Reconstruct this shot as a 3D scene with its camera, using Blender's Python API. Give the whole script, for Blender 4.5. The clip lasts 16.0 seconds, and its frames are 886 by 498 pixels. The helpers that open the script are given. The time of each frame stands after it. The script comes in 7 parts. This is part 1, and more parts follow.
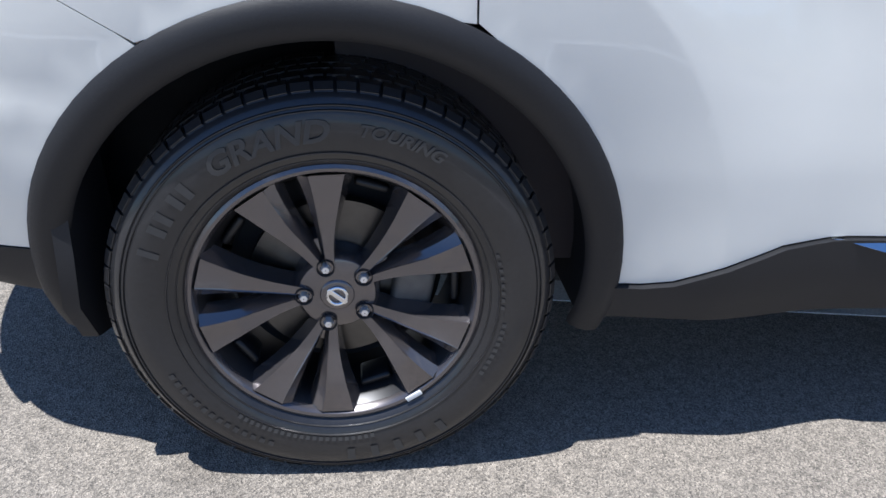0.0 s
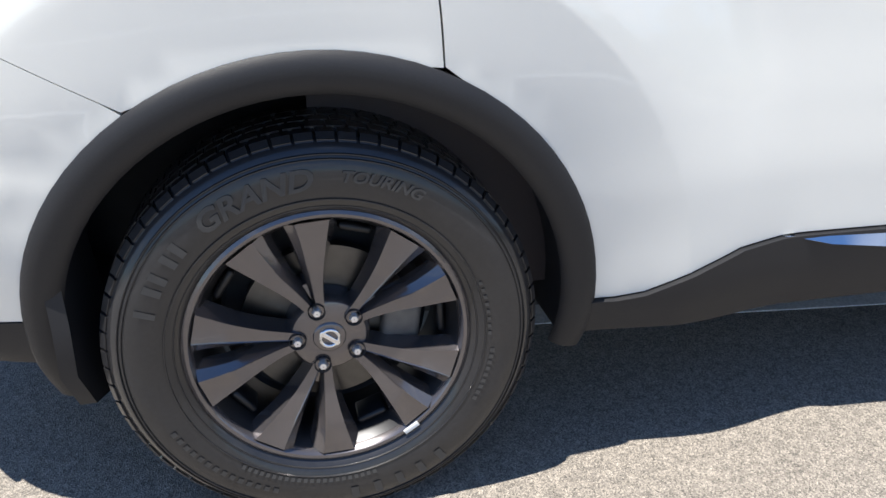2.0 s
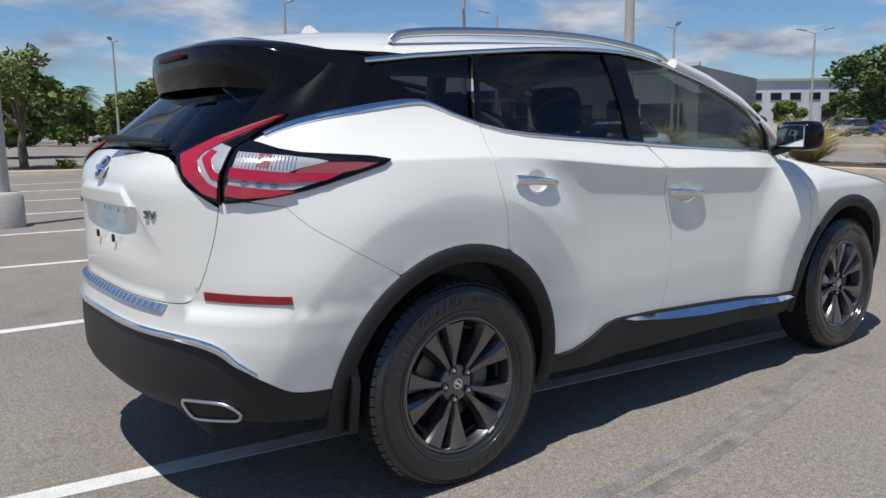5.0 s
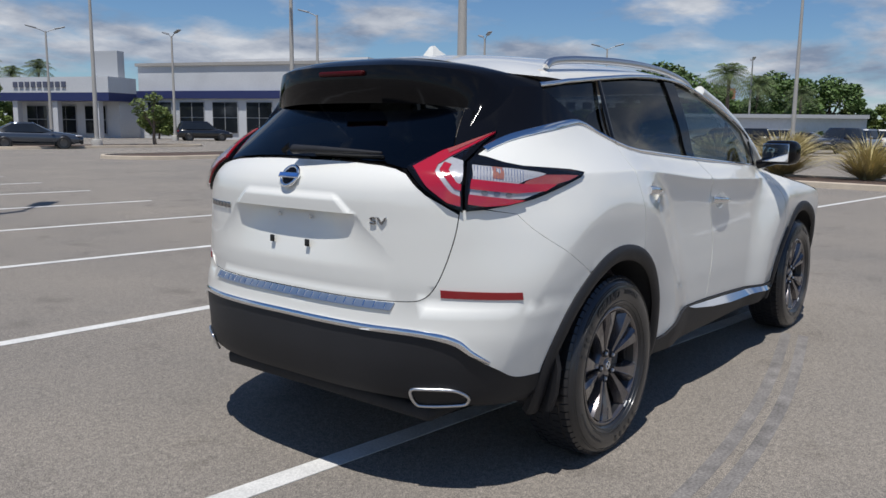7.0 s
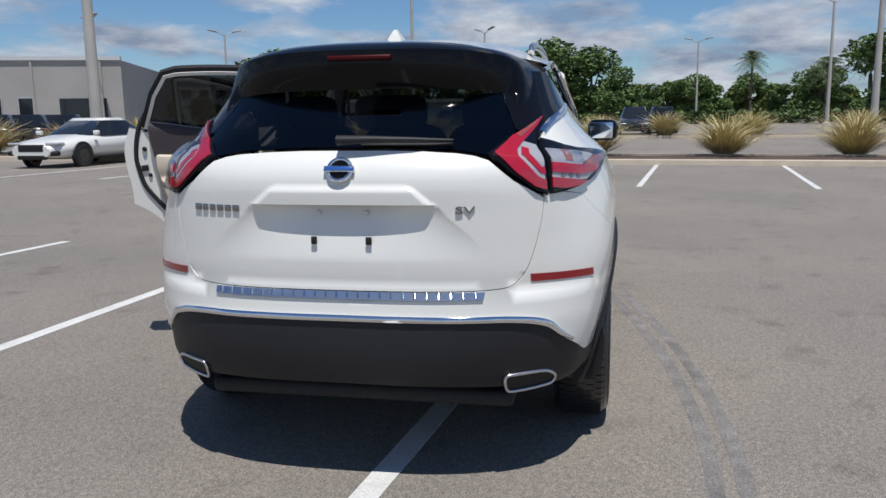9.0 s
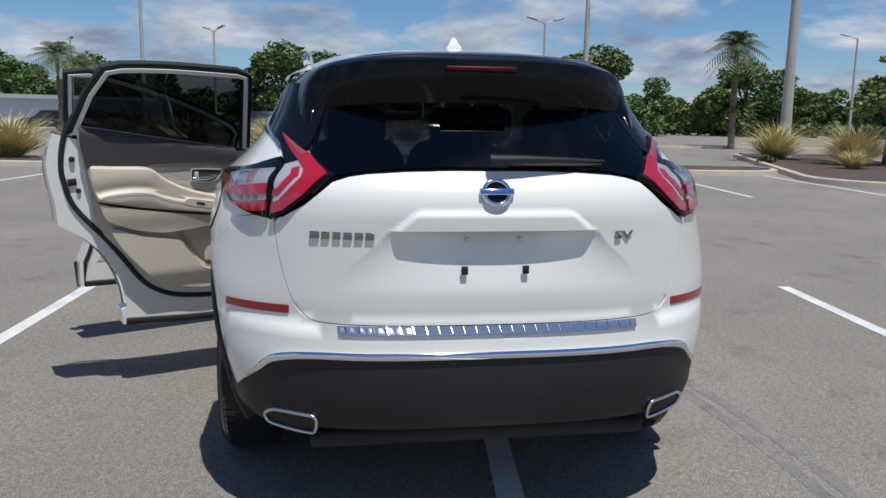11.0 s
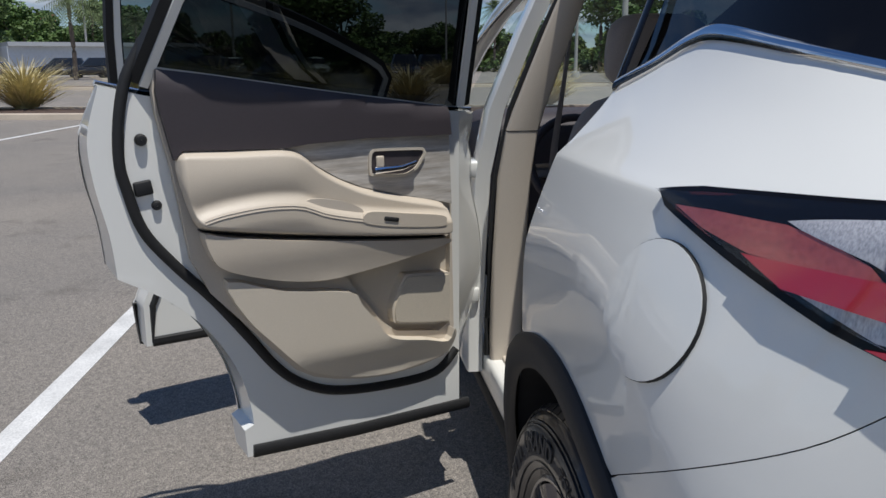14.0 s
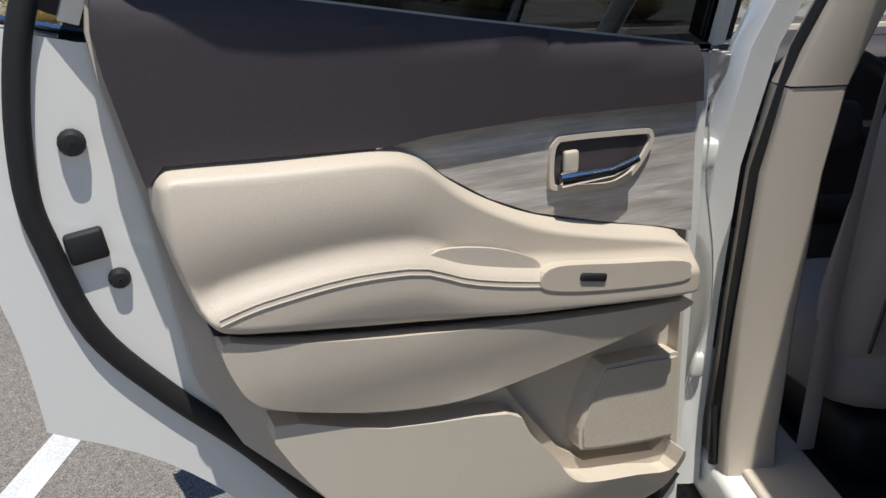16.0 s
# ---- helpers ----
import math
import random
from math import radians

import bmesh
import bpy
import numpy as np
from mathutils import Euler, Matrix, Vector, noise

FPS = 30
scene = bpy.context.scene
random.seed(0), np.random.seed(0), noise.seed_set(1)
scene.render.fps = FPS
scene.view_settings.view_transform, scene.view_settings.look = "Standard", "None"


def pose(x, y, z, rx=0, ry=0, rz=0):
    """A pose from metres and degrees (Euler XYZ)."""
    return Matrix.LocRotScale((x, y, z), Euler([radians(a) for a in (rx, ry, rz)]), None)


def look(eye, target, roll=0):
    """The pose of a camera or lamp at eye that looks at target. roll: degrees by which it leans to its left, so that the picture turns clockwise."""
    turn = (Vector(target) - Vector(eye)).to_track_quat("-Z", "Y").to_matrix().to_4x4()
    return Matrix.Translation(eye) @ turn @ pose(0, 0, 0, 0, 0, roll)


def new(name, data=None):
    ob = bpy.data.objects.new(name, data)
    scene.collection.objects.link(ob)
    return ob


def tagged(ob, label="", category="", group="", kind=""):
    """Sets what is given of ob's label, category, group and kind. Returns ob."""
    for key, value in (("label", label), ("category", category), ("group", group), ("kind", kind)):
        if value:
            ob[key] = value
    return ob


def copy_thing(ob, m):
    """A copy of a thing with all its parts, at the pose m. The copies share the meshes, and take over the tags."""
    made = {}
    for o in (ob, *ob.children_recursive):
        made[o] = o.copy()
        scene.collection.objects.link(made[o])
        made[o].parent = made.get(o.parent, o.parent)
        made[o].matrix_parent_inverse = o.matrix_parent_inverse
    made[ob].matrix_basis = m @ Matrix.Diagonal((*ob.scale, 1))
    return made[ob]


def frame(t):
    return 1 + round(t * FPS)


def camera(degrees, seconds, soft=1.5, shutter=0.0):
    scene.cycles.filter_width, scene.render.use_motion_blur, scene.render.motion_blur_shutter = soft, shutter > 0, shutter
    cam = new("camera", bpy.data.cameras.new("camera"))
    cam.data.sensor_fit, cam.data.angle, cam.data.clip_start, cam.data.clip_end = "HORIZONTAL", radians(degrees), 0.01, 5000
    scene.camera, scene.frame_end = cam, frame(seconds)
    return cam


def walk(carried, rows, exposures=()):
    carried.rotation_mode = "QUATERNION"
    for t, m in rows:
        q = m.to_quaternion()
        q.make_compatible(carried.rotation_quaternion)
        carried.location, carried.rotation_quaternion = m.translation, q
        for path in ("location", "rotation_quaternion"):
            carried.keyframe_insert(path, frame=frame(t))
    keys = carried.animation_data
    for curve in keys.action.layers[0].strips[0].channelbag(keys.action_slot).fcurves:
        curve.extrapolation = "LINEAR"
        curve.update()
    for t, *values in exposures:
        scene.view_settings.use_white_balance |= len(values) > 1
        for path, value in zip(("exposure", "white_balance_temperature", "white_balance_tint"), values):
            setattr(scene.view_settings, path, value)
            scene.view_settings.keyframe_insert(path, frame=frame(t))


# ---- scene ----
cam = camera(58.5, 16.0)
PATH = [
    (0, (0.02, -2.099, 1.089), (0.257, -0.344, 0.159), 3.1),
    (0.5, (0.044, -1.928, 1.016), (0.25, -0.208, 0.015), 2.5),
    (1, (0.03, -1.829, 0.965), (0.231, -0.14, -0.086), 2.4),
    (1.5, (-0.006, -1.903, 0.98), (0.244, -0.201, -0.04), 1.7),
    (2, (-0.048, -2.152, 1.102), (0.322, -0.372, 0.269), -0.9),
    (2.5, (-0.244, -2.41, 1.234), (0.45, -0.659, 0.562), -2.6),
    (2.9, (-0.46, -2.642, 1.298), (0.483, -0.946, 0.813), -0.3),
    (3, (-0.491, -2.673, 1.302), (0.469, -0.978, 0.848), 0.6),
    (5.5, (-2.086, -3.095, 1.287), (-0.809, -1.582, 1.0), -1.1),
    (6, (-2.414, -2.949, 1.292), (-1.053, -1.512, 1.007), -0.2),
    (6.5, (-2.696, -2.656, 1.336), (-1.267, -1.29, 1.034), 0.3),
    (7, (-2.966, -2.352, 1.348), (-1.41, -1.133, 1.047), 0.7),
    (7.5, (-3.166, -2.021, 1.336), (-1.509, -0.943, 1.03), -0.2),
    (8, (-3.316, -1.633, 1.348), (-1.537, -0.776, 1.029), -1.0),
    (8.5, (-3.522, -1.262, 1.362), (-1.651, -0.636, 1.033), -1.5),
    (9, (-3.59, -0.876, 1.344), (-1.653, -0.505, 1.011), -0.8),
    (11.5, (-3.192, 0.817, 1.394), (-1.256, 0.44, 1.062), 0.5),
    (12, (-2.813, 0.994, 1.386), (-0.883, 0.602, 1.043), 0.1),
    (12.5, (-2.418, 1.141, 1.366), (-0.481, 0.784, 1.016), -0.2),
    (13, (-2.006, 1.225, 1.355), (-0.075, 0.869, 0.974), -0.1),
    (13.5, (-1.584, 1.24, 1.367), (0.353, 0.942, 0.971), -0.6),
    (14, (-1.176, 1.31, 1.345), (0.75, 1.039, 0.881), -0.3),
    (14.5, (-0.819, 1.331, 1.349), (1.11, 1.127, 0.859), -1.0),
    (15, (-0.508, 1.319, 1.341), (1.416, 1.23, 0.804), -1.7),
    (15.5, (-0.259, 1.347, 1.319), (1.647, 1.264, 0.718), -1.6),
    (16, (-0.105, 1.398, 1.321), (1.784, 1.316, 0.67), -1.8),
]
walk(cam, [(t, look(eye, target, roll)) for t, eye, target, roll in PATH],
     [(0, 0.60, 5900, 10), (0.5, 0.97, 5900, 10), (1.0, 1.05, 6000, 10), (1.5, 1.06, 6000, 10), (2.0, 0.92, 6450, 9), (2.5, 0.38, 6650, 8), (3.0, -0.02, 6650, 8), (5.5, -0.12, 6280, 10), (6.5, -0.24, 6280, 10),
      (9.0, -0.18, 6250, 10), (11.5, -0.18, 6150, 10), (12.0, -0.20, 6150, 10), (12.5, -0.46, 6200, 10), (13.5, -0.42, 6200, 10), (14.5, -0.06, 6200, 10), (15.0, -0.02, 6250, 10), (16.0, 0.00, 6300, 10)])

# ---- sky and sun ----
SUN_TO = Vector((0.28, 0.11, -1.0)).normalized()
world = bpy.data.worlds.new("sky")
scene.world = world
world.use_nodes = True
wn, wl = world.node_tree.nodes, world.node_tree.links
wn.clear()


def wnode(kind, **values):
    n = wn.new(kind)
    for k, v in values.items():
        n.inputs[k.replace("_", " ")].default_value = v
    return n


sky = wn.new("ShaderNodeTexSky")
sky.sky_type = "NISHITA"
sky.sun_disc = False
sky.sun_elevation = math.asin(-SUN_TO.z)
sky.sun_rotation = math.atan2(-SUN_TO.x, -SUN_TO.y)
sky.air_density, sky.dust_density, sky.ozone_density = 1.0, 0.0, 1.5
wcoord = wn.new("ShaderNodeTexCoord")
wsep = wn.new("ShaderNodeSeparateXYZ")
wl.new(wcoord.outputs["Generated"], wsep.inputs[0])
wup = wn.new("ShaderNodeMath")
wup.operation = "ADD"
wup.inputs[1].default_value = 0.22
wl.new(wsep.outputs["Z"], wup.inputs[0])
wdx, wdy = wn.new("ShaderNodeMath"), wn.new("ShaderNodeMath")
for node, axis in ((wdx, "X"), (wdy, "Y")):
    node.operation = "DIVIDE"
    wl.new(wsep.outputs[axis], node.inputs[0])
    wl.new(wup.outputs[0], node.inputs[1])
wcomb = wn.new("ShaderNodeCombineXYZ")
wl.new(wdx.outputs[0], wcomb.inputs["X"])
wl.new(wdy.outputs[0], wcomb.inputs["Y"])
cloud = wnode("ShaderNodeTexNoise", Scale=1.7, Detail=10.0, Roughness=0.56, Distortion=0.25)
wl.new(wcomb.outputs[0], cloud.inputs["Vector"])
cover = wn.new("ShaderNodeValToRGB")
cover.color_ramp.elements[0].position, cover.color_ramp.elements[1].position = 0.44, 0.58
thin = wn.new("ShaderNodeMapRange")
thin.inputs["From Min"].default_value, thin.inputs["From Max"].default_value = 0.18, 0.75
thin.inputs["To Min"].default_value, thin.inputs["To Max"].default_value = 0.0, 0.15
wl.new(wsep.outputs["Z"], thin.inputs["Value"])
clear = wn.new("ShaderNodeMath")
clear.operation = "SUBTRACT"
wl.new(cloud.outputs["Fac"], clear.inputs[0])
wl.new(thin.outputs[0], clear.inputs[1])
wl.new(clear.outputs[0], cover.inputs[0])
shade = wnode("ShaderNodeTexNoise", Scale=2.2, Detail=6.0, Roughness=0.6)
wl.new(wcomb.outputs[0], shade.inputs["Vector"])
tone = wn.new("ShaderNodeValToRGB")
tone.color_ramp.elements[0].position, tone.color_ramp.elements[1].position = 0.38, 0.66
tone.color_ramp.elements[0].color, tone.color_ramp.elements[1].color = (3.2, 3.9, 5.2, 1), (9.0, 9.2, 9.6, 1)
wl.new(shade.outputs["Fac"], tone.inputs[0])
over = wn.new("ShaderNodeMix")
over.data_type = "RGBA"
wl.new(cover.outputs[0], over.inputs["Factor"])
blue = wn.new("ShaderNodeMix")
blue.data_type, blue.blend_type = "RGBA", "MULTIPLY"
blue.inputs["Factor"].default_value = 1.0
blue.inputs["B"].default_value = (0.70, 0.90, 1.14, 1)
wl.new(sky.outputs[0], blue.inputs["A"])
wl.new(blue.outputs["Result"], over.inputs["A"])
wl.new(tone.outputs[0], over.inputs["B"])
back = wnode("ShaderNodeBackground", Strength=0.083)
wl.new(over.outputs["Result"], back.inputs[0])
wout = wn.new("ShaderNodeOutputWorld")
wl.new(back.outputs[0], wout.inputs[0])

sun = new("sun", bpy.data.lights.new("sun", "SUN"))
sun.data.energy, sun.data.angle, sun.data.color = 4.9, radians(0.53), (1.0, 0.955, 0.89)
sun.matrix_world = look(-SUN_TO * 50, (0, 0, 0))
scene.view_settings.exposure = 0.0

# ---- materials ----
def hue(c):
    return (*c, 1.0)


def mat(name, color, rough=.5, metal=0., coat=0., grain=0., grain_scale=60., stain=0., stain_scale=3., bump=0., bump_scale=200., rand=0.,
        spec=.5, second=None, stretch=None, sheen=0., coat_rough=.03):
    m = bpy.data.materials.new(name)
    m.use_nodes = True
    n, l = m.node_tree.nodes, m.node_tree.links
    b = n["Principled BSDF"]
    b.inputs["Base Color"].default_value = hue(color)
    b.inputs["Roughness"].default_value, b.inputs["Metallic"].default_value = rough, metal
    b.inputs["Coat Weight"].default_value, b.inputs["Specular IOR Level"].default_value = coat, spec
    b.inputs["Coat Roughness"].default_value = coat_rough
    b.inputs["Sheen Weight"].default_value = sheen
    co = n.new("ShaderNodeTexCoord")
    src = co.outputs["Object"]
    if stretch:
        mp = n.new("ShaderNodeMapping")
        mp.inputs["Scale"].default_value = stretch
        l.new(src, mp.inputs[0])
        src = mp.outputs[0]
    last = None
    for amount, scale, detail in ((grain, grain_scale, 5.), (stain, stain_scale, 6.)):
        if amount <= 0:
            continue
        t = n.new("ShaderNodeTexNoise")
        t.inputs["Scale"].default_value, t.inputs["Detail"].default_value = scale, detail
        l.new(src, t.inputs["Vector"])
        r = n.new("ShaderNodeMapRange")
        r.inputs["From Min"].default_value, r.inputs["From Max"].default_value = .25, .75
        r.inputs["To Min"].default_value, r.inputs["To Max"].default_value = 1 - amount, 1 + amount
        l.new(t.outputs["Fac"], r.inputs["Value"])
        if last is None:
            last = r.outputs[0]
        else:
            mu = n.new("ShaderNodeMath")
            mu.operation = "MULTIPLY"
            l.new(last, mu.inputs[0])
            l.new(r.outputs[0], mu.inputs[1])
            last = mu.outputs[0]
    if rand > 0:
        oi = n.new("ShaderNodeObjectInfo")
        r = n.new("ShaderNodeMapRange")
        r.inputs["To Min"].default_value, r.inputs["To Max"].default_value = 1 - rand, 1 + rand
        l.new(oi.outputs["Random"], r.inputs["Value"])
        if last is None:
            last = r.outputs[0]
        else:
            mu = n.new("ShaderNodeMath")
            mu.operation = "MULTIPLY"
            l.new(last, mu.inputs[0])
            l.new(r.outputs[0], mu.inputs[1])
            last = mu.outputs[0]
    base = None
    if second:
        t = n.new("ShaderNodeTexNoise")
        t.inputs["Scale"].default_value, t.inputs["Detail"].default_value = second[1], 6.
        l.new(src, t.inputs["Vector"])
        rp = n.new("ShaderNodeValToRGB")
        rp.color_ramp.elements[0].position, rp.color_ramp.elements[1].position = .4, .62
        rp.color_ramp.elements[0].color, rp.color_ramp.elements[1].color = hue(color), hue(second[0])
        l.new(t.outputs["Fac"], rp.inputs[0])
        base = rp.outputs[0]
    if last is not None:
        mx = n.new("ShaderNodeVectorMath")
        mx.operation = "SCALE"
        mx.inputs[0].default_value = color
        if base is not None:
            l.new(base, mx.inputs[0])
        l.new(last, mx.inputs["Scale"])
        l.new(mx.outputs[0], b.inputs["Base Color"])
    elif base is not None:
        l.new(base, b.inputs["Base Color"])
    if bump > 0:
        t = n.new("ShaderNodeTexNoise")
        t.inputs["Scale"].default_value, t.inputs["Detail"].default_value = bump_scale, 4.
        l.new(src, t.inputs["Vector"])
        bp = n.new("ShaderNodeBump")
        bp.inputs["Strength"].default_value, bp.inputs["Distance"].default_value = min(1, bump), .002
        l.new(t.outputs["Fac"], bp.inputs["Height"])
        l.new(bp.outputs[0], b.inputs["Normal"])
    return m


def glass(name, tint, gloss=.05):
    """Tinted pane: a thin coloured sheet with a glossy face."""
    m = bpy.data.materials.new(name)
    m.use_nodes = True
    n, l = m.node_tree.nodes, m.node_tree.links
    n.remove(n["Principled BSDF"])
    tr, gl, mix, fr = n.new("ShaderNodeBsdfTransparent"), n.new("ShaderNodeBsdfGlossy"), n.new("ShaderNodeMixShader"), n.new("ShaderNodeLayerWeight")
    tr.inputs[0].default_value = hue(tint)
    gl.inputs["Roughness"].default_value = .01
    fr.inputs["Blend"].default_value = .5
    steep, scale_ = n.new("ShaderNodeMath"), n.new("ShaderNodeMath")
    steep.operation, scale_.operation = "POWER", "MULTIPLY_ADD"
    steep.inputs[1].default_value = 5
    scale_.inputs[1].default_value, scale_.inputs[2].default_value = 1 - gloss, gloss
    l.new(fr.outputs["Facing"], steep.inputs[0])
    l.new(steep.outputs[0], scale_.inputs[0])
    l.new(scale_.outputs[0], mix.inputs[0])
    l.new(tr.outputs[0], mix.inputs[1])
    l.new(gl.outputs[0], mix.inputs[2])
    l.new(mix.outputs[0], n["Material Output"].inputs[0])
    return m


M_WHITE = mat("pearl_white_paint", (.80, .79, .73), .28, coat=1.0, grain=.012, grain_scale=900, stain=.012, stain_scale=2.5)
M_BLACK = mat("gloss_black_paint", (.005, .005, .006), .10, spec=.15, coat=.12, grain=.05, grain_scale=300)
M_PLASTIC = mat("grained_black_plastic", (.018, .018, .020), .50, spec=.35, grain=.12, grain_scale=260, stain=.10, stain_scale=5, bump=.25, bump_scale=900)
M_DARK = mat("dark_underbody", (.022, .022, .024), .8, grain=.2, grain_scale=30)
M_CHROME = mat("chrome", (.82, .83, .85), .06, metal=1., grain=.02, grain_scale=80)
M_BRUSH = mat("brushed_steel", (.62, .63, .65), .28, metal=1., grain=.05, grain_scale=120)
M_RUBBER = mat("tyre_rubber", (.018, .018, .020), .40, spec=.3, coat=.7, coat_rough=.10, grain=.15, grain_scale=120, stain=.14, stain_scale=9, bump=.2, bump_scale=500)
M_TEXT = mat("tyre_lettering", (.045, .044, .043), .55, grain=.1)
M_ALLOY = mat("dark_gunmetal_alloy", (.130, .119, .122), .24, metal=.7, coat=1.0, grain=.05, grain_scale=400, coat_rough=.05)
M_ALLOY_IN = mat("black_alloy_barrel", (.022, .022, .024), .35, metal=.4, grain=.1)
M_NUT = mat("zinc_plated_nut", (.80, .80, .80), .30, metal=.7, grain=.05)
M_DKCHROME = mat("dark_chrome", (.30, .30, .31), .12, metal=1., grain=.05)
M_REDDEEP = mat("unlit_red_lens", (.055, .001, .002), .45, spec=.2, grain=.1, grain_scale=600)
M_DISC = mat("brake_disc_steel", (.13, .125, .12), .4, metal=1., grain=.1, grain_scale=50)
M_CALIPER = mat("cast_caliper", (.16, .155, .15), .6, metal=.6, grain=.2, grain_scale=40)
M_RED = mat("red_lamp_plastic", (.44, .008, .022), .12, coat=1.0, grain=.06, grain_scale=700)
M_REDDARK = mat("dark_red_reflector", (.27, .006, .010), .2, coat=.6, grain=.1, grain_scale=600)
M_CLEAR = mat("silvered_lamp_lens", (.50, .50, .52), .20, metal=.2, coat=1.0, grain=.35, grain_scale=160, stretch=(3, 3, .6))
M_AMBER = mat("amber_indicator", (.34, .14, .10), .15, coat=1.0, grain=.2, grain_scale=200)
M_REDCLEAR = mat("red_tinted_silver_lens", (.40, .085, .07), .2, metal=.2, coat=1.0, grain=.2, grain_scale=160)
M_SMOKE = mat("smoked_lamp_lens", (.20, .20, .21), .12, metal=.4, coat=1.0, grain=.2, grain_scale=200)
M_GLASS = glass("privacy_glass", (.085, .092, .095))
M_GLASSF = glass("clear_tint_glass", (.30, .35, .34))
M_LENS = glass("clear_lamp_cover", (.95, .95, .95))
M_GLASSC = glass("windscreen_glass", (.75, .82, .80))
M_BEIGE = mat("cream_leatherette", (.57, .495, .39), .45, grain=.03, grain_scale=300, stain=.02, stain_scale=6, bump=.18, bump_scale=700)
M_BEIGE2 = mat("cream_hard_trim", (.60, .53, .42), .55, grain=.03, grain_scale=300, bump=.2, bump_scale=1200)
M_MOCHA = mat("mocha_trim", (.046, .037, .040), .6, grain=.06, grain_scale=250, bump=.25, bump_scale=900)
M_SEAT = mat("mocha_seat_cloth", (.28, .248, .228), .85, grain=.12, grain_scale=350, bump=.4, bump_scale=800, sheen=.2)
M_GREYTRIM = mat("beige_door_pillar_trim", (.56, .49, .395), .6, grain=.04, grain_scale=300)
M_GRILLE = mat("speaker_mesh", (.52, .46, .36), .6, grain=.35, grain_scale=900)
M_SEAL = mat("rubber_seal", (.010, .010, .010), .65, grain=.2)
M_WOOD = mat("pale_grained_trim", (.42, .38, .325), .35, coat=.4, grain=.16, grain_scale=30, stain=.20, stain_scale=9, stretch=(1.2, 1, 16), second=((.56, .53, .48), 5.))
M_BLUE = mat("blue_badge_enamel", (.03, .10, .34), .2, coat=1.0, grain=.05)
M_STICKER = mat("white_sticker", (.8, .8, .78), .5, grain=.08, grain_scale=300)
M_LINE = mat("white_road_paint", (.62, .61, .58), .75, grain=.22, grain_scale=140, stain=.20, stain_scale=4, bump=.5, bump_scale=160)
M_KERB = mat("kerb_concrete", (.52, .44, .34), .85, grain=.12, grain_scale=40, stain=.12, stain_scale=2)
M_CONC = mat("pale_concrete", (.44, .42, .38), .85, grain=.1, grain_scale=40, stain=.1, stain_scale=1)
M_MULCH = mat("bark_mulch", (.085, .055, .040), .9, grain=.4, grain_scale=40, stain=.25, stain_scale=3, bump=1, bump_scale=60)
M_SKID = mat("rubber_mark", (.185, .172, .160), .85, grain=.45, grain_scale=90, stain=.40, stain_scale=7)


def asphalt():
    """Weathered pale asphalt with exposed stone, joints of wear and oil spots."""
    m = bpy.data.materials.new("weathered_asphalt")
    m.use_nodes = True
    n, l = m.node_tree.nodes, m.node_tree.links
    b = n["Principled BSDF"]
    b.inputs["Roughness"].default_value = .85
    co = n.new("ShaderNodeTexCoord")

    def noise_at(scale, detail, rough=.5):
        t = n.new("ShaderNodeTexNoise")
        t.inputs["Scale"].default_value, t.inputs["Detail"].default_value, t.inputs["Roughness"].default_value = scale, detail, rough
        l.new(co.outputs["Object"], t.inputs["Vector"])
        return t

    def ramp(src, a, b_, ca, cb):
        r = n.new("ShaderNodeValToRGB")
        r.color_ramp.elements[0].position, r.color_ramp.elements[1].position = a, b_
        r.color_ramp.elements[0].color, r.color_ramp.elements[1].color = hue(ca), hue(cb)
        l.new(src, r.inputs[0])
        return r.outputs[0]

    def times(a, b_):
        x = n.new("ShaderNodeMix")
        x.data_type, x.blend_type = "RGBA", "MULTIPLY"
        x.inputs["Factor"].default_value = 1
        l.new(a, x.inputs["A"])
        l.new(b_, x.inputs["B"])
        return x.outputs["Result"]
    stones = n.new("ShaderNodeTexVoronoi")
    stones.inputs["Scale"].default_value = 300
    l.new(co.outputs["Object"], stones.inputs["Vector"])
    grit = ramp(stones.outputs["Color"], .05, .95, (.085, .079, .073), (.385, .350, .308))
    fine = ramp(noise_at(420, 3).outputs["Fac"], .3, .7, (.60, .60, .60), (1.36, 1.35, 1.33))
    wear = ramp(noise_at(.35, 7, .6).outputs["Fac"], .3, .7, (.82, .825, .83), (1.12, 1.09, 1.04))
    blot = ramp(noise_at(2.3, 5, .55).outputs["Fac"], .28, .42, (.74, .73, .72), (1, 1, 1))
    patch = ramp(noise_at(38, 4, .65).outputs["Fac"], .30, .70, (.78, .78, .78), (1.24, 1.23, 1.22))
    spots = ramp(noise_at(.9, 3, .5).outputs["Fac"], .24, .32, (.62, .60, .58), (1, 1, 1))
    c = times(times(times(times(times(grit, fine), wear), blot), patch), spots)
    l.new(c, b.inputs["Base Color"])
    bp = n.new("ShaderNodeBump")
    bp.inputs["Strength"].default_value, bp.inputs["Distance"].default_value = .6, .004
    l.new(stones.outputs["Distance"], bp.inputs["Height"])
    l.new(bp.outputs[0], b.inputs["Normal"])
    return m


M_ASPHALT = asphalt()

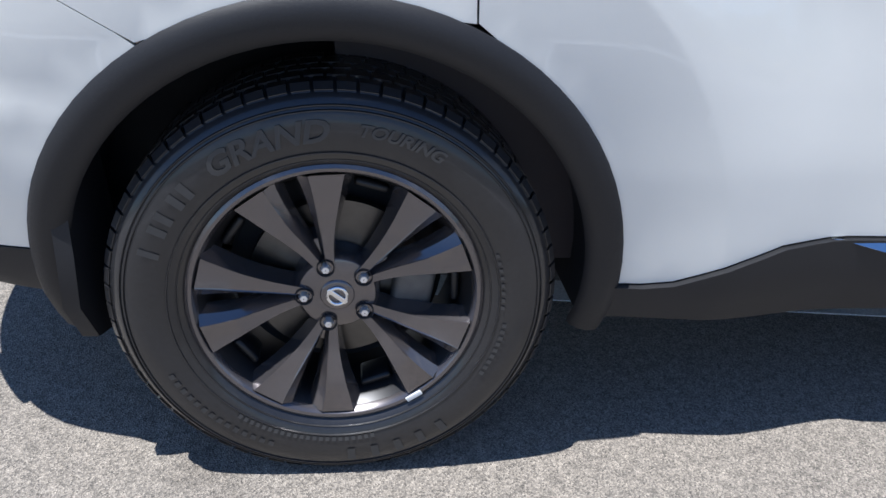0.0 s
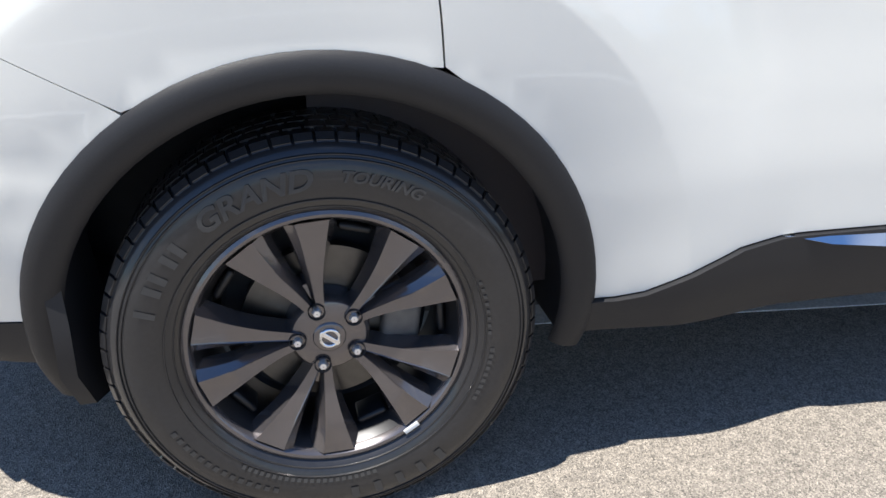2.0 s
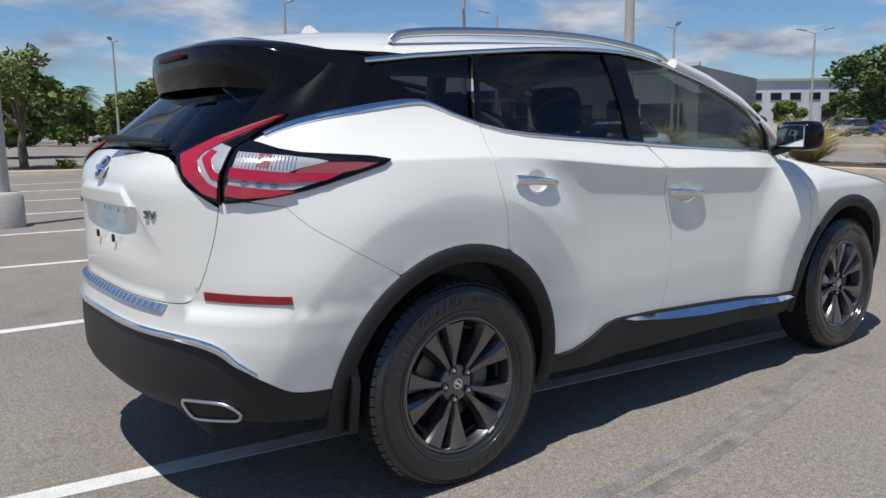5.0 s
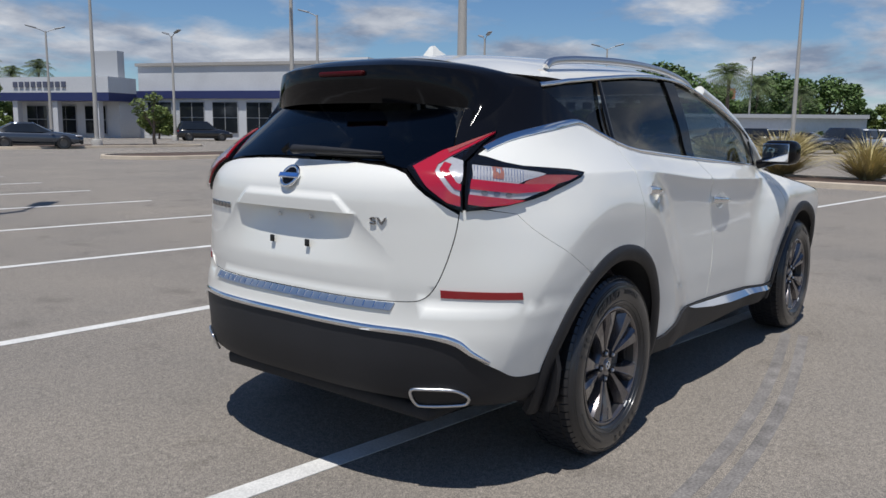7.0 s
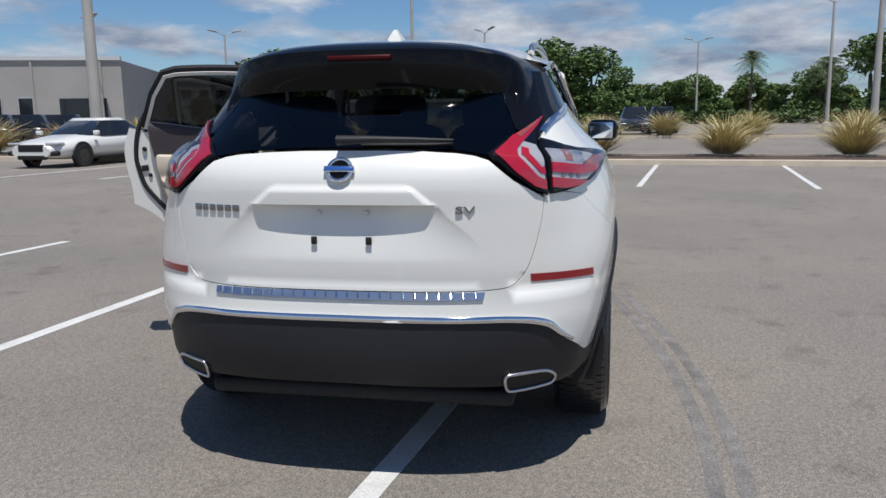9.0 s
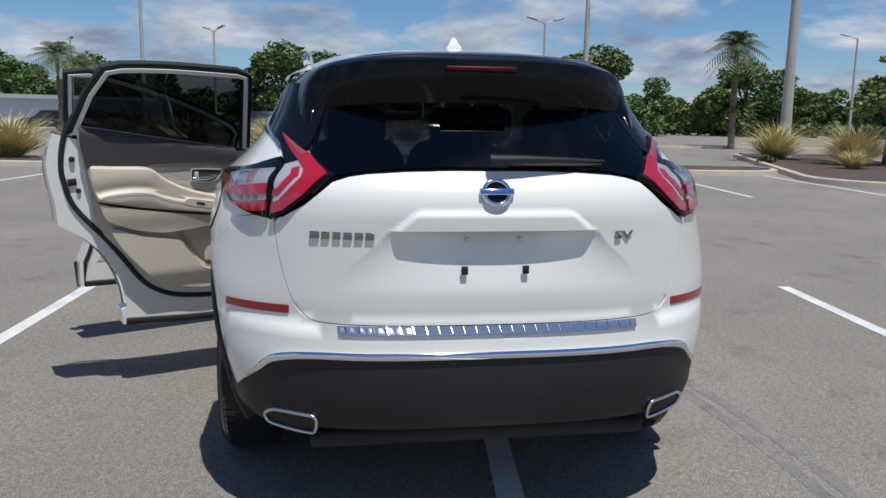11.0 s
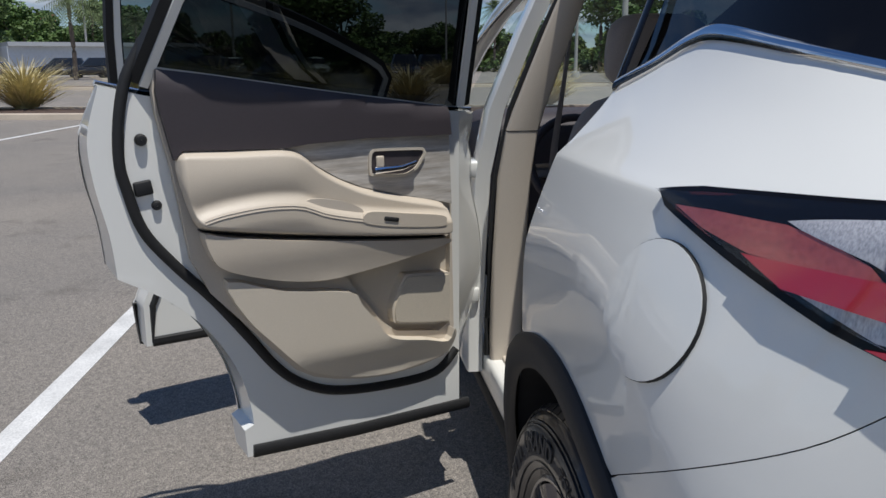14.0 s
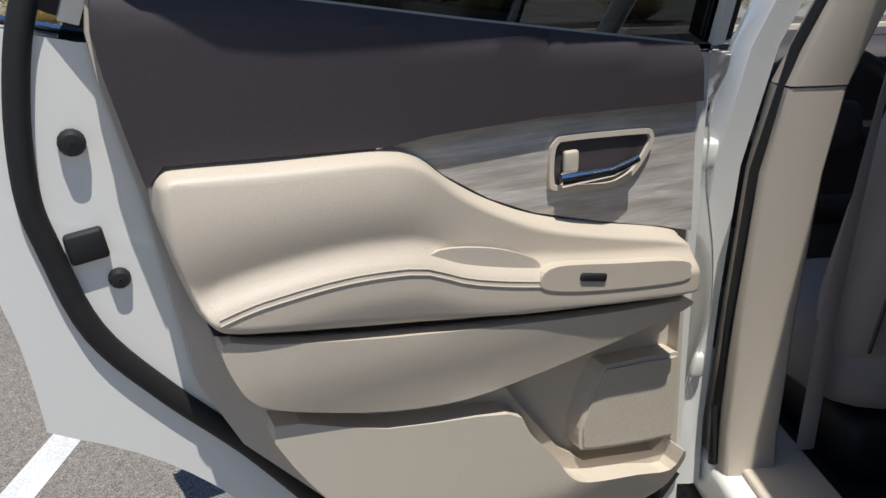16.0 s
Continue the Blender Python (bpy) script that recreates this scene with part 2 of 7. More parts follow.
# ---- body surface of the car: x forward from the rear axle, y to its left, z up ----
def curve(pts):
    """A smooth function through (a, b) pairs, without overshoot."""
    xs = [p[0] for p in pts]
    ys = [p[1] for p in pts]
    n = len(xs)
    d = [(ys[i + 1] - ys[i]) / (xs[i + 1] - xs[i]) for i in range(n - 1)]
    m = [d[0]] + [0 if d[i - 1] * d[i] <= 0 else 2 * d[i - 1] * d[i] / (d[i - 1] + d[i]) for i in range(1, n - 1)] + [d[-1]]

    def f(v):
        if v <= xs[0]:
            return ys[0] + m[0] * (v - xs[0])
        if v >= xs[-1]:
            return ys[-1] + m[-1] * (v - xs[-1])
        i = 0
        while v > xs[i + 1]:
            i += 1
        h = xs[i + 1] - xs[i]
        t = (v - xs[i]) / h
        return (ys[i] * (2 * t**3 - 3 * t**2 + 1) + h * m[i] * (t**3 - 2 * t**2 + t)
                + ys[i + 1] * (3 * t**2 - 2 * t**3) + h * m[i + 1] * (t**3 - t**2))
    return f


def smooth(a, b, v):
    t = min(1.0, max(0.0, (v - a) / (b - a)))
    return t * t * (3 - 2 * t)


DOOR = curve([(.20, .82), (.30, .862), (.40, .884), (.47, .886), (.58, .886), (.72, .880), (.88, .870), (1.0, .866), (1.07, .869),
              (1.116, .8785), (1.124, .880), (1.132, .876), (1.145, .864), (1.22, .795), (1.40, .733), (1.60, .652), (1.66, .62)])
REAR = curve([(.20, .83), (.33, .878), (.45, .905), (.62, .938), (.80, .950), (.95, .938), (1.05, .921), (1.12, .908),
              (1.147, .903), (1.155, .901), (1.163, .894), (1.18, .877), (1.24, .830), (1.31, .788), (1.38, .748), (1.50, .692), (1.60, .648), (1.66, .61)])
FRONT = curve([(.20, .83), (.33, .872), (.45, .90), (.62, .922), (.80, .935), (.92, .925), (1.0, .89), (1.06, .83), (1.12, .78),
               (1.40, .72), (1.66, .62)])
TAIL = curve([(.24, .80), (.30, .86), (.36, .93), (.43, .962), (.52, .975), (.60, .972), (.66, .962), (.70, .955), (.73, .932), (.80, .935),
              (.92, .934), (1.0, .934), (1.08, .936), (1.14, .928), (1.18, .905), (1.22, .862), (1.30, .765), (1.40, .64),
              (1.50, .515), (1.60, .39), (1.66, .33)])
WHEELS = ((0.0, 0.372), (2.825, 0.372))
ARCH_R = 0.500


def crease(x):
    """Height of the shoulder line."""
    return 1.185 - .092 * smooth(.05, 1.45, x) - .03 * smooth(1.3, 2.3, x)


def side(x, z):
    """Half width of the body."""
    w = smooth(.80, 1.04, z) * smooth(1.36, 1.22, z)
    zd, zr, z0 = z + (1.124 - crease(x)) * w, z + (1.155 - crease(x)) * w, z
    a, b = smooth(.15, .8, x), smooth(1.95, 2.45, x)
    y = REAR(zr) * (1 - a) + a * (DOOR(zd) * (1 - b) + b * FRONT(z))
    for wx, wz in WHEELS:
        d = math.hypot(x - wx, z - wz)
        y += .038 * smooth(.97, .68, d) - .020 * min(1, max(0, (.685 - d) / .17))
    if x > 3.0:
        q = min(1, (x - 3.0) / .80)
        y *= (1 - q**2.6)**(1 / 2.6) if q < 1 else 0
    return y


def surf(u, z):
    """A point of the skin: u is x along the right flank, turns round the tail over -pi, and comes back along the left."""
    if u >= 0:
        return Vector((u, -side(u, z), z))
    if u <= -math.pi:
        return Vector((-math.pi - u, side(-math.pi - u, z), z))
    phi = -u
    n = 3.05
    s, c = math.sin(phi), math.cos(phi)
    r = (abs(s)**n + abs(c)**n)**(-1 / n)
    x = -TAIL(z) * s * r
    return Vector((x, -side(x, z) * c * r, z))


def skin_normal(u, z, e=.004):
    a = surf(u + e, z) - surf(u - e, z)
    b = surf(u, z + e) - surf(u, z - e)
    return a.cross(b).normalized()


def ux(x, z):
    """u on the right flank for an x of the tail."""
    if x >= 0:
        return x
    lo, hi = -math.pi / 2, 0.0
    for _ in range(40):
        mid = (lo + hi) / 2
        lo, hi = (mid, hi) if surf(mid, z).x < x else (lo, mid)
    return (lo + hi) / 2


def uy(y, z):
    """u on the tail for a y (right is negative)."""
    lo, hi = -math.pi, 0.0
    for _ in range(40):
        mid = (lo + hi) / 2
        lo, hi = (mid, hi) if surf(mid, z).y > y else (lo, mid)
    return (lo + hi) / 2


def mirrored(pts):
    return [(-math.pi - u, z) for u, z in reversed(pts)]


# ---- builders ----
from mathutils.geometry import delaunay_2d_cdt


def mesh(name, verts, faces, angle=None):
    me = bpy.data.meshes.new(name)
    me.from_pydata([tuple(v) for v in verts], [], faces)
    me.update()
    me.polygons.foreach_set("use_smooth", [True] * len(me.polygons))
    if angle is not None:
        me.set_sharp_from_angle(angle=radians(angle))
    return me


def thing(name, label="", category="", group="", kind="", at=(0, 0, 0), rz=0.0):
    ob = new(name)
    ob.matrix_basis = pose(*at, 0, 0, rz)
    return tagged(ob, label, category, group, kind)


def part(name, data, material, parent, label=""):
    if isinstance(data, bmesh.types.BMesh):
        me = bpy.data.meshes.new(name)
        data.to_mesh(me)
        data.free()
        data = me
    data.materials.clear()
    data.materials.append(material)
    ob = new(name, data)
    ob.parent = parent
    if label:
        ob["label"] = label
    return ob


def solo(name, data, material, label="", category="", group="", kind=""):
    data.materials.clear()
    data.materials.append(material)
    return tagged(new(name, data), label, category, group, kind)


def dense(pts, step, closed=True):
    out = []
    n = len(pts)
    for i in range(n if closed else n - 1):
        a, b = pts[i], pts[(i + 1) % n]
        k = max(1, math.ceil(math.dist(a, b) / step))
        out += [tuple(a[j] + (b[j] - a[j]) * t / k for j in range(len(a))) for t in range(k)]
    return out if closed else out + [tuple(pts[-1])]


def spline(pts, k=6, closed=False):
    """Catmull-Rom through the points."""
    out = []
    n = len(pts)
    for i in range(n if closed else n - 1):
        if closed:
            p = [pts[(i + j - 1) % n] for j in range(4)]
        else:
            p = [pts[max(0, min(n - 1, i + j - 1))] for j in range(4)]
        for s in range(k):
            t = s / k
            out.append(tuple(.5 * (2 * b + (c - a) * t + (2 * a - 5 * b + 4 * c - d) * t * t + (3 * b - a - 3 * c + d) * t**3)
                             for a, b, c, d in zip(*p)))
    return out if closed else out + [tuple(pts[-1])]


def in_poly(p, poly):
    x, y = p
    hit = False
    j = len(poly) - 1
    for i in range(len(poly)):
        (xi, yi), (xj, yj) = poly[i], poly[j]
        if (yi > y) != (yj > y) and x < (xj - xi) * (y - yi) / (yj - yi) + xi:
            hit = not hit
        j = i
    return hit


def fill(outline, step, holes=(), extra=()):
    """Triangles over a flat outline, with inner points every step."""
    rim = dense(outline, step)
    rims = [dense(h, step) for h in holes]
    pts, edges = [], []
    for r in [rim] + rims:
        k = len(pts)
        pts += r
        edges += [(k + i, k + (i + 1) % len(r)) for i in range(len(r))]
    nb = len(pts)
    xs, ys = [p[0] for p in rim], [p[1] for p in rim]
    seg = np.array(pts)
    y = min(ys) + step * .5
    row = 0
    cand = list(extra)
    while y < max(ys):
        x = min(xs) + step * (.25 if row % 2 else .5)
        while x < max(xs):
            cand.append((x, y))
            x += step
        y += step * .9
        row += 1
    own = np.array(cand[:len(extra)]) if extra else None
    for i, p in enumerate(cand):
        if own is not None and i >= len(own) and np.min(np.hypot(own[:, 0] - p[0], own[:, 1] - p[1])) < step * .4:
            continue
        if in_poly(p, rim) and not any(in_poly(p, r) for r in rims) and np.min(np.hypot(seg[:, 0] - p[0], seg[:, 1] - p[1])) > step * .45:
            pts.append(p)
    v, e, faces, *_ = delaunay_2d_cdt([Vector(p) for p in pts], edges, [], 0, 1e-6)
    keep = []
    for t in faces:
        c = (sum(v[i].x for i in t) / len(t), sum(v[i].y for i in t) / len(t))
        if in_poly(c, rim) and not any(in_poly(c, r) for r in rims):
            keep.append(tuple(t))
    return [tuple(p) for p in v], keep, nb


def panel(outline, step=.04, off=0.0, flange=.014, holes=(), at=surf, normal=skin_normal, custom=True, extra=()):
    """A pressed sheet on the skin, its edge turned in by flange. off: metres outward, or a function of u and z."""
    v, f, nb = fill(outline, step, holes, extra)
    lift = off if callable(off) else (lambda u, z: off)
    nrm = [normal(*p) for p in v]
    pts = [at(*p) + n * lift(*p) for p, n in zip(v, nrm)]
    out = []
    for t in f:
        a, b, c = (pts[i] for i in t[:3])
        out.append(t if (b - a).cross(c - a).dot(nrm[t[0]]) > 0 else tuple(reversed(t)))
    normals = list(nrm)
    if custom == "relief":
        e = .0013
        normals = []
        for u, z in v:
            q = [at(a, b) + normal(a, b) * lift(a, b) for a, b in ((u + e, z), (u - e, z), (u, z + e), (u, z - e))]
            m = (q[0] - q[1]).cross(q[2] - q[3]).normalized()
            normals.append(m if m.dot(normal(u, z)) > 0 else -m)
    if flange:
        count = {}
        for t in out:
            for i in range(len(t)):
                e = (t[i], t[(i + 1) % len(t)])
                count[frozenset(e)] = None if frozenset(e) in count else e
        for e in [e for e in count.values() if e]:
            a, b = e
            k = len(pts)
            pa, pb = pts[a], pts[b]
            pts += [pa, pb, pb - nrm[b] * flange, pa - nrm[a] * flange]
            side_n = (pb - pa).cross(nrm[a]).normalized()
            normals += [side_n] * 4
            out.append((k + 1, k, k + 3, k + 2))
    me = mesh("panel", pts, out)
    if custom:
        me.normals_split_custom_set_from_vertices([tuple(n) for n in normals])
    else:
        me.set_sharp_from_angle(angle=radians(35))
    return me


def ribbon(path, wide, high, at=surf, normal=skin_normal, ends=True, profile=None):
    """A raised strip laid along a path on the skin. wide: metres, or a function of 0..1."""
    n = len(path)
    pts = [at(*p) for p in path]
    prof = profile or ((-.5, -.2), (-.46, .55), (-.25, .95), (0, 1.0), (.25, .95), (.46, .55), (.5, -.2))
    verts, faces = [], []
    for i, p in enumerate(path):
        nv = normal(*p)
        tv = (pts[min(n - 1, i + 1)] - pts[max(0, i - 1)]).normalized()
        sv = nv.cross(tv).normalized()
        w = wide(i / (n - 1)) if callable(wide) else wide
        for a, b in prof:
            verts.append(pts[i] + sv * (a * w) + nv * (b * high))
    k = len(prof)
    for i in range(n - 1):
        for j in range(k - 1):
            faces.append((i * k + j, i * k + j + 1, (i + 1) * k + j + 1, (i + 1) * k + j))
    if ends:
        faces += [tuple(range(k)), tuple(reversed(range((n - 1) * k, n * k)))]
    return mesh("strip", verts, faces, 40)


def tube(path, radius, sides=10, closed=False, squash=1.0):
    """A round bar through 3D points. radius: metres, or a function of 0..1."""
    P = [Vector(p) for p in path]
    n = len(P)
    verts, faces = [], []
    up = Vector((0, 0, 1))
    for i, p in enumerate(P):
        a, b = (P[(i - 1) % n], P[(i + 1) % n]) if closed else (P[max(0, i - 1)], P[min(n - 1, i + 1)])
        t = (b - a).normalized()
        s = t.cross(up)
        s = s.normalized() if s.length > 1e-3 else Vector((1, 0, 0))
        w = s.cross(t)
        r = radius(i / max(1, n - 1)) if callable(radius) else radius
        verts += [p + s * (r * math.cos(2 * math.pi * j / sides)) + w * (r * squash * math.sin(2 * math.pi * j / sides)) for j in range(sides)]
    for i in range(n if closed else n - 1):
        k, m_ = i * sides, ((i + 1) % n) * sides
        faces += [(k + j, k + (j + 1) % sides, m_ + (j + 1) % sides, m_ + j) for j in range(sides)]
    if not closed:
        faces += [tuple(reversed(range(sides))), tuple(range((n - 1) * sides, n * sides))]
    return mesh("bar", verts, faces, 50)


def lathe(profile, sides=64, axis="y"):
    """Turned solid: profile of (radius, along)."""
    verts, faces = [], []
    k = len(profile)
    for i in range(sides):
        a = 2 * math.pi * i / sides
        for r, h in profile:
            verts.append((r * math.cos(a), h, r * math.sin(a)) if axis == "y" else (r * math.cos(a), r * math.sin(a), h))
    for i in range(sides):
        j = (i + 1) % sides
        for q in range(k - 1):
            f = (i * k + q, i * k + q + 1, j * k + q + 1, j * k + q)
            faces.append(f if axis == "y" else tuple(reversed(f)))
    return mesh("turned", verts, faces, 35)


def bevel_box(x0, x1, y0, y1, z0, z1, r=.01, seg=2):
    bm = bmesh.new()
    bmesh.ops.create_cube(bm, size=1)
    for v in bm.verts:
        v.co = Vector(((x0 + x1) / 2 + v.co.x * (x1 - x0), (y0 + y1) / 2 + v.co.y * (y1 - y0), (z0 + z1) / 2 + v.co.z * (z1 - z0)))
    if r > 0:
        bmesh.ops.bevel(bm, geom=bm.edges[:], offset=min(r, .45 * min(x1 - x0, y1 - y0, z1 - z0)), segments=seg, affect="EDGES", profile=.5)
    for f in bm.faces:
        f.smooth = True
    me = bpy.data.meshes.new("box")
    bm.to_mesh(me)
    bm.free()
    me.set_sharp_from_angle(angle=radians(50))
    return me


def joined(name, meshes):
    """Several meshes, each with its pose, as one."""
    verts, faces = [], []
    for me, m in meshes:
        k = len(verts)
        verts += [m @ v.co for v in me.vertices]
        faces += [tuple(k + i for i in p.vertices) for p in me.polygons]
    return mesh(name, verts, faces, 40)


def words(text, size, depth, align="CENTER", bold=0.0, slant=0.0):
    """Letters as a solid mesh in the xz plane, facing -y."""
    cu = bpy.data.curves.new("letters", "FONT")
    cu.body, cu.size, cu.extrude, cu.align_x, cu.align_y = text, size, depth / 2, align, "CENTER"
    cu.resolution_u = 3
    cu.offset, cu.shear = bold, slant
    ob = bpy.data.objects.new("letters", cu)
    scene.collection.objects.link(ob)
    bpy.context.view_layer.update()
    me = bpy.data.meshes.new_from_object(ob.evaluated_get(bpy.context.evaluated_depsgraph_get()))
    bpy.data.objects.remove(ob)
    me.transform(pose(0, 0, 0, 90, 0, 0))
    return me


# ---- ground and markings ----
solo("ground", mesh("ground", [(-700, -900, 0), (1200, -900, 0), (1200, 900, 0), (-700, 900, 0)], [(0, 1, 2, 3)]), M_ASPHALT,
     "weathered pale grey asphalt of a wide parking lot", "ground", kind="structure")
LINE_DIR = Vector((1, -.125, 0)).normalized()
LINE_SIDE = Vector((.125, 1, 0)).normalized()


def slab(a, b, wide, z0, z1, r=.0):
    """A flat bar along the ground from a to b."""
    a, b = Vector((*a, 0)), Vector((*b, 0))
    d = (b - a).normalized()
    s = Vector((-d.y, d.x, 0)) * wide / 2
    lo = [a - s, b - s, b + s, a + s]
    verts = [(p.x, p.y, z0) for p in lo] + [(p.x, p.y, z1) for p in lo]
    return mesh("bar", verts, [(4, 5, 6, 7), (0, 1, 5, 4), (1, 2, 6, 5), (2, 3, 7, 6), (3, 0, 4, 7)], 30)


def paint(a, b, label="worn white painted parking bay line"):
    solo("parking_line", slab(a, b, .105, .0005, .004), M_LINE, label, "road marking", "parking bay lines", "structure")


for k in range(-3, 8):
    c = Vector((-.75, -.128, 0)) + LINE_SIDE * (2.83 * k)
    end = 4.35 if k >= 1 else 3.9
    if k == 1:
        paint((-5.4, 3.03), (3.95, 2.355))
        continue
    paint((c - LINE_DIR * 5.2).xy, (c + LINE_DIR * end).xy)
for k in range(-6, 6):
    c = Vector((11.4, -1.70, 0)) + LINE_SIDE * (3.03 * k)
    paint(c.xy, (c + LINE_DIR * 7.4).xy)
for k in range(-5, 5):
    c = Vector((41, -1.0, 0)) + LINE_SIDE * (3.03 * k)
    paint(c.xy, (c + LINE_DIR * 6.0).xy)

# ---- the white car ----
car = thing("car", "pearl white SUV, black cladding, two doors open, on asphalt", "car")


def arc(cx, cz, r, a0, a1, n=20):
    return [(cx + r * math.cos(radians(a0 + (a1 - a0) * i / n)), cz + r * math.sin(radians(a0 + (a1 - a0) * i / n))) for i in range(n + 1)]


def arch_uz(cx, a0, a1, r=ARCH_R, n=26):
    """Points of a wheel arch on the right skin."""
    return [(ux(x, z), z) for x, z in arc(cx, .385, r, a0, a1, n)]


SEAM_C = spline([(.206, 1.298), (.172, 1.185), (.175, 1.079), (.197, .957), (.205, .850)], 5)
SEAM_B = spline([(1.208, .459), (1.256, .576), (1.290, .715), (1.278, .843), (1.243, .984), (1.245, 1.092), (1.198, 1.206)], 5)
SILL = [(.484, .381), (.546, .380), (.603, .388), (.722, .433), (.799, .457), (.900, .465), (1.208, .459)]
SILL_F = [(1.208, .459), (1.641, .436), (1.997, .413), (2.30, .395)]
BELT_R = [(1.198, 1.206), (.781, 1.234), (.431, 1.258), (.308, 1.274), (.206, 1.298)]
BELT_F = [(2.300, 1.136), (1.900, 1.158), (1.635, 1.176), (1.198, 1.206)]
SEAM_F = spline([(2.30, .395), (2.36, .60), (2.37, .80), (2.34, 1.0), (2.30, 1.136)], 5)
WTOP = spline([(-.405, 1.519), (.023, 1.546), (.311, 1.572), (.728, 1.604), (1.072, 1.612), (1.364, 1.587), (1.807, 1.466), (2.14, 1.325), (2.30, 1.20)], 5)
KINK = spline([(-.770, 1.253), (-.701, 1.291), (-.573, 1.327), (-.311, 1.362), (-.10, 1.380), (.010, 1.374), (.108, 1.335), (.206, 1.300)], 5)


def wtop(x):
    for (a, b), (c, d) in zip(WTOP, WTOP[1:]):
        if a <= x <= c:
            return b + (d - b) * (x - a) / (c - a)
    return WTOP[0][1] if x < WTOP[0][0] else WTOP[-1][1]


ang0 = math.degrees(math.atan2(.845 - .385, .205))
REAR_DOOR = list(reversed(SILL)) + list(reversed(arc(0, .385, ARCH_R, ang0, 2, 16)))[:-1] + list(reversed(SEAM_C)) + list(reversed(BELT_R))[1:] + list(reversed(SEAM_B))[1:-1]
FRONT_DOOR = SILL_F + SEAM_F[1:-1] + BELT_F + list(reversed(SEAM_B))[1:-1]
GAP = .0028


def shrink(poly, d):
    """An outline drawn in by d."""
    area = sum(a[0] * b[1] - b[0] * a[1] for a, b in zip(poly, poly[1:] + poly[:1]))
    sgn = 1 if area > 0 else -1
    out = []
    n = len(poly)
    for i in range(n):
        a, b, c = Vector(poly[i - 1]), Vector(poly[i]), Vector(poly[(i + 1) % n])
        e, f = (b - a), (c - b)
        if e.length < 1e-6 or f.length < 1e-6:
            continue
        m1, m2 = Vector((-e.y, e.x)).normalized(), Vector((-f.y, f.x)).normalized()
        m = (m1 + m2)
        if m.length < .3:
            m = m1
        m = m.normalized()
        out.append(tuple(b + m * (sgn * d)))
    return out


def sheet(name, outline, material=M_WHITE, parent=None, label="", both=False, **k):
    """A body panel; both: its twin on the other flank too."""
    o = shrink(outline, k.pop("gap", GAP))
    ob = part(name, panel(o, **k), material, parent or car, label)
    if both:
        part(name, panel(mirrored(o), **k), material, parent or car, label)
    return ob


# flanks
CREASES = [(x, crease(x) + d) for x in [-.45 + .03 * k for k in range(95)] for d in (-.022, -.010, -.003, .004, .012, .026)]
HAUNCH = [(ux(r * math.cos(radians(a)), .372 + r * math.sin(radians(a))), .372 + r * math.sin(radians(a))) for r in (.665, .684, .695, .71) for a in range(0, 181, 3)]
HAUNCH += [(2.825 + r * math.cos(radians(a)), .372 + r * math.sin(radians(a))) for r in (.684, .695) for a in range(40, 181, 4)]
FORMS = CREASES + HAUNCH
CUPS = ((.395, 1.080), (1.405, .978))


def dimple(u, z):
    """Finger hollows behind the door handles."""
    return -.0125 * max(smooth(1.0, .55, math.hypot((u - x) / .072, (z - c) / .050)) for x, c in CUPS)


HOLLOW = [(x + .080 * r * math.cos(a * math.pi / 14), c + .056 * r * math.sin(a * math.pi / 14)) for x, c in CUPS for r in (.2, .4, .55, .68, .8, .9, 1.0) for a in range(28)]
right_rear_door = sheet("rear_door", REAR_DOOR, label="closed white rear door", extra=FORMS + HOLLOW, off=dimple, custom="relief")
right_front_door = sheet("front_door", FRONT_DOOR, label="closed white front door", extra=FORMS + HOLLOW, off=dimple, custom="relief")
B_SEAM = spline([(-.628, 1.052), (-.571, .991), (-.460, .915), (-.285, .812)], 5)
a_b = math.degrees(math.atan2(.812 - .385, -.273))
QUARTER = list(SEAM_C) + arch_uz(0, ang0, a_b, n=18)[1:-1] + list(reversed(B_SEAM)) + [(-.766, 1.075), (-.80, 1.10), (-.79, 1.23)] + KINK[:-1]
sheet("quarter_panel", QUARTER, gap=.0007, extra=FORMS)
part("quarter_panel", panel(mirrored(shrink(QUARTER, .0007)), extra=[(-math.pi - u, z) for u, z in FORMS]), M_WHITE, car)
GATE_EDGE = spline([(-.823, 1.066), (-.853, .954), (-.893, .845), (-.930, .775), (-.970, .743), (-1.03, .733), (-1.164, .729), (-1.571, .728)], 5)
a_k = math.degrees(math.atan2(.455 - .385, -.500)) % 360
CLAD = spline([(ux(-.492, .452), .452), (-.609, .458), (-.692, .500), (-.774, .548), (-.840, .595), (-.960, .618), (-1.15, .623), (-1.571, .625)], 6)
right_edge = list(reversed(CLAD))[1:] + list(reversed(arch_uz(0, a_b, a_k - .3, n=14))) + list(reversed(B_SEAM))[1:] + [(-.766, 1.072)] + GATE_EDGE[:-1]
BUMPER = right_edge + list(reversed([(-math.pi - u, z) for u, z in right_edge]))
sheet("rear_bumper", BUMPER, off=.0, step=.045, gap=.0007, extra=HAUNCH + [(-math.pi - u, z) for u, z in HAUNCH], label="white rear bumper cover with black lower half")
# tailgate with its number plate recess
CTR = -math.pi / 2


def recess(u, z):
    d = abs(u - CTR)
    e = 0.0
    if z < 1.0385:
        wide = .352 + (1.0385 - z) * 1.02
        e -= .050 * max(0, (z - .835) / .2035)**1.25 * max(0, 1 - (d / wide)**2)
    else:
        e += .014 * smooth(1.112, 1.080, z) * smooth(.008, -.030, d - .352 + (z - 1.0385) * 1.15)
    e -= .005 * smooth(.80, .775, z) * smooth(.74, .76, z)
    return e


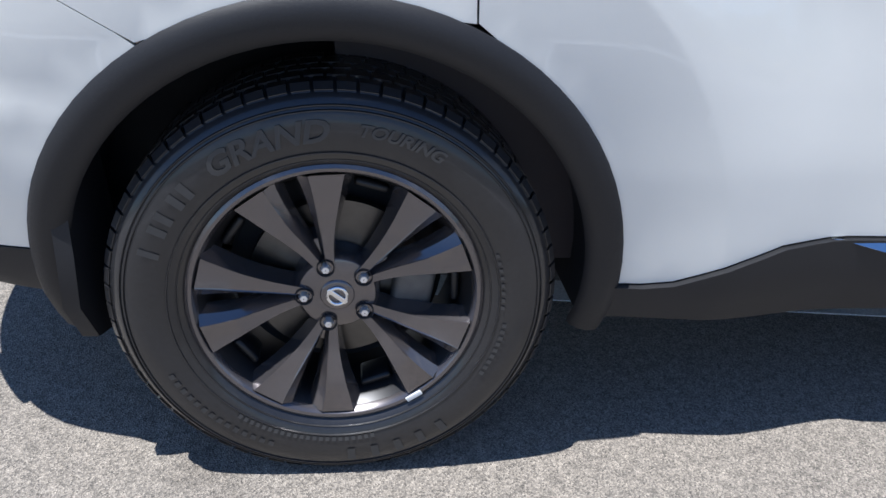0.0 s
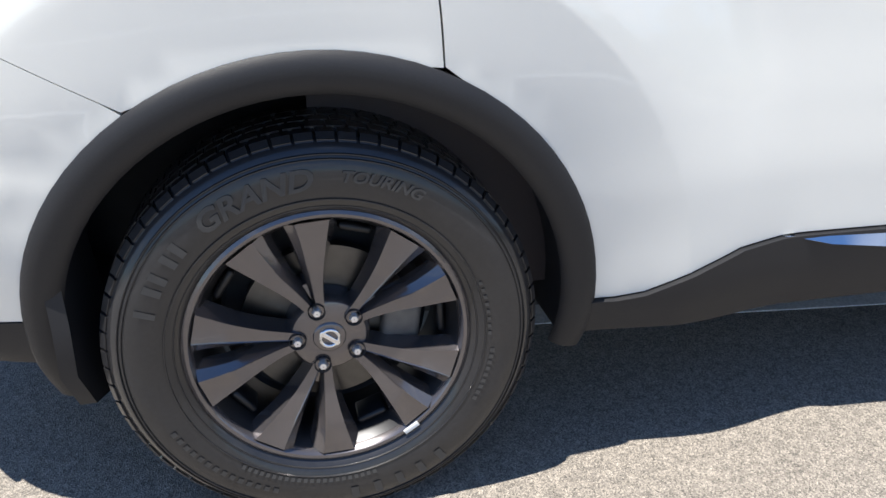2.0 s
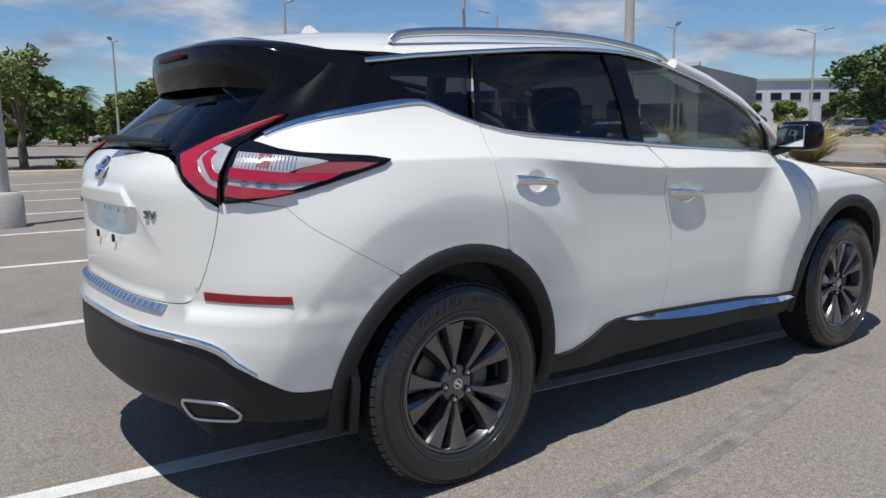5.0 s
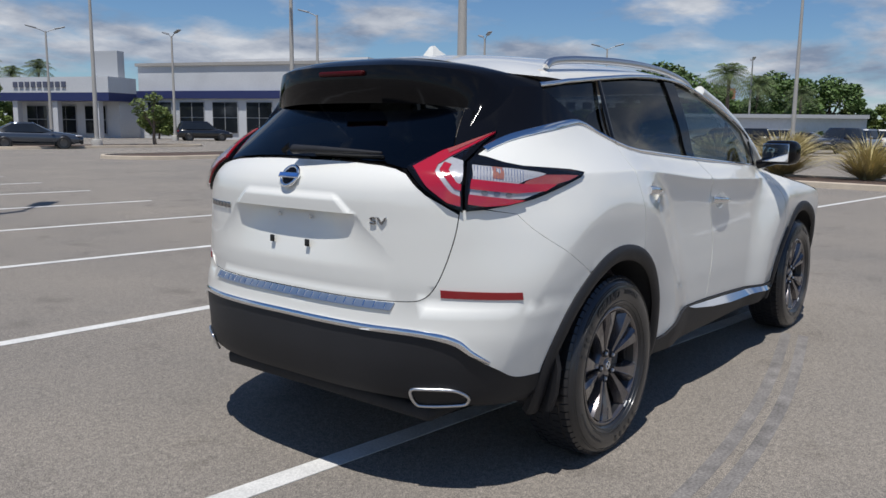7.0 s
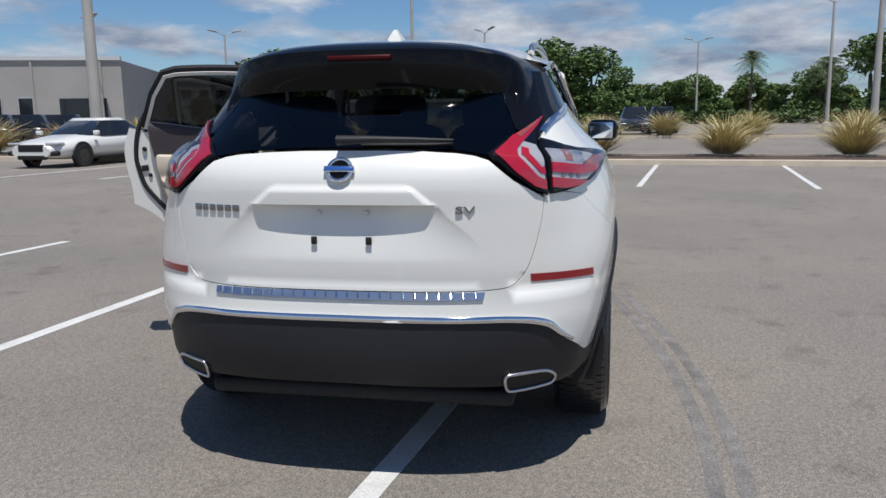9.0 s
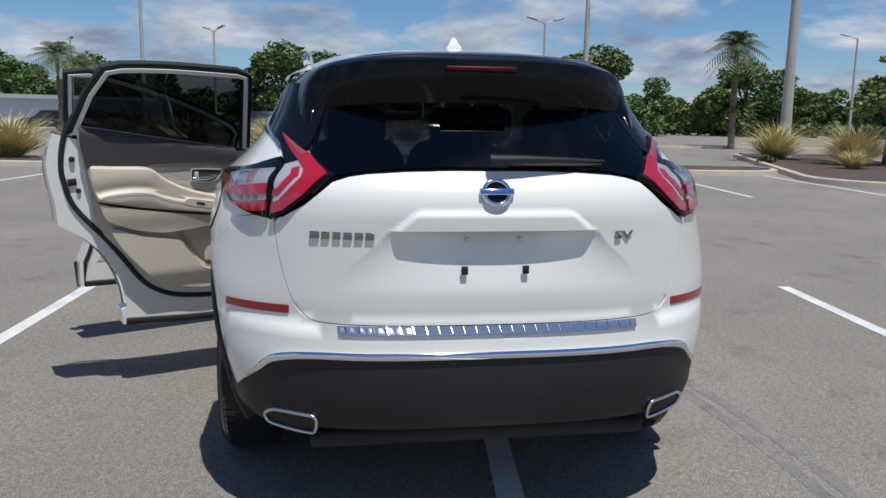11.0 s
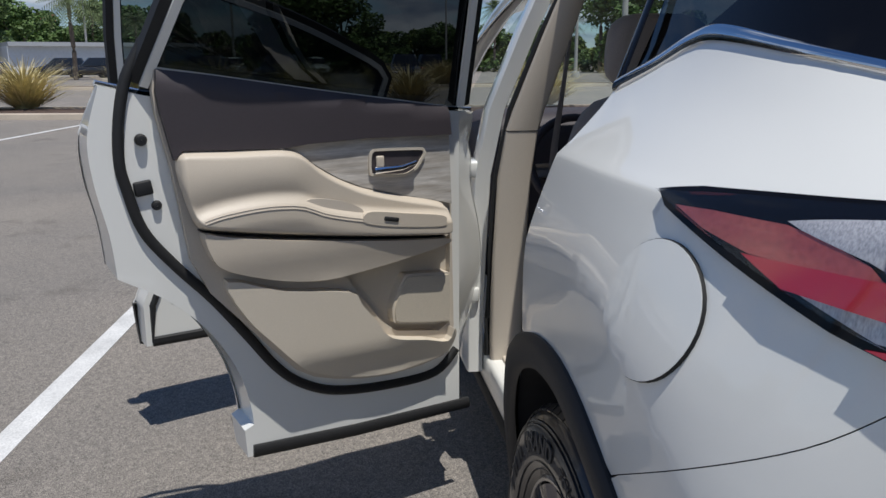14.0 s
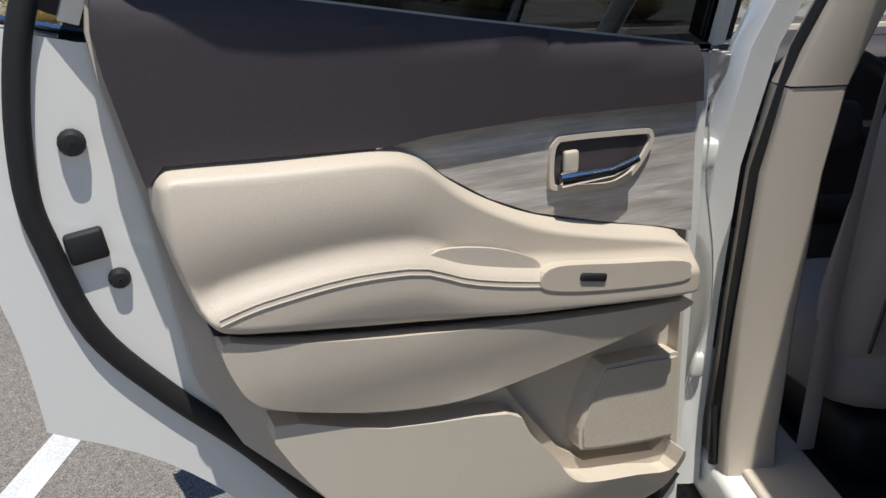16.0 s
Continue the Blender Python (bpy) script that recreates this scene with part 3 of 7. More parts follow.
gate_half = [(-.823, 1.066), (-.88, 1.086), (-.936, 1.118), (-.985, 1.16), (-1.02, 1.19), (-1.065, 1.206), (-1.123, 1.215), (-1.25, 1.223), (-1.40, 1.227)]
GATE = list(reversed(GATE_EDGE))[1:] + gate_half + [(-math.pi - u, z) for u, z in reversed(gate_half)] + [(-math.pi - u, z) for u, z in GATE_EDGE[:-1]]
rows = [(CTR - .50 + 1.0 * i / 90, z) for z in (1.0370, 1.0400) for i in range(91)]
rows += [(CTR - .50 + 1.0 * i / 96, .868 + .0092 * k) for k in range(28) if not 17 < k < 20 for i in range(97)]
gate = sheet("tailgate", GATE, step=.03, off=recess, custom="relief", extra=rows, label="white tailgate with an empty number plate recess")
# black lower bumper
LOW = spline([(ux(-.478, .335), .335), (-.62, .335), (-.75, .335), (-.86, .352), (-1.0, .372), (-1.2, .385), (-1.571, .392)], 5)
SKIRT_R = list(reversed(LOW))[1:] + CLAD[:-1]
SKIRT = SKIRT_R + [(-math.pi - u, z) for u, z in reversed(SKIRT_R)]
skirt = sheet("bumper_skirt", SKIRT, M_PLASTIC, off=lambda u, z: -.004 + .010 * smooth(.50, .42, z) - .02 * smooth(.40, .34, z), flange=.05, gap=.001, label="grained black plastic bumper skirt")
for s in (0, 1):
    path = [(u, z + .012) for u, z in CLAD[14:]]
    if s:
        path = [(-math.pi - u, z) for u, z in path]
    part("chrome_strip", ribbon(path, lambda t: .010 + .022 * math.sin(math.pi * min(1, t * 1.6 + .12) / 2) * (1 - .35 * smooth(.25, .6, t)), .010), M_CHROME, car, "bright chrome strip along the bumper")
# ribbed chrome tread plate on the bumper
plate = panel([(-1.058, .727), (-1.062, .702), (-2.080, .702), (-2.084, .727)], step=.03, off=.005, flange=.006)
tread = part("step_plate", plate, M_BRUSH, car, "ribbed chrome bumper step plate")
for i in range(24):
    u = -1.085 - i * (.97 / 23)
    part("rib", ribbon([(u, .7055), (u - .004, .7235)], .010, .0085), M_CHROME, tread)
for m_ in (lambda q: q, mirrored):
    rf = m_([(-.902, .785), (-.642, .776), (-.640, .750), (-.901, .757)])
    part("reflector", panel(rf, step=.03, off=.004, flange=.01), M_REDDARK, car, "slim dark red rear reflector")
# sill
SILL_LOW = [(2.36, .285), (1.8, .285), (1.2, .290), (.8, .297), (.490, .302)]
SILLS = SILL + SILL_F[1:] + [(2.36, .390)] + SILL_LOW
sheet("sill_cladding", SILLS, M_PLASTIC, off=lambda u, z: .004 + .008 * smooth(.33, .39, z), flange=.05, gap=.001, label="black plastic sill cladding")
cs = [(.90, .463), (1.0, .460), (1.208, .455), (1.5, .440), (1.8, .421), (2.1, .403), (2.31, .384)]
CHS = cs + [(2.31, .372), (2.1, .376), (1.8, .385), (1.5, .397), (1.213, .419), (1.0, .443)]
sheet("sill_chrome", CHS, M_CHROME, off=lambda u, z: .006 + 1.25 * max(0, .462 - .054 * max(0, u - 1.0) - z), flange=.02, custom=False, label="tapering chrome sill moulding")
# front wing, hood and nose
a_f0 = math.degrees(math.atan2(.395 - .385, -.505))
FWING = SEAM_F + [(2.45, 1.085), (2.7, 1.035), (3.0, .985), (3.3, .92), (3.52, .85)] + [(3.50, .60), (3.45, .40)] + [(3.32, .39)] + arc(2.825, .385, ARCH_R, 2, 178, 30) + [(2.31, .395)]
sheet("front_wing", FWING, both=True, label="white front wing", extra=FORMS)
NOSE = [(3.45, .39), (3.50, .60), (3.52, .845), (3.65, .80), (3.74, .72), (3.77, .5), (3.72, .30), (3.50, .28), (3.36, .30)]
sheet("front_bumper", NOSE, both=True, step=.06)


HOOD = curve([(2.30, 1.115), (2.45, 1.09), (2.7, 1.04), (3.0, .99), (3.3, .925), (3.52, .855), (3.66, .80), (3.77, .70)])
hv, hf = [], []
hx = [2.42 + 1.34 * i / 24 for i in range(25)]
for x in hx:
    w_ = max(.02, side(min(x, 3.775), max(.70, HOOD(x) - .004)) - .004)
    for j in range(21):
        q = -1 + 2 * j / 20
        hv.append((x, q * w_, HOOD(x) + .035 * (1 - abs(q)**2.4) * smooth(3.78, 3.2, x)))
for i in range(24):
    for j in range(20):
        hf.append((i * 21 + j, (i + 1) * 21 + j, (i + 1) * 21 + j + 1, i * 21 + j + 1))
part("bonnet", mesh("bonnet", hv, hf, 40), M_WHITE, car, "white bonnet")
# roof
ROOF = curve([(-.66, 1.608), (-.50, 1.630), (-.2, 1.664), (0, 1.679), (.4, 1.694), (.9, 1.695), (1.3, 1.668), (1.6, 1.620), (1.9, 1.545)])


def roof_edge(x):
    """Half width and height of the roof's side edge."""
    q = smooth(-.02, -.45, x)
    xs_ = max(x, -.02)
    zt = wtop(xs_) + .012 - .035 * q
    return side(max(xs_, 0), zt) + .002 - .045 * q, zt


def roof_point(x, q):
    yw, zt = roof_edge(x)
    return Vector((x, q * yw, zt + (ROOF(x) - zt) * (1 - abs(q)**3.4)))


BACK = curve([(0, -.515), (.35, -.510), (.60, -.485), (.78, -.425), (.90, -.30), (.97, -.13), (1.0, -.02)])
QS = [math.copysign(1 - (1 - abs(-1 + 2 * j / 40))**1.25, -1 + 2 * j / 40) for j in range(41)]
rv, rf_ = [], []
for i in range(31):
    t = i / 30
    rv += [roof_point(1.80 + (BACK(abs(q)) - 1.80) * t, q) for q in QS]
for i in range(30):
    rf_ += [(i * 41 + j, i * 41 + j + 1, (i + 1) * 41 + j + 1, (i + 1) * 41 + j) for j in range(40)]
part("roof", mesh("roof", rv, rf_, 40), M_WHITE, car, "white roof skin")
# black spoiler: a hood over the rear window whose ends run down beside the glass
CREST_S = [(0, -.640, 1.593), (.20, -.632, 1.592), (.36, -.600, 1.586), (.47, -.550, 1.575), (.545, -.490, 1.558), (.588, -.450, 1.522), (.604, -.455, 1.470), (.604, -.505, 1.410), (.600, -.560, 1.350), (.598, -.600, 1.300)]
FOOT_S = [(0, -.508, 1.631), (.22, -.504, 1.627), (.40, -.480, 1.608), (.51, -.410, 1.590), (.585, -.290, 1.566), (.634, -.140, 1.545), (.668, -.180, 1.490), (.676, -.290, 1.430), (.672, -.410, 1.372), (.664, -.500, 1.318)]
LIP_S = [(0, -.618, 1.446), (.20, -.612, 1.445), (.35, -.588, 1.441), (.45, -.556, 1.435), (.512, -.525, 1.428), (.545, -.510, 1.425), (.560, -.520, 1.402), (.568, -.545, 1.370), (.574, -.580, 1.330), (.580, -.610, 1.292)]
ROOT_S = [(0, -.540, 1.458), (.20, -.535, 1.456), (.35, -.515, 1.452), (.44, -.490, 1.448), (.49, -.450, 1.455), (.52, -.450, 1.435), (.535, -.480, 1.400), (.545, -.515, 1.365), (.555, -.555, 1.325), (.565, -.590, 1.288)]


def whole(pts):
    """Both halves of a line given from the middle to the right end."""
    fine = spline(pts, 5)
    return [Vector((x, -y, z)) for y, x, z in reversed(fine)] + [Vector((x, y, z)) for y, x, z in fine[1:]]


foot, crest_, lip, root = whole(FOOT_S), whole(CREST_S), whole(LIP_S), whole(ROOT_S)
sv, NS = [], len(foot)
for a_, b_, lo, hi, n_, puff in ((foot, crest_, 0, 1, 6, .010), (crest_, lip, .06, 1, 6, .012), (lip, root, .15, 1, 3, 0)):
    for i in range(n_ + 1):
        t = lo + (hi - lo) * i / n_
        for p, q in zip(a_, b_):
            w = p.lerp(q, t)
            out = Vector((-.8, 0, .5)) if a_ is foot else Vector((-1, 0, 0))
            sv.append(w + out * (puff * math.sin(math.pi * t)))
sf = [(i * NS + j, i * NS + j + 1, (i + 1) * NS + j + 1, (i + 1) * NS + j) for i in range(len(sv) // NS - 1) for j in range(NS - 1)]
spoiler = part("roof_spoiler", mesh("spoiler", sv, sf, 50), M_BLACK, car, "gloss black roof spoiler")
part("brake_light", bevel_box(-.656, -.610, -.125, .125, 1.552, 1.572, .006), M_REDDEEP, spoiler, "dark red high brake light")
# black pillars and rear window
PILLAR = KINK[:26] + [(.0, 1.392), (-.18, 1.455), (-.405, 1.519), (-.86, 1.515), (-.86, 1.29)]
sheet("rear_pillar", PILLAR, M_BLACK, both=True, off=.001, label="gloss black floating-roof pillar")
gl = [(-.862, 1.285), (-.95, 1.235), (-1.01, 1.204), (-1.065, 1.214), (-1.123, 1.224), (-1.25, 1.232), (-1.40, 1.236)]
GLASS_R = gl + [(-math.pi - u, z) for u, z in reversed(gl)] + [(-math.pi + .862, 1.50), (-.862, 1.50)]
part("rear_window", panel(GLASS_R, step=.05, off=0, flange=.005), M_GLASS, car, "dark tinted rear window")
part("glass_border", panel([(-.862, 1.287)] + gl[1:] + [(-math.pi - u, z) for u, z in reversed(gl[1:])] + [(-math.pi + .862, 1.287), (-math.pi + .90, 1.275), (-math.pi + 1.02, 1.24), (-1.571, 1.256), (-1.02, 1.24), (-.90, 1.275)], step=.04, off=-.004, flange=.0), M_BLACK, car)
# wiper
wiper_pts = [(.018, -.885, 1.262), (-.10, -.880, 1.264), (-.25, -.862, 1.262), (-.389, -.828, 1.258)]
wiper = part("wiper", tube([(x, y, z) for y, x, z in wiper_pts], lambda t: .024 * (1 - .75 * t), 10, squash=.8), M_PLASTIC, car, "black rear wiper with a covered arm")
part("wiper_blade", tube([(-.845, -.06, 1.245), (-.84, -.2, 1.244), (-.815, -.385, 1.243)], .007, 6), M_SEAL, wiper)
# side windows
QGLASS = [(.196, 1.312), (.108, 1.345), (.03, 1.380), (-.17, 1.455), (-.37, 1.516)] + [p for p in WTOP if -.37 < p[0] < .295] + [(.295, 1.566)]
RGLASS = [(.222, 1.305)] + list(reversed(BELT_R))[1:-1] + [(1.09, 1.218), (1.062, 1.600)] + [p for p in reversed(WTOP) if .33 < p[0] < 1.05] + [(.322, 1.566)]
FGLASS = [(1.185, 1.212), (1.635, 1.182), (1.9, 1.164), (2.22, 1.145), (2.24, 1.23)] + [p for p in reversed(WTOP) if 1.2 < p[0] < 2.23] + [(1.185, 1.598)]
glass_kw = dict(step=.06, off=-.012, flange=.003)
BPIL = [(1.085, 1.218), (1.19, 1.213), (1.19, 1.60), (1.058, 1.604)]


def side_frame(parent, shift):
    """Windows, pillar covers and chrome of one flank. shift maps the outline to it."""
    part("quarter_window", panel(shift(QGLASS), **glass_kw), M_GLASS, car, "dark fixed quarter window")
    part("post_cover", ribbon(shift([(.205, 1.300), (.305, 1.572)]), .028, .004), M_BLACK, car)
    part("belt_chrome", ribbon(shift(KINK[3:]), lambda t: .030 - .014 * smooth(.35, .8, t), .009), M_CHROME, car, "chrome strip along the window line")
    part("roof_chrome", ribbon(shift([(u, z + .006) for u, z in WTOP if u < 2.2]), .020, .009), M_CHROME, car, "chrome strip over the side windows")


def keep_right(q):
    return q


side_frame(car, keep_right)
side_frame(car, mirrored)
part("window", panel(RGLASS, **glass_kw), M_GLASS, right_rear_door, "dark tinted rear door window")
part("window", panel(FGLASS, **glass_kw), M_GLASSF, right_front_door, "lightly tinted front door window")
part("pillar_cover", panel(BPIL, step=.05, off=.0), M_BLACK, right_rear_door)
part("belt_chrome", ribbon(list(reversed(BELT_R)), .016, .009), M_CHROME, right_rear_door)
part("belt_chrome", ribbon(list(reversed(BELT_F)), .016, .009), M_CHROME, right_front_door)
part("window_frame", ribbon([(2.20, 1.145), (2.235, 1.235), (2.19, 1.30)], .05, .006), M_BLACK, right_front_door)
# windscreen and its posts
wsv, wsf = [], []
for i in range(9):
    t = i / 8
    x = 1.80 + (2.52 - 1.80) * t
    z = 1.575 + (1.14 - 1.575) * t + .03 * math.sin(math.pi * t)
    w_ = .60 + .13 * t
    for j in range(13):
        q = -1 + 2 * j / 12
        wsv.append((x - .13 * abs(q)**2.2, q * w_, z - .035 * q * q))
for i in range(8):
    for j in range(12):
        wsf.append((i * 13 + j, (i + 1) * 13 + j, (i + 1) * 13 + j + 1, i * 13 + j + 1))
part("windscreen", mesh("windscreen", wsv, wsf), M_GLASSC, car, "clear windscreen")
for s in (-1, 1):
    part("front_pillar", tube([(1.55, s * .655, 1.575), (1.80, s * .672, 1.505), (2.05, s * .70, 1.40), (2.25, s * .74, 1.26), (2.38, s * .78, 1.12)], .032, 10), M_WHITE, car)
    rail = [(-.05, s * .60, 1.605), (.02, s * .598, 1.636), (.3, s * .594, 1.661), (.75, s * .590, 1.677), (1.15, s * .586, 1.669), (1.5, s * .582, 1.628), (1.62, s * .578, 1.585)]
    part("roof_rail", tube(spline(rail, 5), .014, 10, squash=1.25), M_BRUSH, car, "satin silver roof rail")
# shark fin aerial
fv = []
fin = [(-.075, 1.625), (-.068, 1.665), (-.048, 1.716), (-.030, 1.722), (-.005, 1.690), (.05, 1.655), (.12, 1.640)]
fin = [(x - .02, 1.655 + (z - 1.625) * .72) for x, z in fin]
for x, z in fin:
    for y in (-1, 1):
        w_ = .032 * (1 - smooth(1.66, 1.735, z)) + .004
        fv.append((x, y * w_, z))
ff = [(2 * i, 2 * i + 2, 2 * i + 3, 2 * i + 1) for i in range(6)] 
base_k = len(fv)
for x, z in fin:
    for y in (-1, 1):
        fv.append((x, y * .038, 1.650))
for i in range(6):
    ff.append((2 * i, base_k + 2 * i, base_k + 2 * i + 2, 2 * i + 2))
    ff.append((2 * i + 1, 2 * i + 3, base_k + 2 * i + 3, base_k + 2 * i + 1))
ff.append((0, 1, base_k + 1, base_k))
part("aerial_fin", mesh("fin", fv, ff, 30), M_WHITE, car, "white shark-fin aerial")
# tail lamps
A_HOUSE = [(-.285, 1.186), (-.36, 1.198), (-.471, 1.206), (-.587, 1.214), (-.66, 1.226), (-.73, 1.245), (-.772, 1.254), (-.806, 1.225), (-.806, 1.062), (-.741, 1.067), (-.650, 1.080), (-.56, 1.098), (-.47, 1.124), (-.37, 1.153), (-.31, 1.170)]
A_CLEAR = [(-.50, 1.184), (-.62, 1.199), (-.70, 1.206), (-.786, 1.214), (-.784, 1.167), (-.715, 1.158), (-.63, 1.150), (-.585, 1.166)]
A_MID = [(-.46, 1.146), (-.56, 1.146), (-.63, 1.149), (-.715, 1.157), (-.784, 1.165), (-.785, 1.142), (-.714, 1.135), (-.624, 1.126), (-.51, 1.130)]
A_UP = [(-.335, 1.176), (-.40, 1.180), (-.50, 1.182), (-.545, 1.176), (-.585, 1.163), (-.60, 1.150), (-.46, 1.148), (-.39, 1.160)]
A_SILVER = [(-.515, 1.127), (-.624, 1.123), (-.714, 1.132), (-.786, 1.139), (-.790, 1.121), (-.67, 1.104), (-.60, 1.102)]
A_LOW = [(-.595, 1.099), (-.67, 1.101), (-.79, 1.117), (-.794, 1.090), (-.74, 1.083), (-.66, 1.087)]
B_HOUSE = [(-.680, 1.336), (-.76, 1.308), (-.84, 1.283), (-.935, 1.248), (-1.022, 1.203), (-.960, 1.149), (-.90, 1.106), (-.86, 1.078), (-.814, 1.058), (-.812, 1.226), (-.778, 1.257), (-.745, 1.288)]
B_RED = [(-.690, 1.328), (-.80, 1.292), (-.90, 1.258), (-.995, 1.204), (-.935, 1.146), (-.865, 1.092), (-.822, 1.080), (-.820, 1.112), (-.848, 1.124), (-.915, 1.190), (-.905, 1.214), (-.868, 1.238), (-.771, 1.286)]
B_IN = [(-.884, 1.222), (-.90, 1.195), (-.84, 1.138), (-.818, 1.132), (-.818, 1.152), (-.835, 1.158), (-.868, 1.195), (-.858, 1.214)]
B_CLEAR = [(-.850, 1.228), (-.872, 1.222), (-.862, 1.196), (-.833, 1.164), (-.818, 1.160), (-.818, 1.226)]
B_BOWL = [(-.720, 1.312), (-.80, 1.286), (-.90, 1.250), (-.980, 1.204), (-.93, 1.152), (-.865, 1.100), (-.822, 1.086), (-.820, 1.228), (-.862, 1.240), (-.775, 1.284)]
for twin in (keep_right, mirrored):
    lamp = part("tail_lamp", panel(twin(shrink(A_HOUSE, .0015)), step=.03, off=.010, flange=.03), M_BLACK, car, "boomerang tail lamp, red and silver in a black housing")
    part("clear_lens", panel(twin(A_CLEAR), step=.02, off=.0135, flange=.006), M_CLEAR, lamp, "ribbed clear lens")
    part("red_bar", panel(twin(shrink(A_MID, -.005)), step=.02, off=.0178, flange=.008), M_RED, lamp, "glossy red light bar")
    part("red_lens", panel(twin(A_UP), step=.02, off=.0125, flange=.006), M_REDCLEAR, lamp, "red corner lens")
    part("reversing_lens", panel(twin(A_SILVER), step=.02, off=.0125, flange=.006), M_CLEAR, lamp, "silver reversing light")
    part("red_bar", panel(twin(shrink(A_LOW, -.004)), step=.02, off=.0178, flange=.008), M_RED, lamp, "glossy red light bar")
    part("indicator_bulb", panel(twin([(-.675, 1.203), (-.715, 1.207), (-.715, 1.172), (-.675, 1.168)]), step=.02, off=.0145, flange=.003), M_AMBER, lamp, "amber indicator bulb")
    for k in range(3):
        u = -.655 - .042 * k
        part("reversing_led", panel(twin([(u + .012 * math.cos(a), 1.1215 + .004 * (k - 1) + .0075 * math.sin(a)) for a in [j * math.pi / 6 for j in range(12)]]), step=.01, off=.0145, flange=.003), M_SMOKE, lamp)
    for k in range(17):
        t_ = k / 16
        u = -.60 - .178 * t_
        part("lens_rib", ribbon(twin([(u, 1.193 + .016 * t_), (u, 1.160 + .006 * t_)]), .0045, .0175), M_CHROME, lamp)
    part("lamp_cover", panel(twin(shrink(A_HOUSE, .012)), step=.03, off=.021, flange=.006), M_LENS, lamp, "clear outer lens")
    lamp2 = part("tailgate_lamp", panel(twin(shrink(B_HOUSE, .0015)), step=.03, off=.010, flange=.03), M_BLACK, car, "pointed inner tail lamp on the tailgate")
    part("lamp_bowl", panel(twin(B_BOWL), step=.02, off=.0122, flange=.004), M_CLEAR, lamp2, "silver lamp bowl")
    part("red_bar", panel(twin(B_RED), step=.02, off=.0165, flange=.010), M_RED, lamp2, "glossy red boomerang light")
    part("red_bar", panel(twin(B_IN), step=.02, off=.0150, flange=.006), M_RED, lamp2)
    part("clear_lens", panel(twin(B_CLEAR), step=.02, off=.013, flange=.006), M_CLEAR, lamp2)
    part("lamp_cover", panel(twin(shrink(B_HOUSE, .012)), step=.03, off=.0225, flange=.006), M_LENS, lamp2, "clear outer lens")
    part("light_guide", panel(twin([(-.700, 1.326), (-.79, 1.296), (-.88, 1.262), (-.87, 1.250), (-.78, 1.290)]), step=.02, off=.0185, flange=.004), M_REDCLEAR, lamp2, "pale red inner light guide")

# badges: plain shapes
def on_gate(y, z, lift=.004):
    u = uy(y, z)
    p, n = surf(u, z), skin_normal(u, z)
    up = (Vector((0, 0, 1)) - n * n.z).normalized()
    right = (-n).cross(up).normalized()
    m = Matrix((right, -n, up)).transposed().to_4x4()
    return Matrix.Translation(p + n * lift) @ m


bd = on_gate(0, 1.158, .006)
ring = mesh("ring", [v.co for v in tube([(.042 * math.cos(a * math.pi / 16), 0, .042 * math.sin(a * math.pi / 16)) for a in range(32)], .0075, 8, True).vertices],
            [tuple(p.vertices) for p in tube([(.042 * math.cos(a * math.pi / 16), 0, .042 * math.sin(a * math.pi / 16)) for a in range(32)], .0075, 8, True).polygons])
ring.transform(bd)
badge = part("badge", ring, M_CHROME, car, "round chrome badge with a blue bar")
bb = bevel_box(-.056, .056, -.010, .002, -.0115, .0115, .003)
bb.transform(bd)
part("badge_bar", bb, M_CHROME, badge)
b2 = bevel_box(-.050, .050, -.0125, -.009, -.0075, .0075, .001)
b2.transform(bd)
part("badge_field", b2, M_BLUE, badge, "blue enamel field")
disc = lathe([(.001, 0), (.040, 0)], 24)
disc.transform(bd)
part("badge_disc", disc, M_BLACK, badge)


for i in range(6):
    y = .575 - i * .0345
    bw_ = (.0165, .0130, .0130, .0140, .0135, .0140)[i]
    lt = bevel_box(-bw_, bw_, -.003, .003, -.0115, .0115, .002)
    lt.transform(on_gate(y, 1.021))
    part("badge_block", lt, M_DKCHROME, gate, "plain dark chrome block standing for a model letter")
sv_t = words("SV", .042, .006)
sv_t.transform(on_gate(-.440, 1.018) @ Matrix.Diagonal((1.6, 1, .9, 1)))
part("trim_letters", sv_t, M_DKCHROME, gate, "chrome letters SV")
for y in (.101, -.101):
    bx = bevel_box(-.011, .011, -.004, .004, -.014, .014, .003)
    bx.transform(on_gate(y, .911, .001))
    part("plate_clip", bx, M_SEAL, gate, "black plastic plate clip")
for y in (.088, -.088):
    sc = lathe([(.001, -.004), (.006, -.004), (.0085, 0)], 12)
    sc.transform(on_gate(y, 1.008, -.028))
    part("plate_screw", sc, M_BRUSH, gate, "small steel plate screw")
# door handles of the right flank
for x0, x1, zc0, zc1, door_ in ((.255, .505, 1.095, 1.070, right_rear_door), (1.26, 1.528, .990, .969, right_front_door)):
    pts = []
    for i in range(9):
        t = i / 8
        x, z = x0 + (x1 - x0) * t, zc0 + (zc1 - zc0) * t
        pts.append(surf(x, z) + skin_normal(x, z) * (.006 + .010 * math.sin(math.pi * min(1, max(0, t)))**.6))
    h_ = part("door_handle", tube(pts, lambda t: .0150 - .004 * t, 10, squash=1.3), M_CHROME, door_, "chrome door handle")
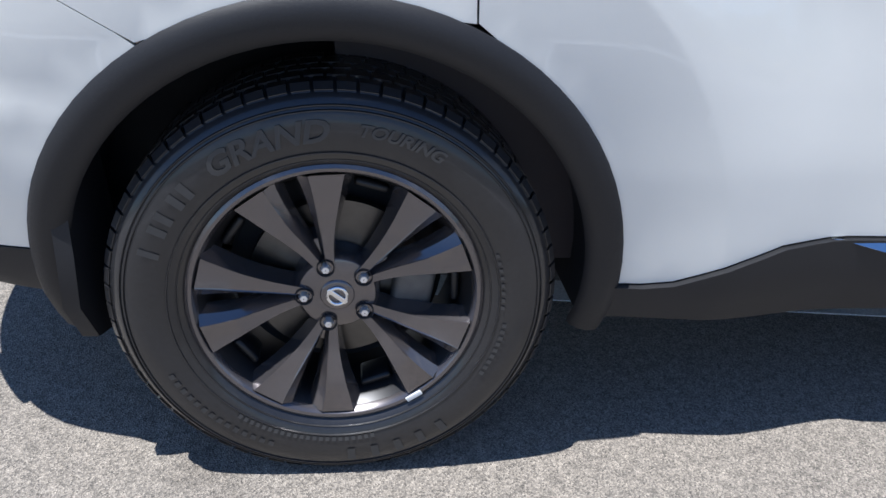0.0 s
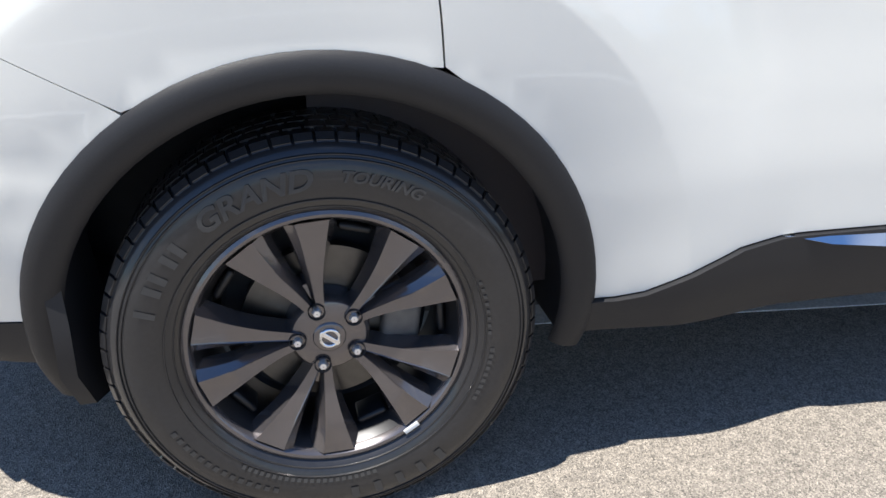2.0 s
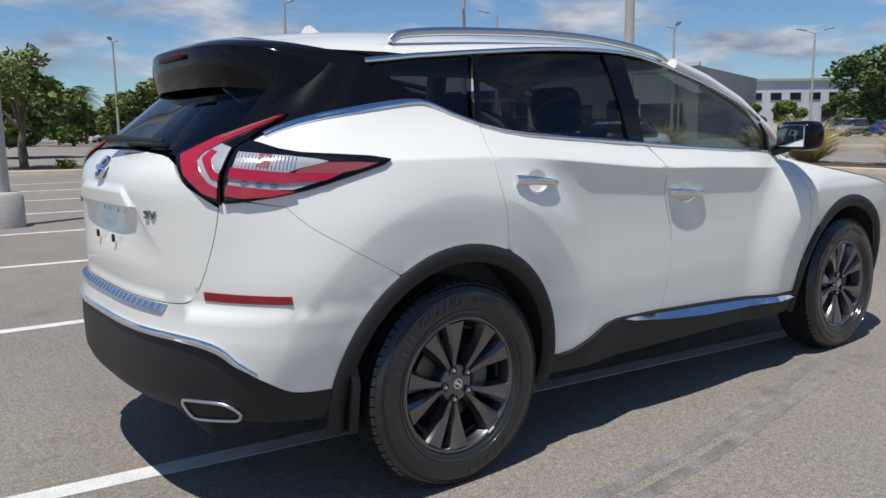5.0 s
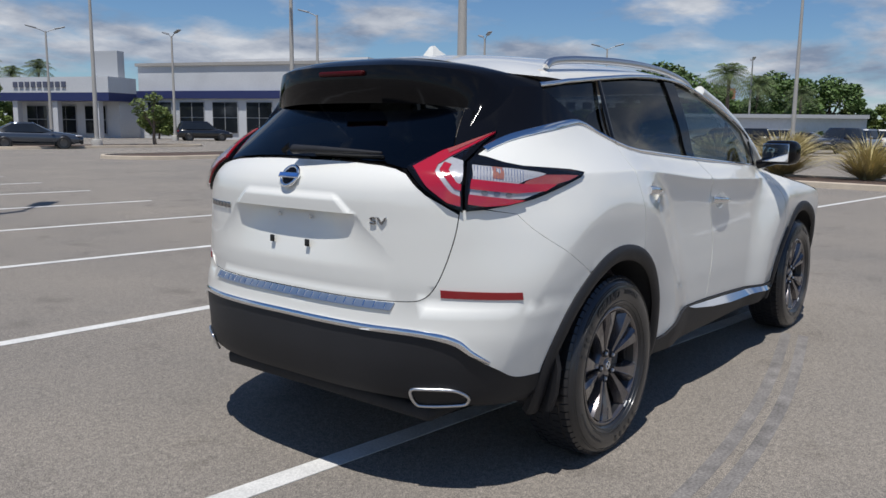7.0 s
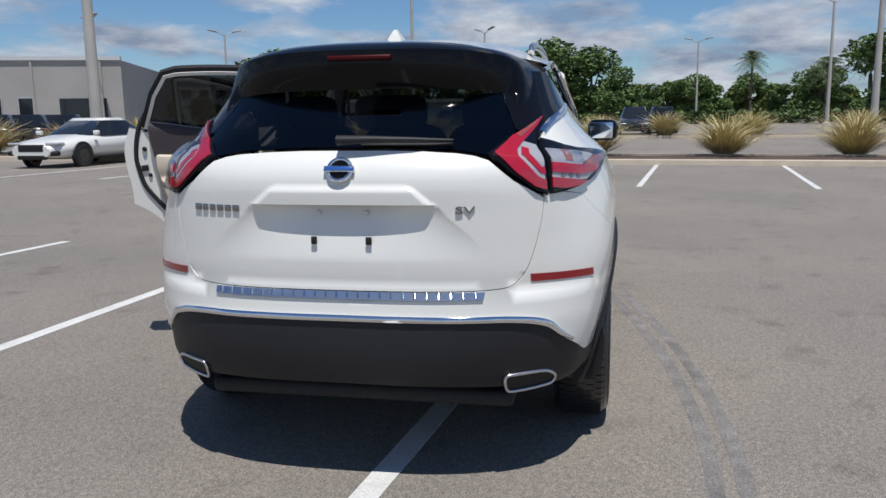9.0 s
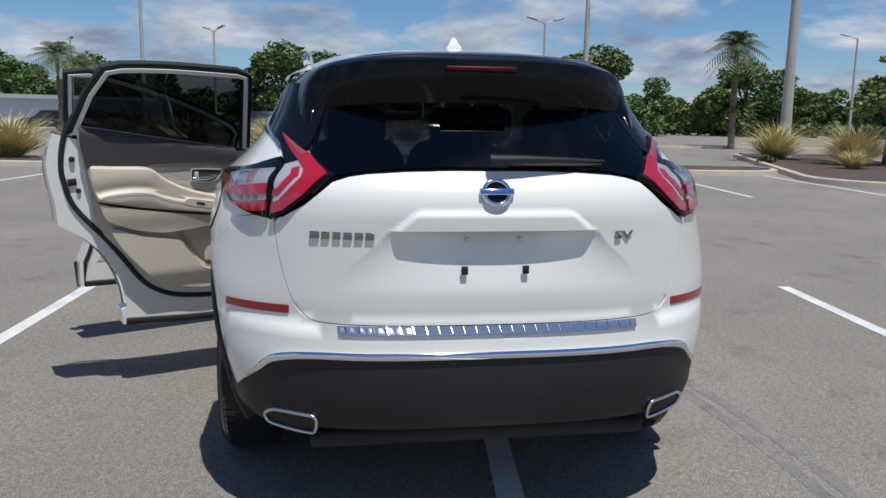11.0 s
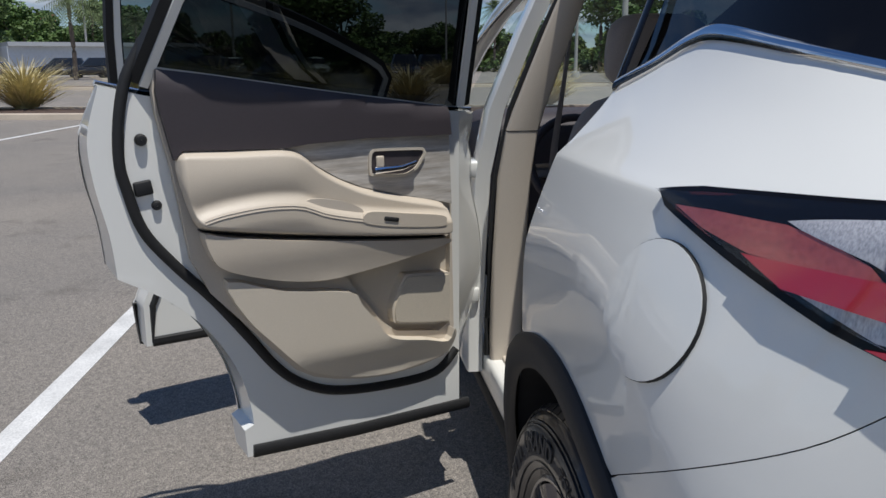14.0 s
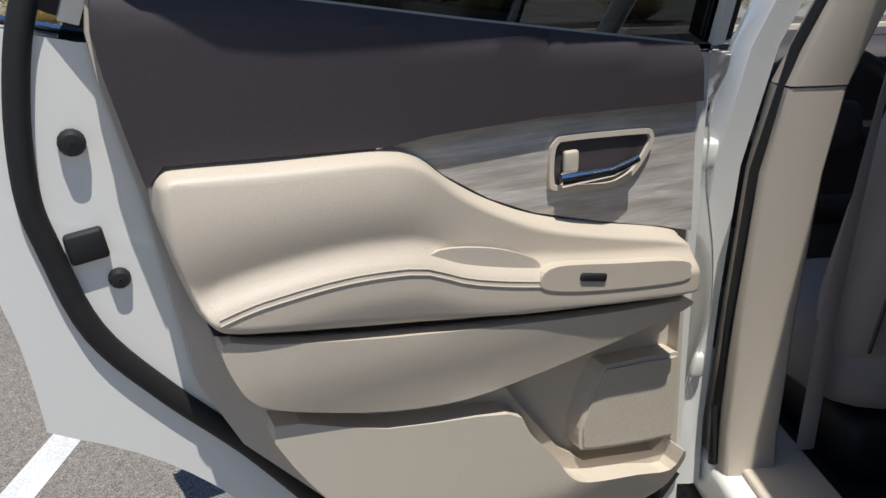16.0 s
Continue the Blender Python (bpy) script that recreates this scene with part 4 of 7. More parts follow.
# mirrors
for s in (-1,):
    mv = bevel_box(-.075, .075, -.105, .105, -.075, .075, .05, 4)
    mv.transform(Matrix.Translation((2.27, s * .935, 1.225)) @ pose(0, 0, 0, 0, 0, s * 12))
    mir = part("door_mirror", mv, M_BLACK, car, "black door mirror")
    gv = bevel_box(-.004, .004, -.085, .085, -.055, .055, .003)
    gv.transform(Matrix.Translation((2.193, s * .92, 1.225)) @ pose(0, 0, 0, 0, 0, s * 12))
    part("mirror_glass", gv, M_CHROME, mir, "mirror glass")
    part("mirror_foot", tube([(2.24, s * .80, 1.145), (2.25, s * .90, 1.175)], .028, 8), M_BLACK, mir)
# fuel flap on the left
FLAP_U = -math.pi - ux(-.322, 1.055)
ring_pts = [(FLAP_U + .090 * math.cos(a * math.pi / 20), 1.055 + .082 * math.sin(a * math.pi / 20)) for a in range(40)]
part("fuel_flap", panel(ring_pts, step=.02, off=.0055, flange=.006), M_WHITE, car, "round white fuel filler flap")
part("fuel_gap", ribbon(ring_pts + ring_pts[:1], .0034, .0050), M_SEAL, car)
# wheel arch trim, liners, mud flaps
for cx in (0, 2.825):
    for twin in (keep_right, mirrored):
        a0, a1 = (-13, 193)
        pth = [(ux(x, z), z) for x, z in arc(cx, .385, ARCH_R - .030, a0, a1, 44)]
        prof = ((-.5, -1.4), (-.5, .35), (-.35, .85), (-.1, 1.0), (.2, .8), (.42, .25), (.5, -.3))
        part("arch_trim", ribbon(twin(pth), .066, .016, profile=prof), M_PLASTIC, car, "black plastic wheel arch trim")
    for s in (-1, 1):
        v, f = [], []
        ar = arc(cx, .385, .455, -11, 191, 30)
        ysd = (s * .93, s * .62)
        for x, z in ar:
            yo = s * (side(max(x, -.0), min(max(z, .35), .9)) - .014) if x >= 0 else s * (abs(surf(ux(x, max(z, .3)), max(z, .3)).y) - .014)
            v += [(x, yo, z), (x, s * .60, z)]
        for i in range(30):
            q = (2 * i, 2 * i + 1, 2 * i + 3, 2 * i + 2)
            f.append(q if s > 0 else tuple(reversed(q)))
        n0 = len(v)
        v += [(x, s * .60, z) for x, z in ar]
        f.append(tuple(range(n0, len(v))))
        part("arch_liner", mesh("liner", v, f, 40), M_DARK, car)
for s in (-1, 1):
    fv_ = [(-.452, .90, .60), (-.445, .93, .46), (-.452, .925, .36), (-.440, .895, .285), (-.425, .84, .275), (-.415, .78, .285), (-.42, .77, .45), (-.43, .78, .62)]
    v = [(x, s * y, z) for x, y, z in fv_] + [(x + .028, s * y, z) for x, y, z in fv_]
    k = len(fv_)
    f = [tuple(range(k)), tuple(reversed(range(k, 2 * k)))] + [(i, (i + 1) % k, k + (i + 1) % k, k + i) for i in range(k)]
    part("mud_flap", mesh("flap", v, f, 30), M_PLASTIC, car, "black mud flap")
    # tailpipes: a slanted flattened ring set in the skirt
    o = spline([(.572, .400), (.578, .422), (.605, .427), (.690, .428), (.722, .420), (.742, .398), (.732, .374), (.705, .366), (.605, .358), (.578, .364)], 3, True)
    uz = [(uy(s * y, z), z) for y, z in o]
    rim_ = [surf(*p) + skin_normal(*p) * .012 for p in uz]
    pipe = part("tailpipe", tube(rim_, .0062, 8, True), M_BRUSH, car, "flattened steel tailpipe finisher")
    # no hollow is built: a flat black sheet stands for its shade
    part("pipe_inside", panel(uz, step=.03, off=.008, flange=.0), M_SEAL, pipe, "flat black sheet painted as the tailpipe's shaded hollow")
    # hidden plate added to block sun leaking through the open underside
    part("underbody_tray", bevel_box(-.74, -.40, min(s * .55, s * .74), max(s * .55, s * .74), .40, .44, .015), M_DARK, car)

# added dark backing, so panel gaps look shaded and opaque; floor
def shell_strip(u0, u1, z0, z1, du=.06, dz=.08, off=-.018):
    nu, nz = max(1, round(abs(u1 - u0) / du)), max(1, round((z1 - z0) / dz))
    v, f = [], []
    for i in range(nu + 1):
        for j in range(nz + 1):
            u, z = u0 + (u1 - u0) * i / nu, z0 + (z1 - z0) * j / nz
            v.append(surf(u, z) + skin_normal(u, z) * off)
    for i in range(nu):
        for j in range(nz):
            c = v[i * (nz + 1) + j]
            if any(math.hypot(c.x - wx, c.z - wz) < .56 for wx, wz in WHEELS) and abs(c.y) > .6:
                continue
            f.append((i * (nz + 1) + j, (i + 1) * (nz + 1) + j, (i + 1) * (nz + 1) + j + 1, i * (nz + 1) + j + 1))
    return v, f


sh_v, sh_f = [], []
for a in ((2.42, .0, .32, 1.13), (3.5, 2.42, .32, .80), (.0, -.8, .34, 1.18), (-math.pi + .8, -math.pi, .34, 1.18), (-math.pi, -math.pi - .16, .30, 1.28), (-math.pi - 2.42, -math.pi - 3.5, .32, .80)):
    v, f = shell_strip(*a)
    k = len(sh_v)
    sh_v += v
    sh_f += [tuple(k + i for i in t) for t in f]
v, f = shell_strip(-.8, -math.pi + .8, .34, 1.18, off=-.06)
k = len(sh_v)
sh_v += v
sh_f += [tuple(k + i for i in t) for t in f]
part("inner_shell", mesh("shell", sh_v, sh_f), M_DARK, car)
part("floor_pan", bevel_box(-.80, 3.4, -.60, .60, .27, .33, .02), M_DARK, car, "dark underbody")
part("floor_pan", bevel_box(.55, 2.25, -.84, .80, .29, .345, .02), M_DARK, car)
part("exhaust_box", bevel_box(-.82, -.55, -.50, .50, .345, .43, .04, 3), M_DARK, car)
part("axle_beam", tube([(0, -.7, .33), (0, .7, .33)], .045, 8), M_DARK, car)

# ---- wheels: axis along y, outer face towards -y ----
RT, RW = .381, .2520
wheel = thing("car_wheel", "", "")
tp = [(RW - .008, .10), (RW - .002, -.094), (.258, -.104), (.270, -.112), (.290, -.119), (.318, -.1205), (.340, -.117), (.357, -.108), (.368, -.097), (.3745, -.082), (.378, -.06), (.3795, -.03), (.380, 0), (.3795, .03), (.378, .06), (.3745, .082),
      (.357, .108), (.318, .12), (.262, .112), (RW, .10)]
tyre = lathe([(r, y) for r, y in tp], 128)
for v in tyre.vertices:
    if v.co.z < -.374:
        v.co.z = -.374 + (v.co.z + .374) * .1
wheel_tyre = part("tyre", tyre, M_RUBBER, wheel, "black all-season tyre")
# tread blocks round the shoulder and crown
tv, tf = [], []


def block(a0, a1, pts):
    """A tread block between two angles over a profile of (radius, y)."""
    k = len(tv)
    n = len(pts)
    for a in (a0, a1):
        for r, y in pts:
            tv.append((r * math.cos(a + .10 * (y + .06)), y, r * math.sin(a + .10 * (y + .06))))
    for q in range(n):
        tf.append((k + q, k + (q + 1) % n, k + n + (q + 1) % n, k + n + q))
    tf.append(tuple(range(k, k + n)))
    tf.append(tuple(reversed(range(k + n, k + 2 * n))))


NB = 68
for i in range(NB):
    a = 2 * math.pi * i / NB
    w_ = 2 * math.pi / NB
    for lo, hi, ph in ((-.0975, -.060, 0), (-.053, -.020, .4), (-.013, .013, .1), (.020, .053, .6), (.060, .0975, .3)):
        r0 = .372
        top = .3825 if abs(lo + hi) < .12 else .3815
        edge = [(r0, lo), (top - (.011 if lo < -.09 else 0), lo), (top, lo + .012), (top, hi - .012), (top - (.011 if hi > .09 else 0), hi), (r0, hi)]
        s0, s1 = a + w_ * ph + w_ * .07, a + w_ * ph + w_ * .90
        if math.sin((s0 + s1) / 2) * .38 < -.3745:
            continue
        block(s0, s1, edge)
    block(a + w_ * .06, a + w_ * .88, [(.352, -.1095), (.3655, -.0985), (.371, -.0955), (.371, -.09), (.352, -.1035)])
part("tread", mesh("tread", tv, tf, 25), M_RUBBER, wheel_tyre, "ribbed tread blocks")
for r_, y_ in ((.264, -.1085), (.278, -.1165), (.345, -.1165), (.352, -.1125)):
    part("sidewall_rib", lathe([(r_ - .0018, y_ + .002), (r_ - .0008, y_ - .0012), (r_ + .0008, y_ - .0010), (r_ + .0018, y_ + .003)], 96), M_RUBBER, wheel_tyre)


def curved_words(text, size, radius, mid, flip=False, gap=1.0, y=-.1225, heights=1.0):
    """Raised letters bent round the sidewall, centred on the angle mid (degrees from +x)."""
    me = words(text, size, .0016, bold=size * .028, slant=.25)
    for v in me.vertices:
        a = radians(mid) - v.co.x * gap / radius
        r = radius + v.co.z * heights
        v.co = Vector((r * math.cos(a), y + v.co.y + .010 * max(0, (r - .318) / .03)**2 * .35 + .008 * max(0, (.305 - r) / .04)**2, r * math.sin(a)))
    return me


part("lettering", curved_words("GRAND", .050, .313, 110, gap=1.12), M_TEXT, wheel_tyre, "raised tyre lettering")
part("lettering", curved_words("TOURING", .027, .317, 71, gap=1.15), M_TEXT, wheel_tyre, "raised tyre lettering")
for a0, rr, dr, da in [(152, .313, .030, 2.4), (147.5, .313, .030, 2.4), (141, .313, .030, 2.4), (136.5, .313, .030, 2.4), (160, .313, .034, 2.0), (-62, .32, .026, 2.6), (-70, .32, .026, 2.6), (-78, .32, .026, 2.6), (-54, .32, .026, 2.6), (-86, .32, .026, 2.6)] + [(205 + 3.2 * k, .312, .010, 1.8) for k in range(14)] + [(232 + 2.4 * k, .284, .008, 1.4) for k in range(22)] + [(-8 - 2.6 * k, .292, .008, 1.5) for k in range(9)] + [(20 - 3 * k, .284, .006, 1.4) for k in range(8)]:
    v, f = [], []
    yy = lambda r: -.1222 + .010 * max(0, (r - .318) / .03)**2 * .35 + .009 * max(0, (.305 - r) / .04)**2
    for j in range(4):
        a = radians(a0 + da * (j / 3 - .5))
        for r in (rr - dr / 2, rr + dr / 2):
            v.append((r * math.cos(a), yy(r), r * math.sin(a)))
    f = [(2 * j, 2 * j + 1, 2 * j + 3, 2 * j + 2) for j in range(3)]
    part("lettering_bar", mesh("bar", v, f), M_TEXT, wheel_tyre)
# rim barrel and lip
rim = part("rim", lathe([(.2335, -.086), (.2365, -.0945), (.241, -.1005), (.2465, -.1015), (RW + .0005, -.0985), (RW + .0005, -.09)], 96), M_ALLOY, wheel, "dark gunmetal alloy rim")
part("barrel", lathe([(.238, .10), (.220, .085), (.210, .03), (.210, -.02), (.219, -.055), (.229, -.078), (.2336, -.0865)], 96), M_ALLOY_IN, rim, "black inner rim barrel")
# ten spokes in five pairs
def spoke(center, lean):
    """One blade from the hub to the rim. lean: which way its bevelled flank faces."""
    n = 14
    v, f = [], []
    for i in range(n + 1):
        t = i / n
        r = .052 + (.236 - .052) * t
        hw = .0095 + .0105 * t + .0205 * t**2.2
        c = radians(center + lean * 14.2 * (1 - (1 - t)**1.0 * .0) + lean * -7.5 * (1 - t)**2)
        yf = -.074 - .022 * smooth(.0, .85, t) - .003 * smooth(.8, 1, t)
        deep = .044 - .012 * t
        # across: outer flank foot, outer edge, crest, inner edge, inner foot
        prof = [(-1.35, deep), (-.98, .006), (-.90, .0), (.42, -.001), (.52, -.0025), (.62, .001), (.98, .010), (1.25, deep)]
        for q, d in prof:
            qq = q * -lean
            a = c + qq * hw / max(r, .06)
            v.append((r * math.cos(a), yf + d, r * math.sin(a)))
    k = 8
    for i in range(n):
        for j in range(k - 1):
            q = (i * k + j, i * k + j + 1, (i + 1) * k + j + 1, (i + 1) * k + j)
            f.append(q if lean > 0 else tuple(reversed(q)))
    return mesh("spoke", v, f, 28)


LUG0 = 37.5
for k in range(5):
    for lean in (-1, 1):
        part("spoke", spoke(LUG0 + 72 * k + 0.0, lean), M_ALLOY, rim)
    # web plate between the two blades of a pair
    c = radians(LUG0 + 72 * k)
    wv = []
    for r, y, w_ in ((.048, -.062, .022), (.085, -.060, .020), (.106, -.056, .017), (.118, -.030, .018)):
        for s in (-1, 1):
            wv.append((r * math.cos(c) - s * w_ * math.sin(c), y, r * math.sin(c) + s * w_ * math.cos(c)))
    part("web", mesh("web", wv, [(0, 2, 3, 1), (2, 4, 5, 3), (4, 6, 7, 5)], 30), M_ALLOY, rim)
    nut_at = (.0572 * math.cos(c), -.055, .0572 * math.sin(c))
    pocket_ = lathe([(.0155, -.0155), (.0138, -.0130), (.0130, .012), (.001, .012)], 20)
    pocket_.transform(Matrix.Translation((nut_at[0], -.064, nut_at[2])))
    part("nut_pocket", pocket_, M_DARK, rim)
    nut = lathe([(.001, -.019), (.0065, -.0185), (.0088, -.014), (.0098, .01), (.0098, .02)], 6)
    nut.transform(Matrix.Translation((nut_at[0], -.066, nut_at[2])))
    part("wheel_nut", nut, M_NUT, wheel, "bright steel wheel nut")
    # reinforcing tab at the back of the wide gap
    c2 = radians(LUG0 + 36 + 72 * k)
    tab = bevel_box(.200, .214, -.03, .03, -.03, .03, .006)
    tab.transform(Matrix(((math.cos(c2), 0, -math.sin(c2), 0), (0, 1, 0, 0), (math.sin(c2), 0, math.cos(c2), 0), (0, 0, 0, 1))) @ pose(0, -.03, 0))
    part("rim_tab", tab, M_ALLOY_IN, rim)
hub = lathe([(.001, -.0765), (.026, -.0770), (.0285, -.0755), (.030, -.0735), (.050, -.0725), (.066, -.0680), (.074, -.058), (.078, -.02)], 48)
part("hub", hub, M_ALLOY, rim)
cap = tube([(.0165 * math.cos(a * math.pi / 14), -.0785, .0165 * math.sin(a * math.pi / 14)) for a in range(28)], .0036, 8, True)
part("cap_badge", cap, M_CHROME, rim, "round silver centre cap badge")
cb = bevel_box(-.021, .021, -.0815, -.0765, -.0045, .0045, .0015)
cb.transform(pose(0, 0, 0, 0, 40, 0))
part("cap_bar", cb, M_CHROME, rim)
# brake behind
part("brake_disc", lathe([(.07, .0), (.072, -.018), (.155, -.018), (.155, .006), (.072, .006)], 64), M_DISC, wheel, "steel brake disc")
part("disc_bell", lathe([(.001, -.034), (.068, -.034), (.075, -.026), (.075, 0)], 40), M_CALIPER, wheel)
part("dust_shield", lathe([(.02, .03), (.185, .03), (.192, .02)], 48), M_DARK, wheel)
cal = bevel_box(.098, .172, -.045, .03, -.05, .05, .014, 3)
cal.transform(pose(0, 0, 0, 0, 8, 0))
part("brake_caliper", cal, M_CALIPER, wheel, "cast grey brake caliper")
vd = (math.cos(radians(59)), math.sin(radians(59)))
part("valve", tube([(.219 * vd[0], -.05, .219 * vd[1]), (.216 * vd[0], -.072, .216 * vd[1]), (.203 * vd[0], -.088, .203 * vd[1])], .0048, 8), M_CHROME, wheel, "metal tyre valve")
bw = bevel_box(-.016, .016, -.003, .0, -.005, .005, .001)
bw.transform(Matrix.Translation((.137, -.1030, -.201)) @ pose(0, 0, 0, 0, -34, 0))
part("balance_weight", bw, M_STICKER, wheel, "small silver balance weight on the rim")


def set_wheel(x, y, rz, spin=0):
    m = Matrix.Translation((x, y, .372)) @ pose(0, 0, 0, 0, 0, rz) @ pose(0, 0, 0, 0, spin, 0)
    parts = [o for o in wheel.children_recursive]
    made = {wheel: car}
    root = new("wheel")
    root.parent = car
    root.matrix_basis = m
    root["label"] = "dark alloy wheel with a black tyre"
    for o in parts:
        c = bpy.data.objects.new(o.name.split(".")[0], o.data)
        scene.collection.objects.link(c)
        c.parent = root if o.parent == wheel else root
        if "label" in o:
            c["label"] = o["label"]
    return root


for x, y, rz in ((0, -.838, 0), (2.825, -.832, 0), (0, .838, 180), (2.825, .832, 180)):
    set_wheel(x, y, rz)
for o in list(wheel.children_recursive) + [wheel]:
    bpy.data.objects.remove(o)

# ---- left doors, swung open about their front edge ----
def swing(hx, hy, deg):
    return Matrix.Translation((hx, hy, 0)) @ pose(0, 0, 0, 0, 0, -deg) @ Matrix.Translation((-hx, -hy, 0))


def inner(y0, lean=0.0):
    """A flat layer of the door seen from the cabin, at y0, facing -y."""
    def at(x, z):
        return Vector((x, y0, z))
    return at


def face_in(x, z):
    return Vector((0, -1, 0))


def layer(outline, y0, off=0.0, step=.035, flange=.02, custom=False, **k):
    return panel(outline, step=step, off=off, flange=flange, at=inner(y0), normal=face_in, custom=custom, **k)


def strip_in(path, wide, high, y0, **k):
    return ribbon(path, wide, high, at=inner(y0), normal=face_in, **k)


LOWER_R = [(.478, .400), (.482, .318), (.60, .305), (.90, .300), (1.195, .298), (1.208, .459)]
door_arc = arc(0, .385, ARCH_R + .004, 3, ang0, 16)
FULL_R = LOWER_R + SEAM_B[1:] + BELT_R[1:] + SEAM_C[1:] + list(reversed(door_arc))[1:]
left_rear = part("open_rear_door", panel(mirrored(shrink(REAR_DOOR, GAP)), step=.04), M_WHITE, car, "open white rear door with cream leatherette trim")
left_rear.matrix_basis = swing(1.235, .93, 67)


def door_shell(full, depth_y, inset, lim=9):
    """The painted inner side of a door: returns from the skin's edge to a flat inner sheet."""
    o = shrink(full, .004)
    i_ = shrink(full, inset)
    k = min(len(o), len(i_))
    o, i_ = dense(o, .03), None
    v, f, nb = fill(o, .05)
    inn = Vector((0, 0, 0))
    pts = []
    for x, z in v:
        pts.append(Vector((min(x, lim), depth_y, z)))
    fs = [t if (pts[t[1]] - pts[t[0]]).cross(pts[t[2]] - pts[t[0]]).y < 0 else tuple(reversed(t)) for t in f]
    n = len(o)
    k0 = len(pts)
    pts += [Vector((x, side(x, z) - .012, z)) for x, z in o]
    pts += [Vector((min(x, lim), depth_y, z)) for x, z in o]
    for a in range(n):
        b = (a + 1) % n
        fs.append((k0 + a, k0 + b, k0 + n + b, k0 + n + a))
    return mesh("door_shell", pts, fs, 35)


part("door_shell", door_shell(FULL_R, .772, .03, 1.148), M_WHITE, left_rear, "white painted door edge")
DCLAD = SILL + [(1.196, .300), (.90, .302), (.60, .307), (.492, .318)]
part("door_cladding", panel(mirrored(DCLAD), step=.05, off=.006, flange=.03), M_PLASTIC, left_rear, "black plastic lower cladding")
part("door_chrome", panel(mirrored([(.90, .463), (1.0, .460), (1.205, .455), (1.205, .420), (1.0, .443)]), step=.04, off=.014, flange=.01), M_CHROME, left_rear)
part("bottom_seal", strip_in([(.50, .335), (.8, .320), (1.18, .315)], .036, .012, .772), M_SEAL, left_rear, "black rubber bottom seal")
# trim
P_ALL = [(.324, 1.335), (.316, 1.28), (.320, 1.233), (.345, 1.106), (.354, 1.038), (.373, .883), (.415, .79), (.48, .714), (.55, .63), (.618, .552), (.67, .52), (.732, .50), (.81, .484), (.896, .477), (1.0, .484), (1.075, .50), (1.10, .53), (1.11, .584),
         (1.102, .95), (1.095, 1.10), (1.086, 1.225), (.721, 1.276), (.444, 1.318)]
P_CAV = [(.765, .793), (.85, .807), (.938, .822), (1.05, .846), (1.085, .86), (1.10, .87), (1.100, .60), (1.06, .575), (.92, .600), (.870, .640), (.80, .735)]
part("trim_base", layer(P_ALL, .742, flange=.026, holes=[shrink(P_CAV, .004)]), M_GREYTRIM, left_rear, "beige door trim edge")
P_TOP = [(.326, 1.330), (.320, 1.28), (.326, 1.233), (.348, 1.125), (.367, 1.146), (.471, 1.142), (.612, 1.137), (.673, 1.144), (.824, 1.150), (1.090, 1.147), (1.083, 1.222), (.721, 1.273), (.444, 1.315)]


def top_lift(x, z):
    q = (z - 1.14) / (.085 + .14 * (1.09 - x))
    return .010 + .014 * smooth(1.0, .86, q)


part("upper_trim", layer(P_TOP, .742, top_lift, .025, .03), M_MOCHA, left_rear, "soft mocha upper door trim")
P_WOOD = [(.612, 1.137), (.673, 1.144), (.824, 1.150), (1.090, 1.147), (1.098, .952), (1.04, .968), (.92, .996), (.821, 1.023), (.754, 1.052), (.691, 1.091), (.652, 1.122)]
part("trim_inlay", layer(P_WOOD, .742, .010, .03, .015), M_WOOD, left_rear, "pale streaked wood-look inlay")
part("inlay_edge", strip_in(spline([(.60, 1.138), (.673, 1.147), (.824, 1.154), (1.092, 1.151)], 5), .009, .024, .742), M_BRUSH, left_rear, "thin satin silver edge")
CREST = curve([(.35, .985), (.45, 1.010), (.55, 1.018), (.62, 1.014), (.70, .985), (.80, .962), (.95, .940), (1.08, .925)])


def arm_lift(x, z):
    c = CREST(x)
    bulge = .016 + .012 * math.sin(math.pi * min(1, max(0, (z - c) / max(.02, 1.14 - c)))) * smooth(.72, .60, x)
    shelf = smooth(c + .020, c - .018, z)
    low = .010 * smooth(c - .04, c - .10, z)
    return .028 + bulge + shelf * (.025 - low)


ARM_TOP = curve([(.350, 1.126), (.356, 1.138), (.372, 1.146), (.471, 1.142), (.590, 1.139), (.625, 1.134), (.652, 1.122), (.691, 1.089), (.754, 1.050), (.821, 1.021), (.92, .994), (1.045, .965), (1.068, .955), (1.079, .930)])
ARM_LOW = curve([(.350, 1.10), (.358, 1.06), (.372, 1.005), (.384, .972), (.400, .956), (.45, .945), (.598, .920), (.817, .891), (.95, .877), (1.055, .868), (1.072, .878), (1.079, .905)])


def arm_mesh():
    v, f = [], []
    xs = [.350 + .006 * k for k in range(9)] + [.404 + .0125 * k for k in range(53)] + [1.06 + .0048 * k for k in range(5)]
    K = 34
    for x in xs:
        lo, hi = ARM_LOW(x), ARM_TOP(x)
        for j in range(K + 1):
            q = j / K
            z = lo + (hi - lo) * q
            e = min(q, 1 - q) * (hi - lo)
            edge = smooth(0, .014, e) * smooth(.350, .362, x) * smooth(1.080, 1.066, x)
            v.append((x, .742 - arm_lift(x, z) * (.25 + .75 * edge), z))
    for i in range(len(xs) - 1):
        for j in range(K):
            f.append((i * (K + 1) + j, (i + 1) * (K + 1) + j, (i + 1) * (K + 1) + j + 1, i * (K + 1) + j + 1))
    return mesh("armrest", v, f)


